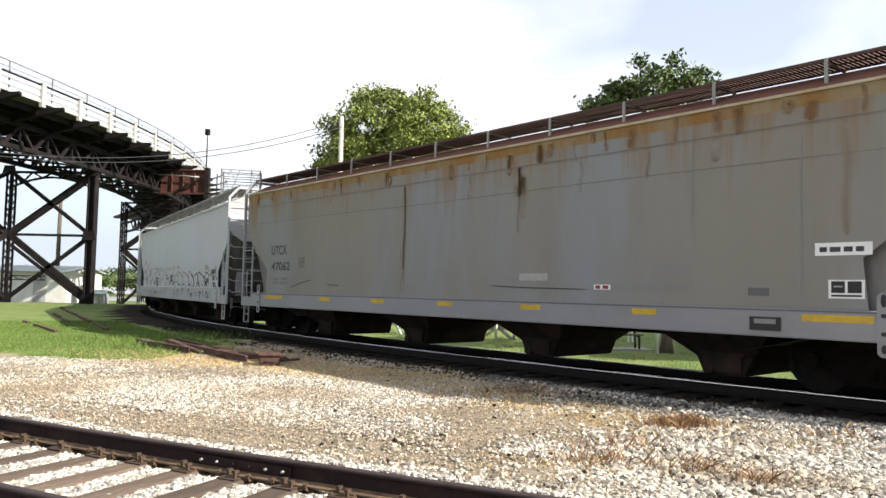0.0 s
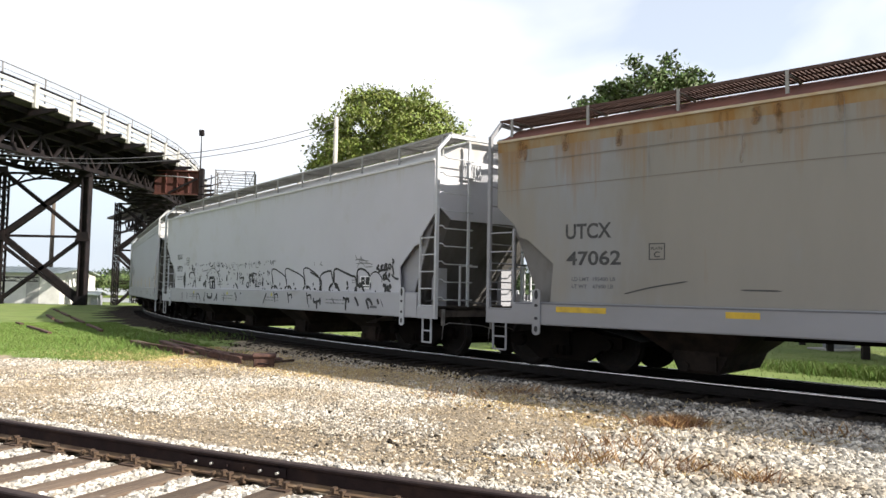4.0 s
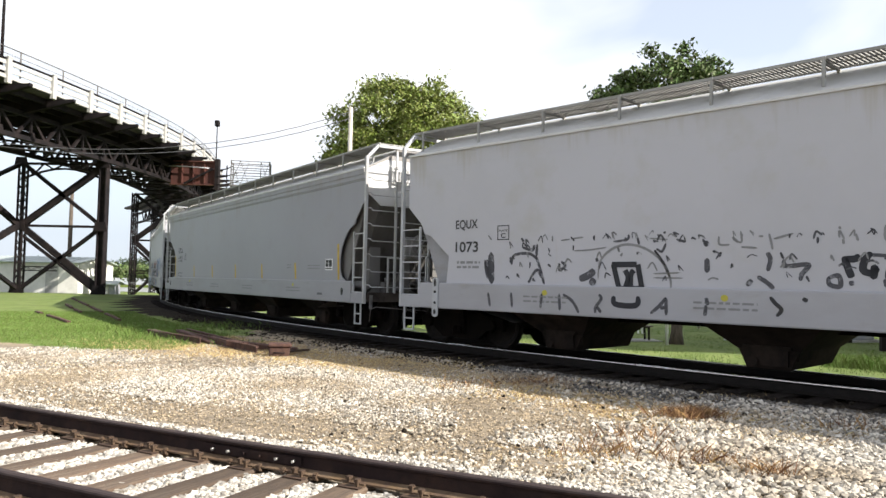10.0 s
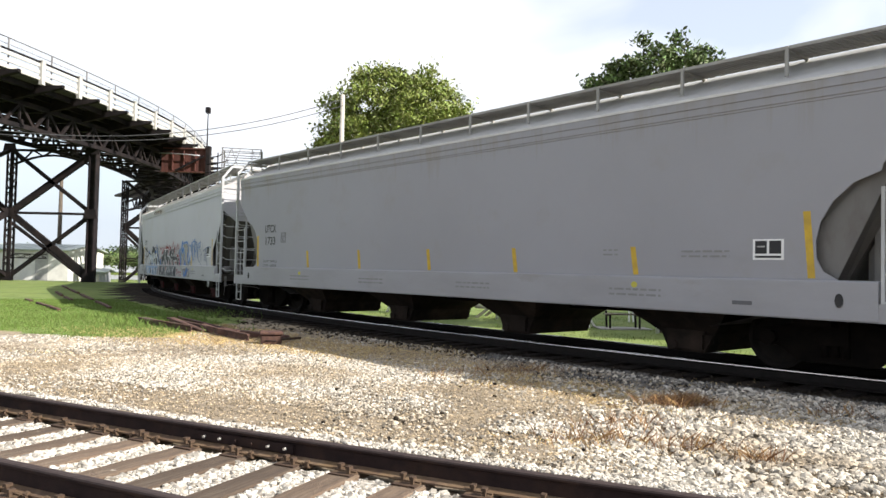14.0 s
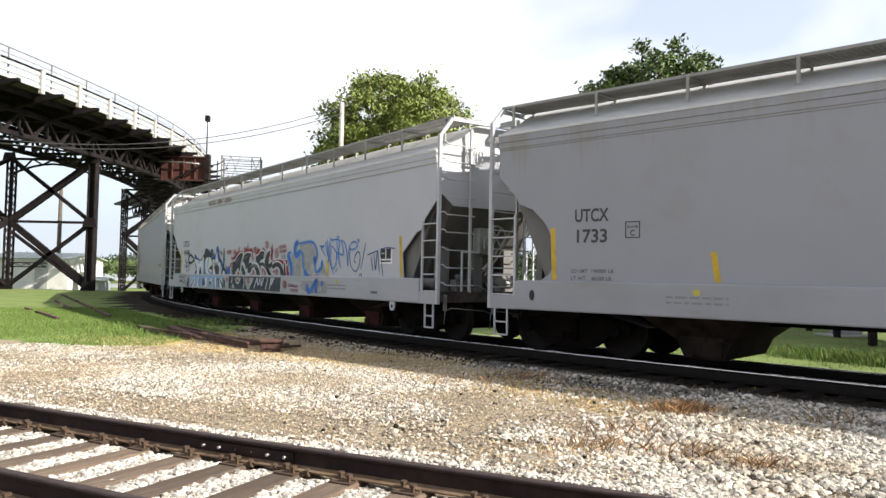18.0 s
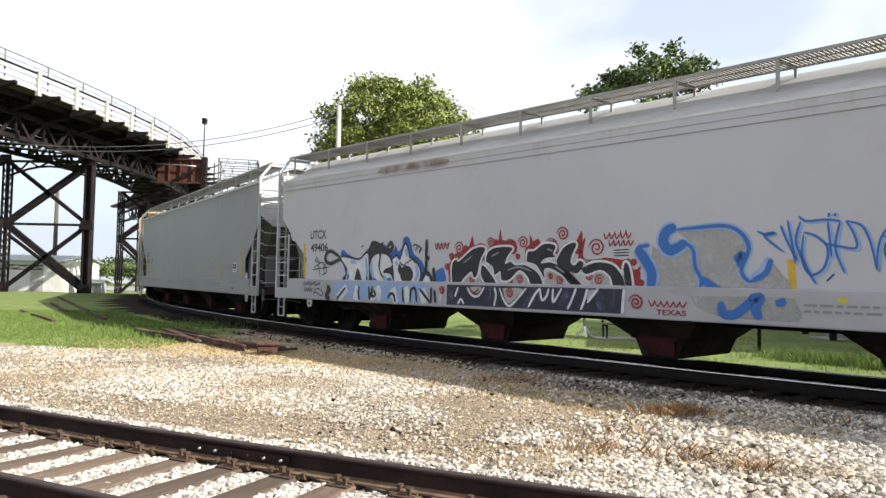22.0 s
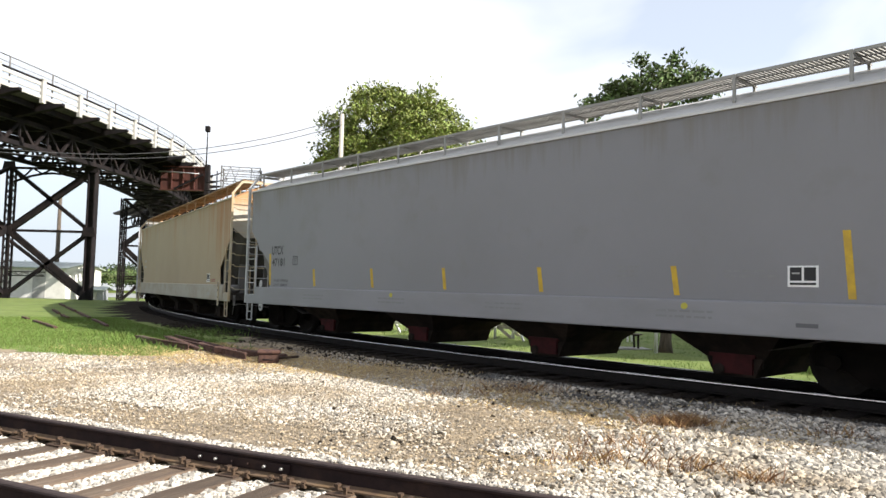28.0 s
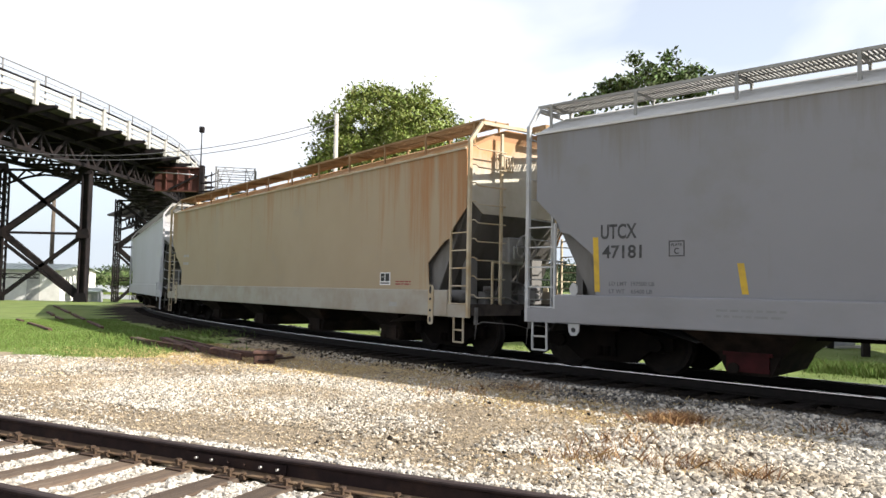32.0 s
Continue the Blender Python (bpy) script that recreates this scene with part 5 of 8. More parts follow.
# ---- picnic shelter ----
shelter = tagged(empty("picnic_shelter", pose(10.9, 15.6, -0.22, 0, 0, -12.3)), "open picnic shelter with a teal fascia and dark posts", "shelter")
SL, SW = 12.0, 7.0
for k in range(5):
    for x in (0.35, SW - 0.35):
        bm = bmesh.new()
        y = 0.4 + k * 2.75
        box(bm, x - 0.09, y - 0.09, 0, x + 0.09, y + 0.09, 3.95)
        part("post", bm, "steel_dark", shelter)
for x in (0.35, SW - 0.35):
    bm = bmesh.new()
    box(bm, x - 0.11, 0, 3.95, x + 0.11, SL, 4.10)
    part("eave_beam", bm, "steel_dark", shelter)
for k in range(13):
    bm = bmesh.new()
    y = 0.1 + k * (SL - 0.2) / 12
    bar(bm, (0.2, y, 4.15), (SW / 2, y, 5.43), 0.08, 0.2)
    bar(bm, (SW - 0.2, y, 4.15), (SW / 2, y, 5.43), 0.08, 0.2)
    bar(bm, (0.2, y, 4.16), (SW - 0.2, y, 4.16), 0.08, 0.12)
    part("rafter", bm, "steel_dark", shelter)
for x in (-0.35, SW + 0.35):
    bm = bmesh.new()
    box(bm, x - 0.03, -0.4, 3.90, x + 0.03, SL + 0.4, 4.51)
    part("fascia", bm, "teal", shelter, "teal sheet-metal fascia")
for s in (0, 1):
    bm = bmesh.new()
    x0 = -0.45 if s == 0 else SW + 0.45
    plate(bm, [(x0, -0.5, 4.50), (x0, SL + 0.5, 4.50), (SW / 2, SL + 0.5, 5.82), (SW / 2, -0.5, 5.82)], 0.08, (0, 0, 1))
    part("roof", bm, "shed_roof", shelter)
for y, s in ((-0.4, -1), (SL + 0.4, 1)):
    bm = bmesh.new()
    plate(bm, [(-0.35, y, 4.0), (SW + 0.35, y, 4.0), (SW + 0.35, y, 4.48), (SW / 2, y, 5.77), (-0.35, y, 4.48)], 0.05, (0, -s, 0))
    part("gable_panel", bm, "teal", shelter)

# ---- park furniture ----
def bench_table(x, y, turn, mat, label, l=0.95):
    t = tagged(empty("picnic_table", pose(x, y, -0.22, 0, 0, turn)), label, "picnic table", "picnic tables")
    for k in range(5):
        bm = bmesh.new()
        box(bm, -l, -0.36 + k * 0.15, 0.72, l, -0.23 + k * 0.15, 0.76)
        part("plank", bm, mat, t)
    for y0 in (-0.75, 0.62):
        bm = bmesh.new()
        box(bm, -l, y0, 0.42, l, y0 + 0.14, 0.46)
        part("seat", bm, mat, t)
    for x0 in (-l * 0.75, l * 0.75):
        bm = bmesh.new()
        bar(bm, (x0, -0.7, 0), (x0, 0.25, 0.72), 0.05, 0.1)
        bar(bm, (x0, 0.7, 0), (x0, -0.25, 0.72), 0.05, 0.1)
        bar(bm, (x0, -0.75, 0.38), (x0, 0.75, 0.38), 0.05, 0.09)
        part("leg", bm, mat, t)
    return t


bench_table(3.0, 22.9, 12, "white_paint", "white weathered picnic table on the lawn", 0.6)
bench_table(2.0, 24.2, 70, "pole_wood", "bleached wooden picnic table on the lawn", 0.8)
bench_table(-1.5, 25.6, 30, "white_paint", "white picnic table beyond the train", 0.6)
bench = tagged(empty("park_bench", pose(5.5, 20.6, -0.22, 0, 0, 4)), "wooden slatted park bench with a back on a pale pad", "bench")
for k, (y, z) in enumerate(((-0.22, 0.44), (-0.10, 0.44), (0.02, 0.44), (0.14, 0.58), (0.18, 0.70), (0.22, 0.82))):
    bm = bmesh.new()
    if k < 3:
        box(bm, -0.58, y - 0.05, z - 0.02, 0.58, y + 0.05, z + 0.02)
    else:
        box(bm, -0.58, y - 0.02, z - 0.045, 0.58, y + 0.02, z + 0.045)
    bmesh.ops.bevel(bm, geom=bm.edges[:], offset=0.008, segments=1, affect="EDGES")
    part("slat", bm, "pole_wood" if k % 2 else "bark", bench)
for x in (-0.46, 0.46):
    bm = bmesh.new()
    bar(bm, (x, -0.24, 0), (x, -0.22, 0.42), 0.05)
    bar(bm, (x, 0.10, 0), (x, 0.24, 0.88), 0.05)
    bar(bm, (x, -0.26, 0.40), (x, 0.14, 0.40), 0.05)
    part("leg", bm, "steel_dark", bench)
bm = bmesh.new()
box(bm, -0.8, -0.45, -0.05, 0.8, 0.35, 0.02)
part("pad", bm, "concrete", bench)
stool = tagged(empty("concrete_bench", pose(8.95, 21.3, -0.22, 0, 0, 20)), "small white concrete bench on the lawn", "bench")
bm = bmesh.new()
box(bm, -0.42, -0.2, 0.36, 0.42, 0.2, 0.46)
bmesh.ops.bevel(bm, geom=bm.edges[:], offset=0.03, segments=2, affect="EDGES")
part("seat", bm, "white_paint", stool)
for x in (-0.26, 0.26):
    bm = bmesh.new()
    bar(bm, (x, 0, 0), (x * 0.8, 0, 0.38), 0.1, 0.28)
    part("leg", bm, "white_paint", stool)
grill = tagged(empty("flared_post", pose(4.47, 20.8, -0.22, 0, 0, 10)), "pale post on three flared feet beside a bench", "post")
bm = bmesh.new()
tube(bm, [(0, 0, 0.2), (0, 0, 1.7)], 0.05, 8)
part("shaft", bm, "pole_wood", grill)
for k in range(3):
    bm = bmesh.new()
    c, d = math.cos(k * math.tau / 3 + 0.3), math.sin(k * math.tau / 3 + 0.3)
    bar(bm, (0, 0, 0.32), (0.28 * c, 0.28 * d, 0.0), 0.07, 0.07)
    part("foot", bm, "white_paint", grill)
frame_leg = tagged(empty("white_trestle", pose(6.5, 23.4, -0.22, 0, 0, 10)), "white painted trestle standing on the lawn", "trestle")
for x in (-0.02, 0.14):
    bm = bmesh.new()
    bar(bm, (x, 0, 0), (x * 0.5, 0, 0.75), 0.05)
    part("leg", bm, "white_paint", frame_leg)
bm = bmesh.new()
box(bm, -0.35, -0.06, 0.72, 0.18, 0.06, 0.78)
part("top", bm, "white_paint", frame_leg)
for x, y, h, mat in ((3.92, 21.6, 1.3, "pole_wood"), (8.25, 17.3, 1.9, "steel_dark"), (9.9, 27.0, 0.8, "pole_wood"), (6.07, 19.0, 1.9, "white_paint"), (1.83, 23.2, 1.3, "white_paint"), (2.48, 23.4, 0.95, "white_paint")):
    post = tagged(empty("post", pose(x, y, -0.25)), "slender upright marker post on the lawn", "post", "posts on the lawn")
    bm = bmesh.new()
    tube(bm, [(0, 0, 0), (0, 0, h)], 0.05, 8)
    part("shaft", bm, mat, post)
    bm = bmesh.new()
    tube(bm, [(0, 0, h), (0, 0, h + 0.03)], 0.06, 8)
    part("cap", bm, mat, post)
block = tagged(empty("granite_block", pose(13.15, 21.9, -0.22, 0, 0, 15)), "low grey granite block on a pale stone plinth", "monument")
bm = bmesh.new()
box(bm, -0.44, -0.24, 0.07, 0.44, 0.24, 0.56)
bmesh.ops.bevel(bm, geom=bm.edges[:], offset=0.025, segments=2, affect="EDGES")
part("block", bm, "granite", block)
bm = bmesh.new()
box(bm, -0.85, -0.45, -0.05, 0.85, 0.45, 0.07)
bmesh.ops.bevel(bm, geom=bm.edges[:], offset=0.015, segments=1, affect="EDGES")
part("plinth", bm, "concrete", block)

# ---- scrap by the track ----
def scrap_rail(x0, y0, x1, y1, z, mat, label, kind="old_rail"):
    a, b = Vector((x0, y0, 0)), Vector((x1, y1, 0))
    m = look((0, 0, 0), (0, 0, -1))
    t = (b - a).normalized()
    ob = tagged(empty(kind, Matrix(((t.x, -t.y, 0, x0), (t.y, t.x, 0, y0), (0, 0, 1, z), (0, 0, 0, 1)))), label, "scrap rail", "scrap beside the track")
    bm = bmesh.new()
    sweep(bm, [(px, pz) for px, pz in RAIL], [(Vector((x, 0, 0.17)), Vector((0, 1, 0)), Vector((0, 0, 1))) for x in (0, (b - a).length)])
    part("rail", bm, mat, ob)
    return ob


scrap_rail(-7.7, 18.6, -4.25, 14.55, -0.21, "scrap", "rusty length of rail lying on dry grass")
scrap_rail(-7.6, 19.1, -4.7, 15.3, -0.21, "scrap", "rusty length of rail lying on dry grass")
scrap_rail(-8.5, 18.6, -6.2, 16.4, -0.22, "scrap", "dark rail half sunk in dry grass")
for i, (x, y, r, l, mat) in enumerate(((-5.5, 16.1, -48, 0.8, "scrap"), (-6.6, 17.2, -50, 1.3, "scrap"), (-4.4, 15.4, -15, 0.9, "scrap"), (-7.7, 17.9, -40, 0.8, "tie"))):
    ob = tagged(empty("timber", pose(x, y, -0.16, 0, 3, r)), "weathered offcut of timber among scrap rails", "timber", "scrap beside the track")
    bm = bmesh.new()
    box(bm, -l, -0.09, -0.05, l, 0.09, 0.09)
    bmesh.ops.bevel(bm, geom=bm.edges[:], offset=0.02, segments=1, affect="EDGES")
    part("beam", bm, mat, ob)
for x0, y0, x1, y1 in ((-26.0, 45.3, -11.9, 23.8), (-17.7, 28.2, -12.7, 22.1), (-21.0, 36.0, -16.0, 28.5)):
    a, b = Vector((x0, y0, 0)), Vector((x1, y1, 0))
    ob = tagged(empty("sunken_rail", pose(x0, y0, -0.25, 0, 0, math.degrees(math.atan2(y1 - y0, x1 - x0)))), "dark disused rail half sunk in the lawn", "old rail", "disused rails in the lawn")
    n = int((b - a).length / 1.5)
    for k in range(n):
        if (k * 7 + int(x0)) % 5:
            bm = bmesh.new()
            bar(bm, (k * 1.5, 0, 0.05), (k * 1.5 + 1.5, 0.03 * (k % 2), 0.05), 0.12, 0.14)
            part("rail_length", bm, "scrap", ob)
stand = tagged(empty("switch_stand", pose(-3.66, 14.2, -0.22, 0, 0, 12)), "rusty iron switch box on the gravel", "switch box")
bm = bmesh.new()
box(bm, -0.21, -0.16, 0.0, 0.21, 0.16, 0.2)
bmesh.ops.bevel(bm, geom=bm.edges[:], offset=0.015, segments=1, affect="EDGES")
part("base", bm, "scrap", stand)
bm = bmesh.new()
box(bm, -0.25, -0.19, 0.2, 0.25, 0.19, 0.29)
bmesh.ops.bevel(bm, geom=bm.edges[:], offset=0.03, segments=1, affect="EDGES")
part("lid", bm, "scrap", stand)
bm = bmesh.new()
tube(bm, [(-0.1, -0.17, 0.1), (-0.1, -0.24, 0.1), (0.1, -0.24, 0.1), (0.1, -0.17, 0.1)], 0.02, 6)
part("handle", bm, "rail_steel", stand)
bm = bmesh.new()
bar(bm, (0.2, 0.1, 0.1), (0.6, 0.9, 0.05), 0.05)
part("rod", bm, "rust_iron", stand)


def stretch_to_view():
    """Stretches the bridge and surroundings unevenly so that they fit the camera's view."""
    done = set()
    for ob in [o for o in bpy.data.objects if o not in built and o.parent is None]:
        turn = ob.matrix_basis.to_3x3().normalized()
        scale = turn.inverted() @ Matrix.Diagonal(VIEW_STRETCH) @ turn
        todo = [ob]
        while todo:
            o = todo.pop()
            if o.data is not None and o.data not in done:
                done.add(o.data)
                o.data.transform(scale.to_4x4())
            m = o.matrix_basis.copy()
            m.translation = (scale @ m.translation) if o.parent else Vector((m.translation.x * VIEW_STRETCH.x, m.translation.y * VIEW_STRETCH.y, m.translation.z * VIEW_STRETCH.z - 0.016))
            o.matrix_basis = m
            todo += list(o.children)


stretch_to_view()


# ---- lettering, stripes and spray paint on the cars ----
SIDE, SILL = 1.5245, 1.6145          # planes just proud of the side sheet and of the sill
for key, col in (("blue", (0.03, 0.13, 0.42)), ("pale_blue", (0.26, 0.38, 0.60)), ("dark_blue", (0.03, 0.075, 0.20)), ("red", (0.27, 0.02, 0.025)), ("navy", (0.011, 0.012, 0.019)),
                 ("spray_black", (0.022, 0.021, 0.024)), ("spray_white", (0.62, 0.63, 0.65)), ("spray_grey", (0.36, 0.35, 0.34)), ("spray_beige", (0.37, 0.36, 0.335)), ("faded_black", (0.11, 0.11, 0.12)), ("dull_grey", (0.22, 0.22, 0.225))):
    M[key] = material(key, col, 0.6, second=tuple(c * 0.75 + 0.02 for c in col), scale=5, spread=(0.35, 0.75))


def misty(key, col, low=0.40, high=0.58, scale=3.5, most=1.0):
    """Sprayed paint or thin rust that lets the ground show through in places."""
    m = material(key, col, 0.7, second=tuple(c * 0.8 + 0.01 for c in col), scale=5)
    n, l = m.node_tree.nodes, m.node_tree.links
    tc, no, ra = n.new("ShaderNodeTexCoord"), n.new("ShaderNodeTexNoise"), n.new("ShaderNodeValToRGB")
    no.inputs["Scale"].default_value, no.inputs["Detail"].default_value, no.inputs["Roughness"].default_value = scale, 7, 0.7
    ra.color_ramp.elements[0].position, ra.color_ramp.elements[1].position = low, high
    ra.color_ramp.elements[1].color = (most, most, most, 1)
    l.new(tc.outputs["Object"], no.inputs["Vector"])
    l.new(no.outputs["Fac"], ra.inputs["Fac"])
    l.new(ra.outputs["Color"], n["Principled BSDF"].inputs["Alpha"])
    M[key] = m


misty("blue_mist", (0.03, 0.11, 0.38), 0.15, 0.45)
misty("red_mist", (0.27, 0.02, 0.025), 0.28, 0.52)
misty("beige_mist", (0.41, 0.40, 0.38), 0.25, 0.75)
misty("ochre_run", (0.26, 0.125, 0.035), 0.30, 0.75, 3.0, 0.32)
misty("rust_wash", (0.25, 0.15, 0.07), 0.28, 0.72, 2.2, 0.09)
misty("worn_scrawl", (0.075, 0.075, 0.085), 0.30, 0.52, 9.0)
misty("steel_mist", (0.10, 0.125, 0.20), 0.42, 0.75, 4.0)
M["lettering"] = material("lettering", (0.03, 0.03, 0.032), 0.6, second=(0.06, 0.06, 0.06), scale=9)
M["seam"] = M["faded_black"]
M["tan_seam"] = material("weld_line", (0.15, 0.135, 0.115), 0.8)
M["yellow_dot"] = material("yellow_dot", (0.45, 0.40, 0.06), 0.6)


OFF = [0.0]           # metres by which a car's paint is shifted along it


def curve_pts(pts, per=8):
    """A smooth line through the given points."""
    if len(pts) < 3:
        a, b = Vector(pts[0]), Vector(pts[-1])
        return [a.lerp(b, k / 8) for k in range(9)]
    p = [Vector(q) for q in (pts[0], *pts, pts[-1])]
    out = []
    for i in range(1, len(p) - 2):
        for k in range(per):
            t = k / per
            out.append(0.5 * ((2 * p[i]) + (p[i + 1] - p[i - 1]) * t + (2 * p[i - 1] - 5 * p[i] + 4 * p[i + 1] - p[i + 2]) * t * t + (3 * p[i] - p[i - 1] - 3 * p[i + 1] + p[i + 2]) * t ** 3))
    return out + [p[-2]]


def ribbon(bm, pts, w, plane, taper=True):
    q = [c + Vector((OFF[0], 0)) for c in curve_pts(pts)]
    n = len(q)
    left, right = [], []
    for i, c in enumerate(q):
        t = q[min(i + 1, n - 1)] - q[max(i - 1, 0)]
        s = Vector((-t.y, t.x)).normalized() * w / 2
        if taper and n > 2:
            s *= 0.15 + 0.85 * math.sqrt(1 - abs(2 * i / (n - 1) - 1) ** 5)
        left.append(bm.verts.new((c.x + s.x, plane, c.y + s.y)))
        right.append(bm.verts.new((c.x - s.x, plane, c.y - s.y)))
    for i in range(n - 1):
        bm.faces.new((left[i], left[i + 1], right[i + 1], right[i]))


def strokes(car, mat, lines, w, plane=SIDE, lift=0.0, name="spray_paint", taper=True):
    for pts in lines:
        bm = bmesh.new()
        ribbon(bm, pts, w, plane + lift, taper)
        part(name, bm, mat, car)


def patch(car, mat, a0, z0, a1, z1, plane=SIDE, name="stripe", lean=0.0, lift=0.0):
    bm = bmesh.new()
    a0, a1 = a0 + OFF[0], a1 + OFF[0]
    pts = [(a0, z0), (a1, z0), (a1 + lean, z1), (a0 + lean, z1)]
    plate(bm, [(x, plane + lift - 0.003, z) for x, z in pts], 0.003, (0, 1, 0))
    return part(name, bm, mat, car)


def lettering(car, text, a_left, a_right, z0, z1, mat="lettering", plane=SIDE, name="letter", bold=0.022):
    cu = bpy.data.curves.new("text", "FONT")
    cu.body, cu.offset = text, bold
    ob = new("text", cu)
    bpy.context.view_layer.update()
    me = bpy.data.meshes.new_from_object(ob)
    bpy.data.objects.remove(ob)
    co = np.array([v.co[:] for v in me.vertices])
    lo, hi = co.min(0), co.max(0)
    for v in me.vertices:
        fx, fz = (v.co.x - lo[0]) / (hi[0] - lo[0]), (v.co.y - lo[1]) / (hi[1] - lo[1])
        v.co = (OFF[0] + a_left + (a_right - a_left) * fx, plane, z0 + (z1 - z0) * fz)
    # one part a letter
    todo = bmesh.new()
    todo.from_mesh(me)
    bpy.data.meshes.remove(me)
    left = set(todo.verts)
    while left:
        island, stack = set(), [left.pop()]
        while stack:
            v = stack.pop()
            island.add(v)
            for e in v.link_edges:
                w = e.other_vert(v)
                if w in left:
                    left.discard(w)
                    stack.append(w)
        bm = bmesh.new()
        twin = {v: bm.verts.new(v.co) for v in island}
        for f in {f for v in island for f in v.link_faces}:
            bm.faces.new([twin[v] for v in f.verts])
        part(name, bm, mat, car)
    todo.free()


def bars(car, a_left, a_right, zs, h, seed, plane=SILL, mat="dull_grey"):
    """Lines of small print as plain bars."""
    r = random.Random(seed)
    for z in zs:
        a = a_left
        while a > a_right:
            l = r.uniform(0.06, 0.2)
            b = max(a - l, a_right)
            bm = bmesh.new()
            plate(bm, [(x + OFF[0], plane - 0.003, zz) for x, zz in ((a, z), (b, z), (b, z + h), (a, z + h))], 0.003, (0, 1, 0))
            part("small_print", bm, mat, car)
            a = b - 0.04


def fill(car, mat, pts, lift, edge="", w=0.1, plane=SIDE):
    """A sprayed area with rounded corners, and its outline."""
    q = curve_pts(pts + pts[:1], 3)[:-1]
    bm = bmesh.new()
    bm.faces.new([bm.verts.new((c[0] + OFF[0], plane + lift, c[1])) for c in q])
    part("spray_paint", bm, mat, car)
    if edge:
        strokes(car, edge, [pts + pts[:1]], w, plane, lift - 0.002, taper=False)


def placard(car, a0, a1, z0, z1):
    p = patch(car, "white_paint", a0, z0, a1, z1, name="placard")
    w, h = a1 - a0, z1 - z0
    for f0, f1 in ((0.08, 0.46), (0.54, 0.92)):
        patch(p, "black", a0 + w * f0, z0 + h * 0.3, a0 + w * f1, z0 + h * 0.92, name="black_field", lift=0.004)
    patch(p, "black", a0 + w * 0.08, z0 + h * 0.1, a0 + w * 0.92, z0 + h * 0.2, name="black_field", lift=0.004)
    patch(p, "spray_grey", a0 + w * 0.15, z0 + h * 0.6, a0 + w * 0.4, z0 + h * 0.68, name="small_print", lift=0.008)


def plate_c(car, a0, a1, z0, z1):
    t = 0.018
    for x0, y0, x1, y1 in ((a0, z0, a1, z0 + t), (a0, z1 - t, a1, z1), (a0, z0 + t, a0 - t, z1 - t), (a1 + t, z0 + t, a1, z1 - t)):
        patch(car, "lettering", x0, y0, x1, y1, name="plate_frame")
    lettering(car, "C", a0 - 0.09, a1 + 0.09, z0 + 0.04, z0 + 0.14)
    lettering(car, "PLATE", a0 - 0.04, a1 + 0.04, z0 + 0.17, z0 + 0.215)


def spiral(cx, cz, r, turns=2.2, flip=1):
    return [(cx + flip * r * (1 - k / 24) * math.cos(k / 24 * turns * math.tau), cz + r * (1 - k / 24) * math.sin(k / 24 * turns * math.tau)) for k in range(23)]


def weight_lines(car, a0, a1, one, two, z=1.55):
    lettering(car, one, a0, a1, z, z + 0.07, "faded_black")
    lettering(car, two, a0, a1 + 0.04, z - 0.13, z - 0.06, "faded_black")


def wide_stripes(car, inner, tall=(8.12, -8.12), lean=0.07):
    for a in tall:
        patch(car, "yellow", a + 0.05, 1.42, a - 0.05, 2.38, lean=0.6 * lean if a > 0 else lean)
    for a in inner:
        patch(car, "yellow", a + 0.05, 1.42, a - 0.05, 1.90, lean=lean)


def sill_notes(car, seed, at=(5.6, 2.2, -1.4, -5.3), slots=False):
    r = random.Random(seed)
    for a in at:
        bars(car, a + 0.5, a - 0.5, (1.06, 1.15), 0.035, seed + int(a * 7), SILL)
        if r.random() < 0.6:
            bm = bmesh.new()
            plate(bm, [(OFF[0] + a + 0.06 * math.cos(k * math.tau / 10), SILL - 0.003, 1.25 + 0.055 * math.sin(k * math.tau / 10)) for k in range(10)], 0.003, (0, 1, 0))
            part("yellow_dot", bm, "yellow_dot", car)
    patch(car, "faded_black", -7.0, 1.0, -7.3, 1.06, SILL, "small_plate")
    for a in ((8.55, -8.48) if slots else ()):
        bm = bmesh.new()
        plate(bm, [(a + 0.055 * math.cos(k * math.tau / 12), SILL, 1.12 + 0.1 * math.sin(k * math.tau / 12)) for k in range(12)], 0.004, (0, 1, 0))
        part("slot", bm, "black", car)


# weathered tan car
A = cars[0]
OFF[0] = 0.0
lettering(A, "UTCX", 7.88, 6.98, 2.42, 2.70)
lettering(A, "47062", 7.86, 6.80, 1.94, 2.20)
plate_c(A, 6.3, 6.02, 2.02, 2.3)
weight_lines(A, 7.75, 6.9, "LD LMT  195400 LB", "LT WT    67600 LB", 1.66)
for a0, a1 in ((8.01, 7.02), (5.02, 4.52), (2.70, 2.20), (0.26, -0.22), (-2.16, -2.66), (-4.66, -5.12), (-7.39, -8.30)):
    patch(A, "yellow", a0, 1.09, a1, 1.19, SILL)
patch(A, "seam", 8.9, 1.222, -8.9, 1.246, SILL, "seam_line")
OFF[0] = 0.24
placard(A, -7.95, -8.40, 1.42, 1.68)
patch(A, "white_paint", -7.78, 2.02, -8.50, 2.2, name="stencil_strip")
bars(A, -7.84, -8.4, (2.07,), 0.07, 3, SIDE + 0.004, "lettering")
patch(A, "spray_grey", -2.28, 1.66, -2.99, 1.80, name="paint_patch")
patch(A, "faded_black", -6.83, 1.44, -7.14, 1.56, name="tack_board")
patch(A, "white_paint", -4.05, 1.50, -4.4, 1.59, name="repair_mark")
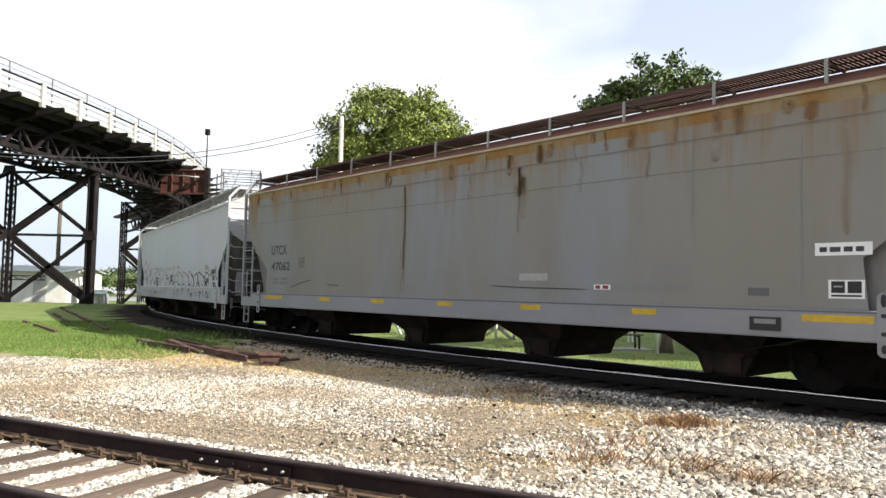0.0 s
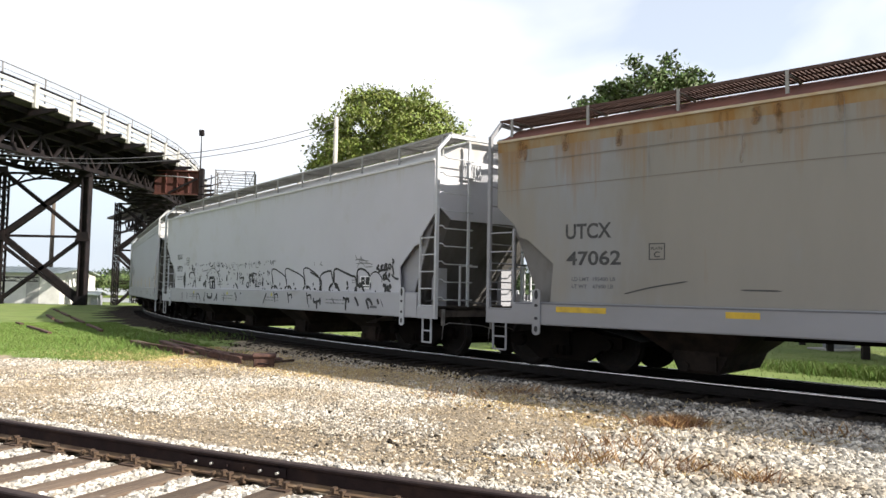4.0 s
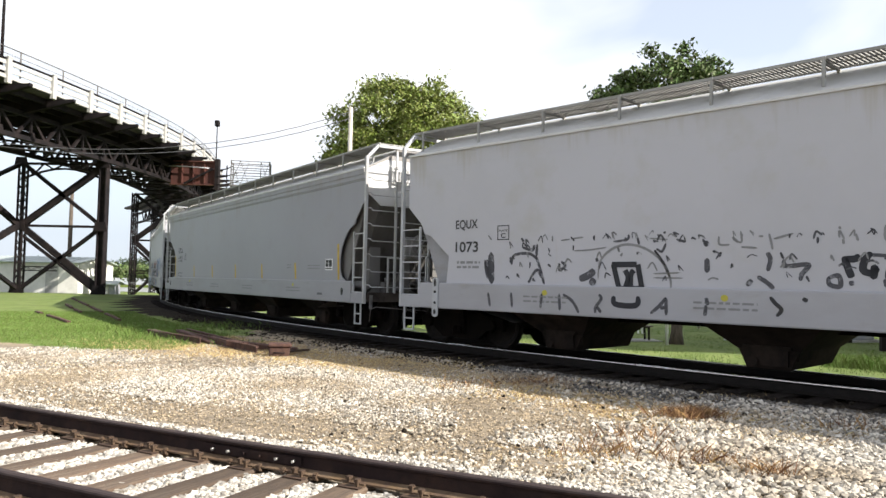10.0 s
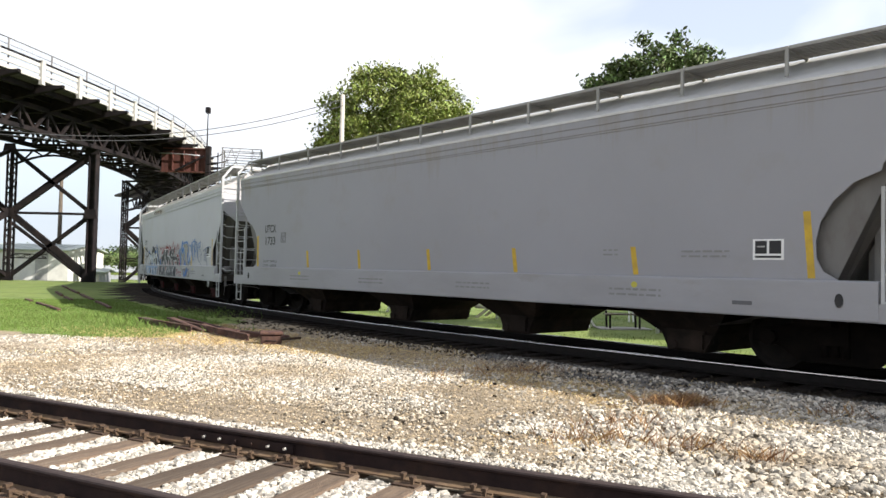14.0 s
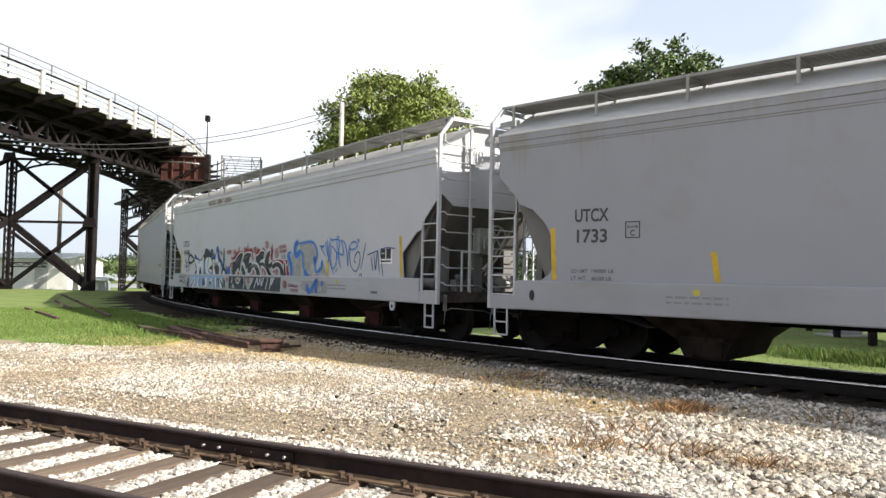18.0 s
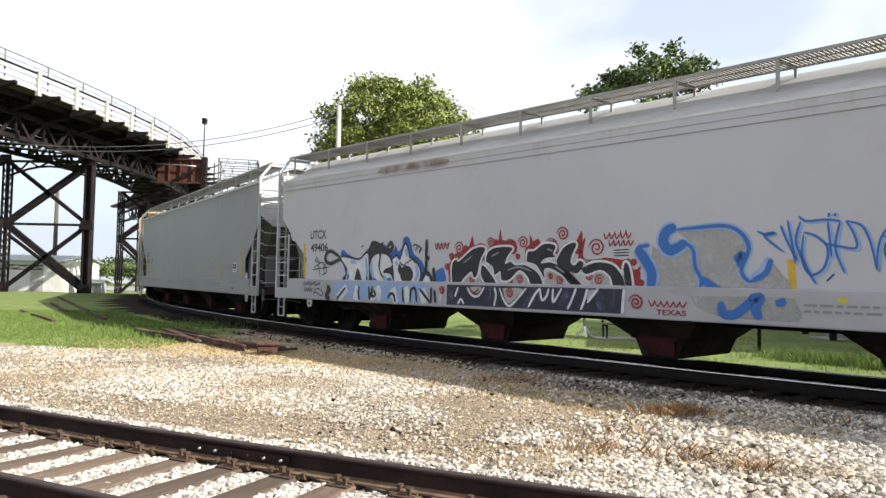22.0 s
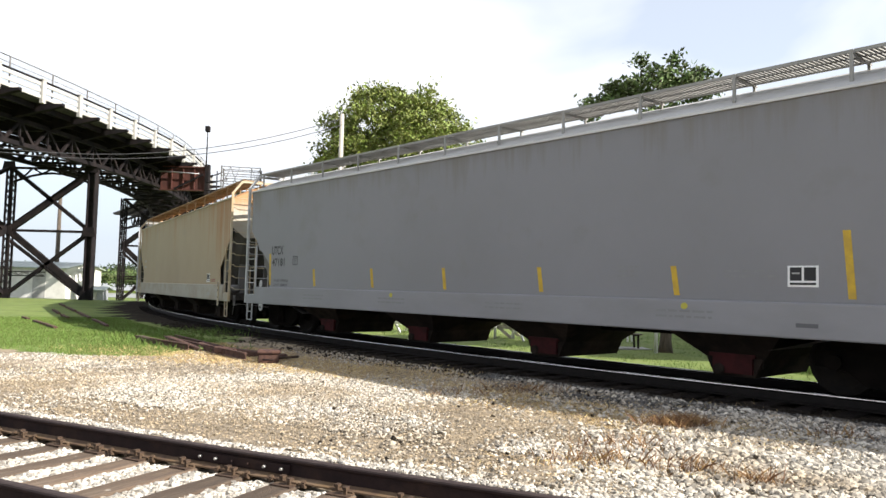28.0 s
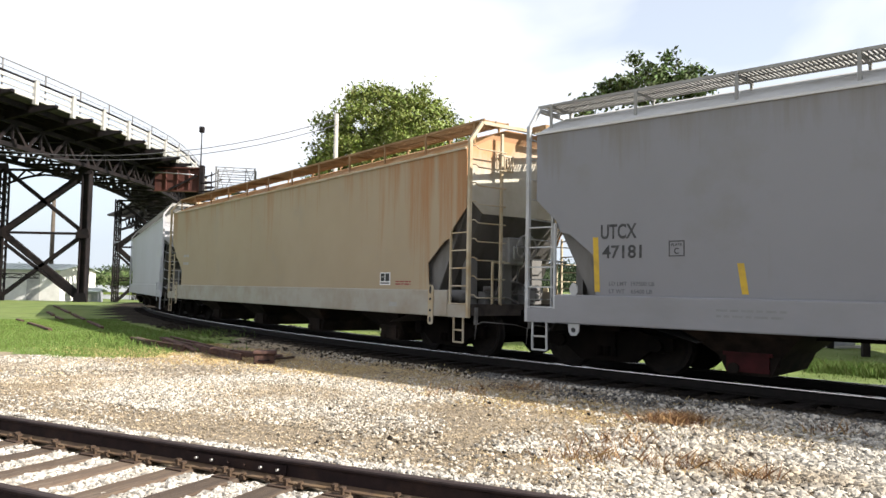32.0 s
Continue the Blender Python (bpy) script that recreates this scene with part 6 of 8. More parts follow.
holder = patch(A, "black", -6.9, 0.93, -7.35, 1.13, SILL, "label_holder", lift=0.012)
patch(holder, "dull_grey", -6.97, 1.03, -7.28, 1.10, SILL, "label_card", lift=0.016)
patch(A, "red", -4.09, 1.515, -4.19, 1.575, name="repair_mark", lift=0.004)
patch(A, "red", -4.24, 1.515, -4.36, 1.575, name="repair_mark", lift=0.004)
bars(A, -5.2, -5.9, (1.74, 1.82, 1.90), 0.04, 5, SIDE, "dull_grey")
strokes(A, "dull_grey", [[(-4.7 - 0.13 * k, 1.46 + 0.05 * (k % 2)), (-4.75 - 0.13 * k, 1.66 - 0.03 * (k % 3)), (-4.85 - 0.13 * k, 1.50)] for k in range(9)], 0.03)
strokes(A, "lettering", [[(-1.5, 1.55), (-2.4, 1.52), (-3.9, 1.50)], [(6.5, 1.44), (6.0, 1.56), (5.4, 1.66)], [(4.6, 1.53), (4.0, 1.52)]], 0.025)
strokes(A, "dull_grey", [[(-7.62, 3.9), (-7.6, 2.9), (-7.6, 1.5)]], 0.012, lift=0.003, name="weld_seam")
strokes(A, "ochre_run", [[(4.77, 4.34), (4.77, 4.15), (4.78, 3.92)], [(4.86, 4.36), (4.88, 4.2), (4.85, 4.05)], [(5.68, 4.32), (5.66, 4.15), (5.67, 4.02)], [(3.7, 4.35), (3.71, 4.18), (3.7, 4.08)]], 0.045, lift=0.022, name="rust_run")
strokes(A, "tan_seam", [[(9.2, 3.955), (0, 3.955), (-9.2, 3.955)]], 0.014, lift=0.012, name="weld_seam")
strokes(A, "tan_seam", [[(9.2, 3.42), (4.0, 3.45), (0.5, 3.43), (-4, 3.46), (-9.2, 3.44)]], 0.014, name="weld_seam")

OFF[0] = 0.0
def wash(car, mat, lines, w, lift):
    """Rust that fades out sideways: the same run laid four times, each narrower than the last."""
    for k, f in enumerate((1.0, 0.74, 0.5, 0.28)):
        strokes(car, mat, lines, w * f, lift=lift + 0.0006 * k, name="rust_run")


r = random.Random(5)
for k in range(34):
    a = r.uniform(-9.2, 9.2)
    top = r.uniform(4.2, 4.38)
    wash(A, "ochre_run", [[(a, top), (a + r.uniform(-0.03, 0.03), top - 0.12), (a + r.uniform(-0.03, 0.03), top - r.uniform(0.2, 0.42))]], r.uniform(0.05, 0.22), 0.021)
# long runs that spread below the roof seam: at, from, to, width
for i, (a, z0, z1, w) in enumerate(((-2.0, 3.95, 3.35, 0.30), (-2.12, 3.75, 2.9, 0.22), (-2.0, 3.95, 2.6, 0.10), (1.60, 3.95, 1.4, 0.24), (1.58, 3.95, 1.9, 0.045), (-6.1, 3.95, 3.55, 0.2), (-7.95, 3.95, 2.3, 0.16), (-8.75, 3.95, 2.0, 0.22), (-0.6, 3.95, 3.4, 0.1), (4.8, 3.95, 3.5, 0.08), (-3.5, 3.95, 3.3, 0.12), (-4.9, 3.95, 3.4, 0.1))):
    wash(A, "rust_wash", [[(a, z0), (a - 0.03, z0 + (z1 - z0) * 0.4), (a + 0.01, z0 + (z1 - z0) * 0.75), (a, z1)]], w, 0.002 + 0.0028 * (i % 4))
strokes(A, "dull_grey", [[(0.0, 4.2), (0.0, 3.5), (0.02, 3.0)], [(-5.71, 4.3), (-5.7, 3.4), (-5.69, 2.5)], [(-4.02, 4.34), (-4.02, 3.98)], [(3.4, 4.3), (3.4, 3.2)], [(6.3, 4.3), (6.31, 3.3)]], 0.012, lift=0.02, name="weld_seam")

# white car with black scrawls
Bc = cars[1]
OFF[0] = -0.05
lettering(Bc, "EQUX", 8.0, 7.38, 2.53, 2.76)
lettering(Bc, "1073", 8.0, 7.36, 2.06, 2.29)
bars(Bc, 7.95, 7.3, (1.72, 1.82), 0.05, 9, SIDE)
plate_c(Bc, 6.85, 6.55, 2.3, 2.6)
placard(Bc, -6.38, -6.84, 1.47, 1.78)
strokes(Bc, "worn_scrawl", [[(7.12, 1.90), (7.09, 1.69), (7.03, 1.50)], [(7.01, 2.06), (6.98, 1.39)]], 0.16)
strokes(Bc, "worn_scrawl", [[(7.18, 1.90), (6.98, 1.39)], [(6.51, 1.95), (6.49, 1.82)], [(6.47, 1.79), (6.41, 1.98), (6.04, 2.01), (5.85, 1.89)], [(5.86, 2.20), (5.87, 1.95)], [(5.89, 1.98), (5.77, 1.69), (5.68, 1.41)], [(6.02, 1.51), (5.85, 1.69), (5.75, 1.54)], [(6.06, 1.44), (5.99, 1.51)], [(6.21, 2.14), (5.97, 2.08), (5.93, 2.18)], [(5.34, 1.82), (5.33, 1.69), (5.21, 1.77), (5.30, 1.85)], [(4.55, 1.91), (4.52, 1.84)]], 0.06)
strokes(Bc, "worn_scrawl", [[(4.90, 1.52), (4.71, 1.59), (4.58, 1.69)], [(4.67, 1.52), (4.57, 1.43)]], 0.14)
strokes(Bc, "dull_grey", [[(5.31, 2.25), (5.11, 2.27)], [(5.06, 2.28), (4.82, 2.30)], [(5.02, 2.05), (4.69, 2.06), (4.34, 2.10)], [(6.50, 2.24), (6.51, 2.11)], [(3.52, 2.24), (3.18, 2.21)], [(3.45, 1.63), (2.96, 1.65)], [(3.45, 1.56), (2.91, 1.56)]], 0.03)
strokes(Bc, "worn_scrawl", [[(4.21, 2.20), (3.94, 2.23), (3.91, 2.32)], [(3.74, 2.27), (3.71, 2.13)], [(3.22, 2.15), (3.29, 2.01), (3.39, 2.06)], [(2.60, 2.20), (2.52, 2.11)], [(3.04, 2.21), (2.87, 2.16)], [(3.25, 2.35), (3.24, 2.31)]], 0.045)
strokes(Bc, "worn_scrawl", [[(2.52, 1.89), (2.52, 1.65)], [(2.56, 2.16), (2.50, 2.09)]], 0.09)
strokes(Bc, "dull_grey", [[(4.51, 1.52), (4.47, 1.84), (4.27, 2.05), (3.99, 2.14), (3.72, 2.11), (3.46, 1.99), (3.25, 1.79), (3.14, 1.54), (3.13, 1.36)]], 0.045)
strokes(Bc, "spray_black", [[(3.43, 2.04), (3.25, 1.79), (3.15, 1.58)]], 0.05)
strokes(Bc, "navy", [[(4.23, 1.79), (3.75, 1.79)], [(4.20, 1.79), (4.08, 1.34)], [(3.73, 1.79), (3.65, 1.37)], [(4.08, 1.36), (3.62, 1.37)], [(3.98, 1.34), (3.91, 1.55), (3.97, 1.69)], [(3.86, 1.34), (3.86, 1.60), (3.80, 1.69)]], 0.1, lift=0.003, taper=False)
strokes(Bc, "navy", [[(4.13, 1.23), (4.10, 1.09), (3.71, 1.08), (3.67, 1.24)]], 0.1, SILL)
strokes(Bc, "worn_scrawl", [[(6.99, 1.23), (6.93, 0.93)], [(6.40, 1.24), (6.37, 0.94)], [(5.66, 1.24), (5.69, 0.94)], [(5.27, 1.24), (5.25, 0.92)], [(5.19, 1.23), (4.98, 1.11), (4.84, 0.90)], [(4.43, 1.25), (4.38, 1.17), (4.49, 1.02), (4.50, 0.91)], [(4.47, 1.04), (4.38, 0.92)], [(3.16, 1.23), (3.29, 1.08), (3.44, 0.95)], [(3.16, 1.23), (3.16, 0.93)], [(3.27, 1.05), (3.15, 1.07)], [(2.49, 1.25), (2.46, 1.13)], [(2.51, 0.95), (2.49, 1.13)]], 0.06, SILL)
strokes(Bc, "dull_grey", [[(2.33, 2.24), (2.32, 2.11), (2.16, 2.10)], [(1.99, 2.31), (1.98, 2.14), (2.09, 2.17)], [(1.99, 2.06), (1.74, 2.04)], [(1.57, 2.26), (1.53, 2.09), (1.52, 2.01)], [(1.72, 2.22), (1.65, 2.22)], [(1.51, 2.17), (1.22, 2.25)], [(0.57, 2.15), (0.56, 2.07)], [(0.41, 2.22), (0.38, 2.11)], [(0.05, 2.33), (0.04, 2.12), (-0.17, 2.11)], [(-0.57, 2.16), (-0.64, 2.19)], [(-0.69, 2.23), (-0.79, 2.30)], [(0.62, 2.33), (0.60, 2.29)]], 0.035)
strokes(Bc, "worn_scrawl", [[(1.60, 1.97), (1.55, 1.86), (1.59, 1.68)], [(1.74, 1.60), (1.59, 1.50), (1.50, 1.41)], [(1.36, 1.86), (1.32, 1.76), (1.02, 1.78), (1.11, 1.64), (1.13, 1.54)], [(0.77, 1.58), (0.63, 1.62), (0.61, 1.47), (0.74, 1.49), (0.76, 1.60)], [(0.50, 1.51), (0.43, 1.52)]], 0.07)
strokes(Bc, "worn_scrawl", [[(1.89, 1.53), (1.83, 1.47)]], 0.12)
strokes(Bc, "navy", [[(0.56, 1.90), (0.50, 1.70), (0.46, 1.59)], [(0.55, 1.86), (0.42, 1.86), (0.36, 1.91)], [(0.22, 1.95), (0.30, 1.84), (0.32, 1.70), (0.22, 1.66), (0.14, 1.74)], [(0.18, 1.78), (0.20, 1.57)]], 0.1)
strokes(Bc, "worn_scrawl", [[(0.02, 1.93), (0.02, 1.84)], [(-0.16, 1.87), (-0.23, 1.87)], [(-0.40, 1.85), (-0.42, 1.89)], [(0.04, 1.59), (0.02, 1.46)], [(-0.02, 1.59), (-0.10, 1.61)], [(-0.18, 1.57), (-0.25, 1.59)], [(-0.32, 1.65), (-0.35, 1.54)], [(-0.44, 1.59), (-0.52, 1.61), (-0.50, 1.50)], [(-0.50, 1.43), (-0.54, 1.40)], [(-0.66, 1.38), (-0.72, 1.42)], [(-0.57, 1.94), (-0.58, 1.89)], [(-0.50, 1.78), (-0.51, 1.74)]], 0.1)
strokes(Bc, "worn_scrawl", [[(-0.86, 2.01), (-0.89, 1.87), (-0.91, 1.81)], [(-0.98, 1.97), (-1.00, 1.85)], [(-0.77, 1.69), (-0.86, 1.60), (-0.98, 1.55)], [(-0.88, 1.56), (-1.00, 1.58)], [(-0.00, 1.50), (-0.29, 1.48)], [(0.30, 1.92), (0.02, 1.90)]], 0.05)
strokes(Bc, "spray_black", [[(1.52, 1.29), (1.45, 1.20), (1.36, 1.10), (1.43, 1.00)], [(-1.04, 1.28), (-0.92, 1.16), (-0.80, 0.95)], [(1.07, 1.28), (1.00, 1.24)]], 0.06, SILL)
strokes(Bc, "spray_black", [[(-3.69, 1.91), (-3.98, 1.83), (-4.28, 1.73)], [(-4.28, 1.73), (-4.33, 1.82), (-4.50, 1.89), (-4.83, 1.93), (-4.90, 1.88), (-5.01, 1.62)], [(-5.06, 1.59), (-5.03, 1.91), (-5.17, 1.98), (-5.47, 1.91), (-5.95, 1.79), (-6.13, 1.75), (-6.20, 1.51)], [(-6.24, 1.51), (-6.21, 1.86), (-6.34, 1.96), (-6.58, 1.93), (-6.71, 1.85)]], 0.055)
strokes(Bc, "spray_black", [[(-4.28, 1.73), (-4.35, 1.62), (-4.33, 1.50), (-4.26, 1.49)], [(-5.04, 1.91), (-5.06, 1.59)], [(-6.22, 1.86), (-6.25, 1.51)], [(-5.01, 1.60), (-4.85, 1.50), (-4.83, 1.40), (-4.97, 1.34), (-5.01, 1.42)], [(-5.06, 1.58), (-5.19, 1.56), (-5.32, 1.43), (-5.37, 1.35)], [(-6.20, 1.51), (-6.15, 1.42), (-6.22, 1.31)], [(-6.26, 1.55), (-6.38, 1.55), (-6.49, 1.50), (-6.58, 1.37)]], 0.085, lift=0.003)
strokes(Bc, "spray_black", [[(-4.28, 1.49), (-4.33, 1.41), (-4.36, 1.29)], [(-5.12, 1.56), (-5.26, 1.50)], [(-6.30, 1.55), (-6.43, 1.55)], [(-6.17, 1.46), (-6.24, 1.48)]], 0.15, lift=0.005)
strokes(Bc, "spray_black", [[(-4.13, 1.41), (-4.18, 1.29)], [(-4.57, 1.40), (-4.55, 1.29)], [(-5.72, 1.66), (-5.77, 1.53)], [(-5.70, 1.45), (-5.81, 1.51)], [(-5.77, 1.38), (-5.95, 1.34)], [(-5.74, 1.30), (-5.79, 1.38)], [(-5.93, 1.36), (-5.97, 1.31)], [(-7.06, 1.42), (-7.11, 1.35)], [(-6.85, 1.62), (-6.82, 1.45)], [(-6.71, 1.89), (-6.80, 1.76), (-6.76, 1.62)]], 0.07)
strokes(Bc, "spray_black", [[(-4.13, 1.20), (-4.16, 1.08), (-4.48, 1.13)], [(-4.31, 1.08), (-4.31, 0.90)], [(-4.48, 1.21), (-4.50, 1.01)], [(-5.70, 1.23), (-5.86, 1.17), (-5.85, 1.06), (-5.86, 0.90)], [(-5.86, 1.19), (-5.97, 1.20), (-6.01, 1.10)], [(-6.81, 1.20), (-6.88, 1.10), (-6.95, 0.97)], [(-6.85, 1.22), (-6.99, 1.19), (-7.12, 1.07)], [(-7.31, 1.22), (-7.36, 1.15), (-7.39, 1.10)], [(-6.28, 1.26), (-6.39, 1.15), (-6.47, 1.03)]], 0.08, SILL)
strokes(Bc, "worn_scrawl", [[(-7.46, 1.22), (-7.59, 1.03)], [(-5.12, 1.22), (-5.26, 1.08)], [(-3.83, 1.03), (-3.86, 0.92)]], 0.03, SILL)
strokes(Bc, "dull_grey", [[(-6.11, 2.32), (-6.24, 2.20), (-6.75, 2.15)], [(-6.11, 2.19), (-6.38, 2.20), (-6.62, 2.16)], [(-6.15, 2.10), (-6.66, 2.10), (-6.93, 2.06)], [(-6.19, 1.99), (-6.38, 2.13), (-6.58, 2.01)], [(-6.30, 2.13), (-6.38, 2.27), (-6.45, 2.13)], [(-6.58, 2.00), (-6.94, 2.01)], [(-6.62, 2.17), (-6.68, 2.05)], [(-5.95, 1.68), (-6.13, 1.68)], [(-5.97, 1.62), (-6.13, 1.62)], [(-4.23, 2.11), (-4.42, 2.09)], [(-4.35, 2.19), (-4.25, 2.11)], [(-3.93, 2.18), (-3.93, 2.08)]], 0.03)
strokes(Bc, "spray_black", [[(-6.80, 1.75), (-6.93, 1.85), (-7.08, 1.88), (-7.22, 1.83), (-7.35, 1.73), (-7.36, 1.62)]], 0.035)
strokes(Bc, "spray_black", [[(-7.12, 1.98), (-7.20, 2.03), (-7.17, 1.95), (-7.25, 1.93)], [(-7.13, 1.92), (-7.12, 2.00)], [(-7.30, 2.03), (-7.32, 1.90)], [(-7.30, 2.01), (-7.37, 2.03), (-7.34, 1.96), (-7.40, 1.91)], [(-7.44, 2.06), (-7.45, 1.93)], [(-7.50, 2.09), (-7.52, 1.94)], [(-7.52, 2.01), (-7.58, 2.07)], [(-7.53, 1.99), (-7.60, 1.94)], [(-7.66, 2.07), (-7.63, 1.99), (-7.68, 1.94), (-7.73, 2.00), (-7.68, 2.07)], [(-7.19, 1.86), (-7.32, 1.91), (-7.63, 1.92)], [(-7.77, 2.18), (-7.85, 2.11), (-7.79, 2.07), (-7.87, 2.10)], [(-7.79, 2.03), (-7.83, 1.89), (-7.86, 1.80)]], 0.06)
strokes(Bc, "spray_black", [[(-7.40, 1.81), (-7.42, 1.69)], [(-7.40, 1.79), (-7.47, 1.81), (-7.44, 1.74), (-7.48, 1.69)], [(-7.50, 1.83), (-7.53, 1.71)], [(-7.55, 1.81), (-7.58, 1.71)], [(-7.63, 1.82), (-7.66, 1.72)], [(-7.63, 1.81), (-7.69, 1.82), (-7.68, 1.76)], [(-7.40, 1.68), (-7.58, 1.71), (-7.72, 1.63)], [(-7.76, 1.81), (-7.91, 1.72), (-8.06, 1.70)], [(-7.48, 1.84), (-7.57, 1.86)]], 0.055)
strokes(Bc, "spray_black", [[(-7.40, 1.57), (-7.48, 1.54)], [(-7.50, 1.59), (-7.53, 1.44), (-7.47, 1.44)], [(-7.60, 1.56), (-7.64, 1.44), (-7.74, 1.36)], [(-7.68, 1.58), (-7.75, 1.48)]], 0.1)
# the same long tag, where it loops on towards the middle of the car
for a, w in ((-1.30, 0.92), (-2.24, 1.12), (-3.43, 0.84)):
    strokes(Bc, "spray_black", [[(a, 1.50), (a + 0.14, 1.93), (a + 0.04, 2.03), (a - 0.2, 2.0), (a - w * 0.9, 1.78), (a - w, 1.52)]], 0.042)
    strokes(Bc, "spray_black", [[(a + 0.13, 1.92), (a, 1.52)], [(a, 1.52), (a + 0.16, 1.42)], [(a - 0.04, 1.5), (a - 0.2, 1.5), (a - 0.32, 1.41)]], 0.06, lift=0.003)
    strokes(Bc, "spray_black", [[(a - 0.05, 1.49), (a - 0.17, 1.48)]], 0.10, lift=0.005)
    strokes(Bc, "spray_black", [[(a - 0.45, 1.62), (a - 0.47, 1.52)], [(a - 0.5, 1.45), (a - 0.62, 1.43)]], 0.05)
    strokes(Bc, "spray_black", [[(a - 0.25, 1.34), (a - 0.3, 1.22), (a - 0.36, 1.02)], [(a - 0.3, 1.24), (a - 0.5, 1.27), (a - 0.55, 1.14)]], 0.055, SILL)
# a row of half-washed small scrawls above the sill
r = random.Random(77)
for k in range(110):
    a = r.uniform(-1.3, 7.1)
    z = r.gauss(2.2, 0.05) if k % 2 else r.uniform(1.45, 2.05)
    dx, dz = r.uniform(-0.09, 0.09), r.uniform(0.03, 0.12)
    strokes(Bc, "worn_scrawl" if k % 3 else "dull_grey", [[(a, z), (a + dx, z + dz), (a + dx + r.uniform(-0.1, 0.02), z + dz * r.uniform(-0.5, 0.6))]], r.uniform(0.014, 0.035), lift=0.001)
sill_notes(Bc, 31)

# clean grey car with yellow stripes
C = cars[2]
OFF[0] = 0.0
lettering(C, "UTCX", 7.85, 7.18, 2.47, 2.71)
lettering(C, "1733", 7.81, 7.21, 2.09, 2.34)
plate_c(C, 6.87, 6.60, 2.16, 2.45)
weight_lines(C, 7.92, 7.08, "LD LMT  196900 LB", "LT WT    66100 LB")
wide_stripes(C, (5.30, 2.81, 0.09, -2.53, -5.27), (8.27, -8.09))
placard(C, -7.26, -7.71, 1.68, 1.99)
bars(C, -4.6, -4.9, (1.75, 1.83), 0.03, 2, SIDE)
bars(C, -6.1, -6.9, (1.72, 1.80), 0.03, 8, SIDE)
sill_notes(C, 12, slots=True)

# white car with the large spray paintings
D = cars[3]
OFF[0] = 0.06
lettering(D, "UTCX", 7.91, 7.16, 2.49, 2.73)
lettering(D, "49406", 7.88, 7.08, 2.14, 2.37)
wide_stripes(D, (), (8.15, -8.18))
for w in (0.26, 0.18, 0.1):
    strokes(D, "ochre_run", [[(5.0, 4.07), (3.8, 4.09), (2.5, 4.07)]], w, lift=0.0385 - 0.008 * w, name="rust_stain")
placard(D, -7.24, -7.77, 1.73, 2.12)
# blue, white and black letters
for pts in ([(6.53, 1.27), (6.24, 1.44), (6.36, 1.76), (6.48, 2.02), (6.41, 2.18), (6.13, 2.04), (5.72, 1.95), (5.44, 2.13), (5.22, 2.25), (4.99, 2.32), (4.70, 2.26), (4.39, 2.11), (4.30, 2.25), (4.21, 2.09), (4.06, 2.22), (4.03, 2.41), (3.86, 2.43), (3.74, 2.24), (3.65, 2.03), (3.39, 1.87), (3.27, 1.65), (3.35, 1.33)],):
    fill(D, "blue_mist", pts, 0.002)
for pts in ([(5.65, 1.91), (5.38, 2.11), (5.19, 2.37), (4.90, 2.32), (4.64, 2.17), (4.45, 1.97), (4.38, 1.81), (4.20, 1.97), (3.99, 1.76), (3.70, 1.69), (3.63, 1.34), (6.20, 1.29), (6.14, 1.64), (5.86, 1.76)],):
    fill(D, "spray_black", pts, 0.004)
for pts in ([(6.46, 1.94), (6.33, 1.98), (5.69, 1.90), (5.43, 2.05), (5.33, 1.98), (5.30, 1.31), (5.50, 1.30), (5.75, 1.71), (5.93, 1.29), (6.25, 1.29), (6.17, 1.64), (6.29, 1.79)],
            [(4.94, 2.05), (5.15, 1.96), (5.26, 1.71), (5.18, 1.52), (5.03, 1.31), (4.63, 1.32), (4.83, 1.52), (4.93, 1.76), (4.89, 1.98)],
            [(4.82, 2.05), (4.57, 1.99), (4.44, 1.83), (4.44, 1.74), (4.66, 1.68), (4.73, 1.58), (4.47, 1.55), (4.35, 1.33), (4.55, 1.32), (4.73, 1.50), (4.86, 1.66), (4.85, 1.86)],
            [(4.40, 1.90), (4.26, 1.97), (4.14, 1.88), (4.05, 2.04), (3.94, 2.26), (3.83, 2.04), (3.79, 1.93), (3.57, 1.83), (3.43, 1.65), (3.42, 1.49), (3.52, 1.34), (3.73, 1.34), (3.65, 1.53), (3.74, 1.71), (3.93, 1.76), (4.05, 1.71), (4.14, 1.81), (4.20, 1.64), (4.04, 1.46), (4.02, 1.33), (4.28, 1.33), (4.35, 1.64)],):
    fill(D, "spray_white", pts, 0.008, "spray_black", 0.1)
for pts in ([(3.99, 1.68), (3.84, 1.74), (3.71, 1.65), (3.69, 1.44), (3.80, 1.34), (3.98, 1.36), (4.10, 1.50)],):
    fill(D, "spray_black", pts, 0.01)
strokes(D, "pale_blue", [[(5.41, 1.95), (5.37, 1.66), (5.36, 1.33)], [(6.07, 1.86), (5.79, 1.84)], [(5.18, 1.86), (5.19, 1.64), (5.07, 1.40)], [(4.72, 1.50), (4.56, 1.40)], [(4.43, 1.43), (4.37, 1.34)], [(3.57, 1.76), (3.50, 1.58), (3.58, 1.40)], [(3.91, 2.17), (3.88, 1.97)], [(4.26, 1.88), (4.23, 1.76)]], 0.1, lift=0.0115)
strokes(D, "blue", [[(6.16, 1.38), (6.13, 1.56)], [(5.37, 1.49), (5.36, 1.32)], [(4.59, 1.38), (4.43, 1.45)], [(5.10, 1.44), (4.93, 1.33)]], 0.09, lift=0.012)
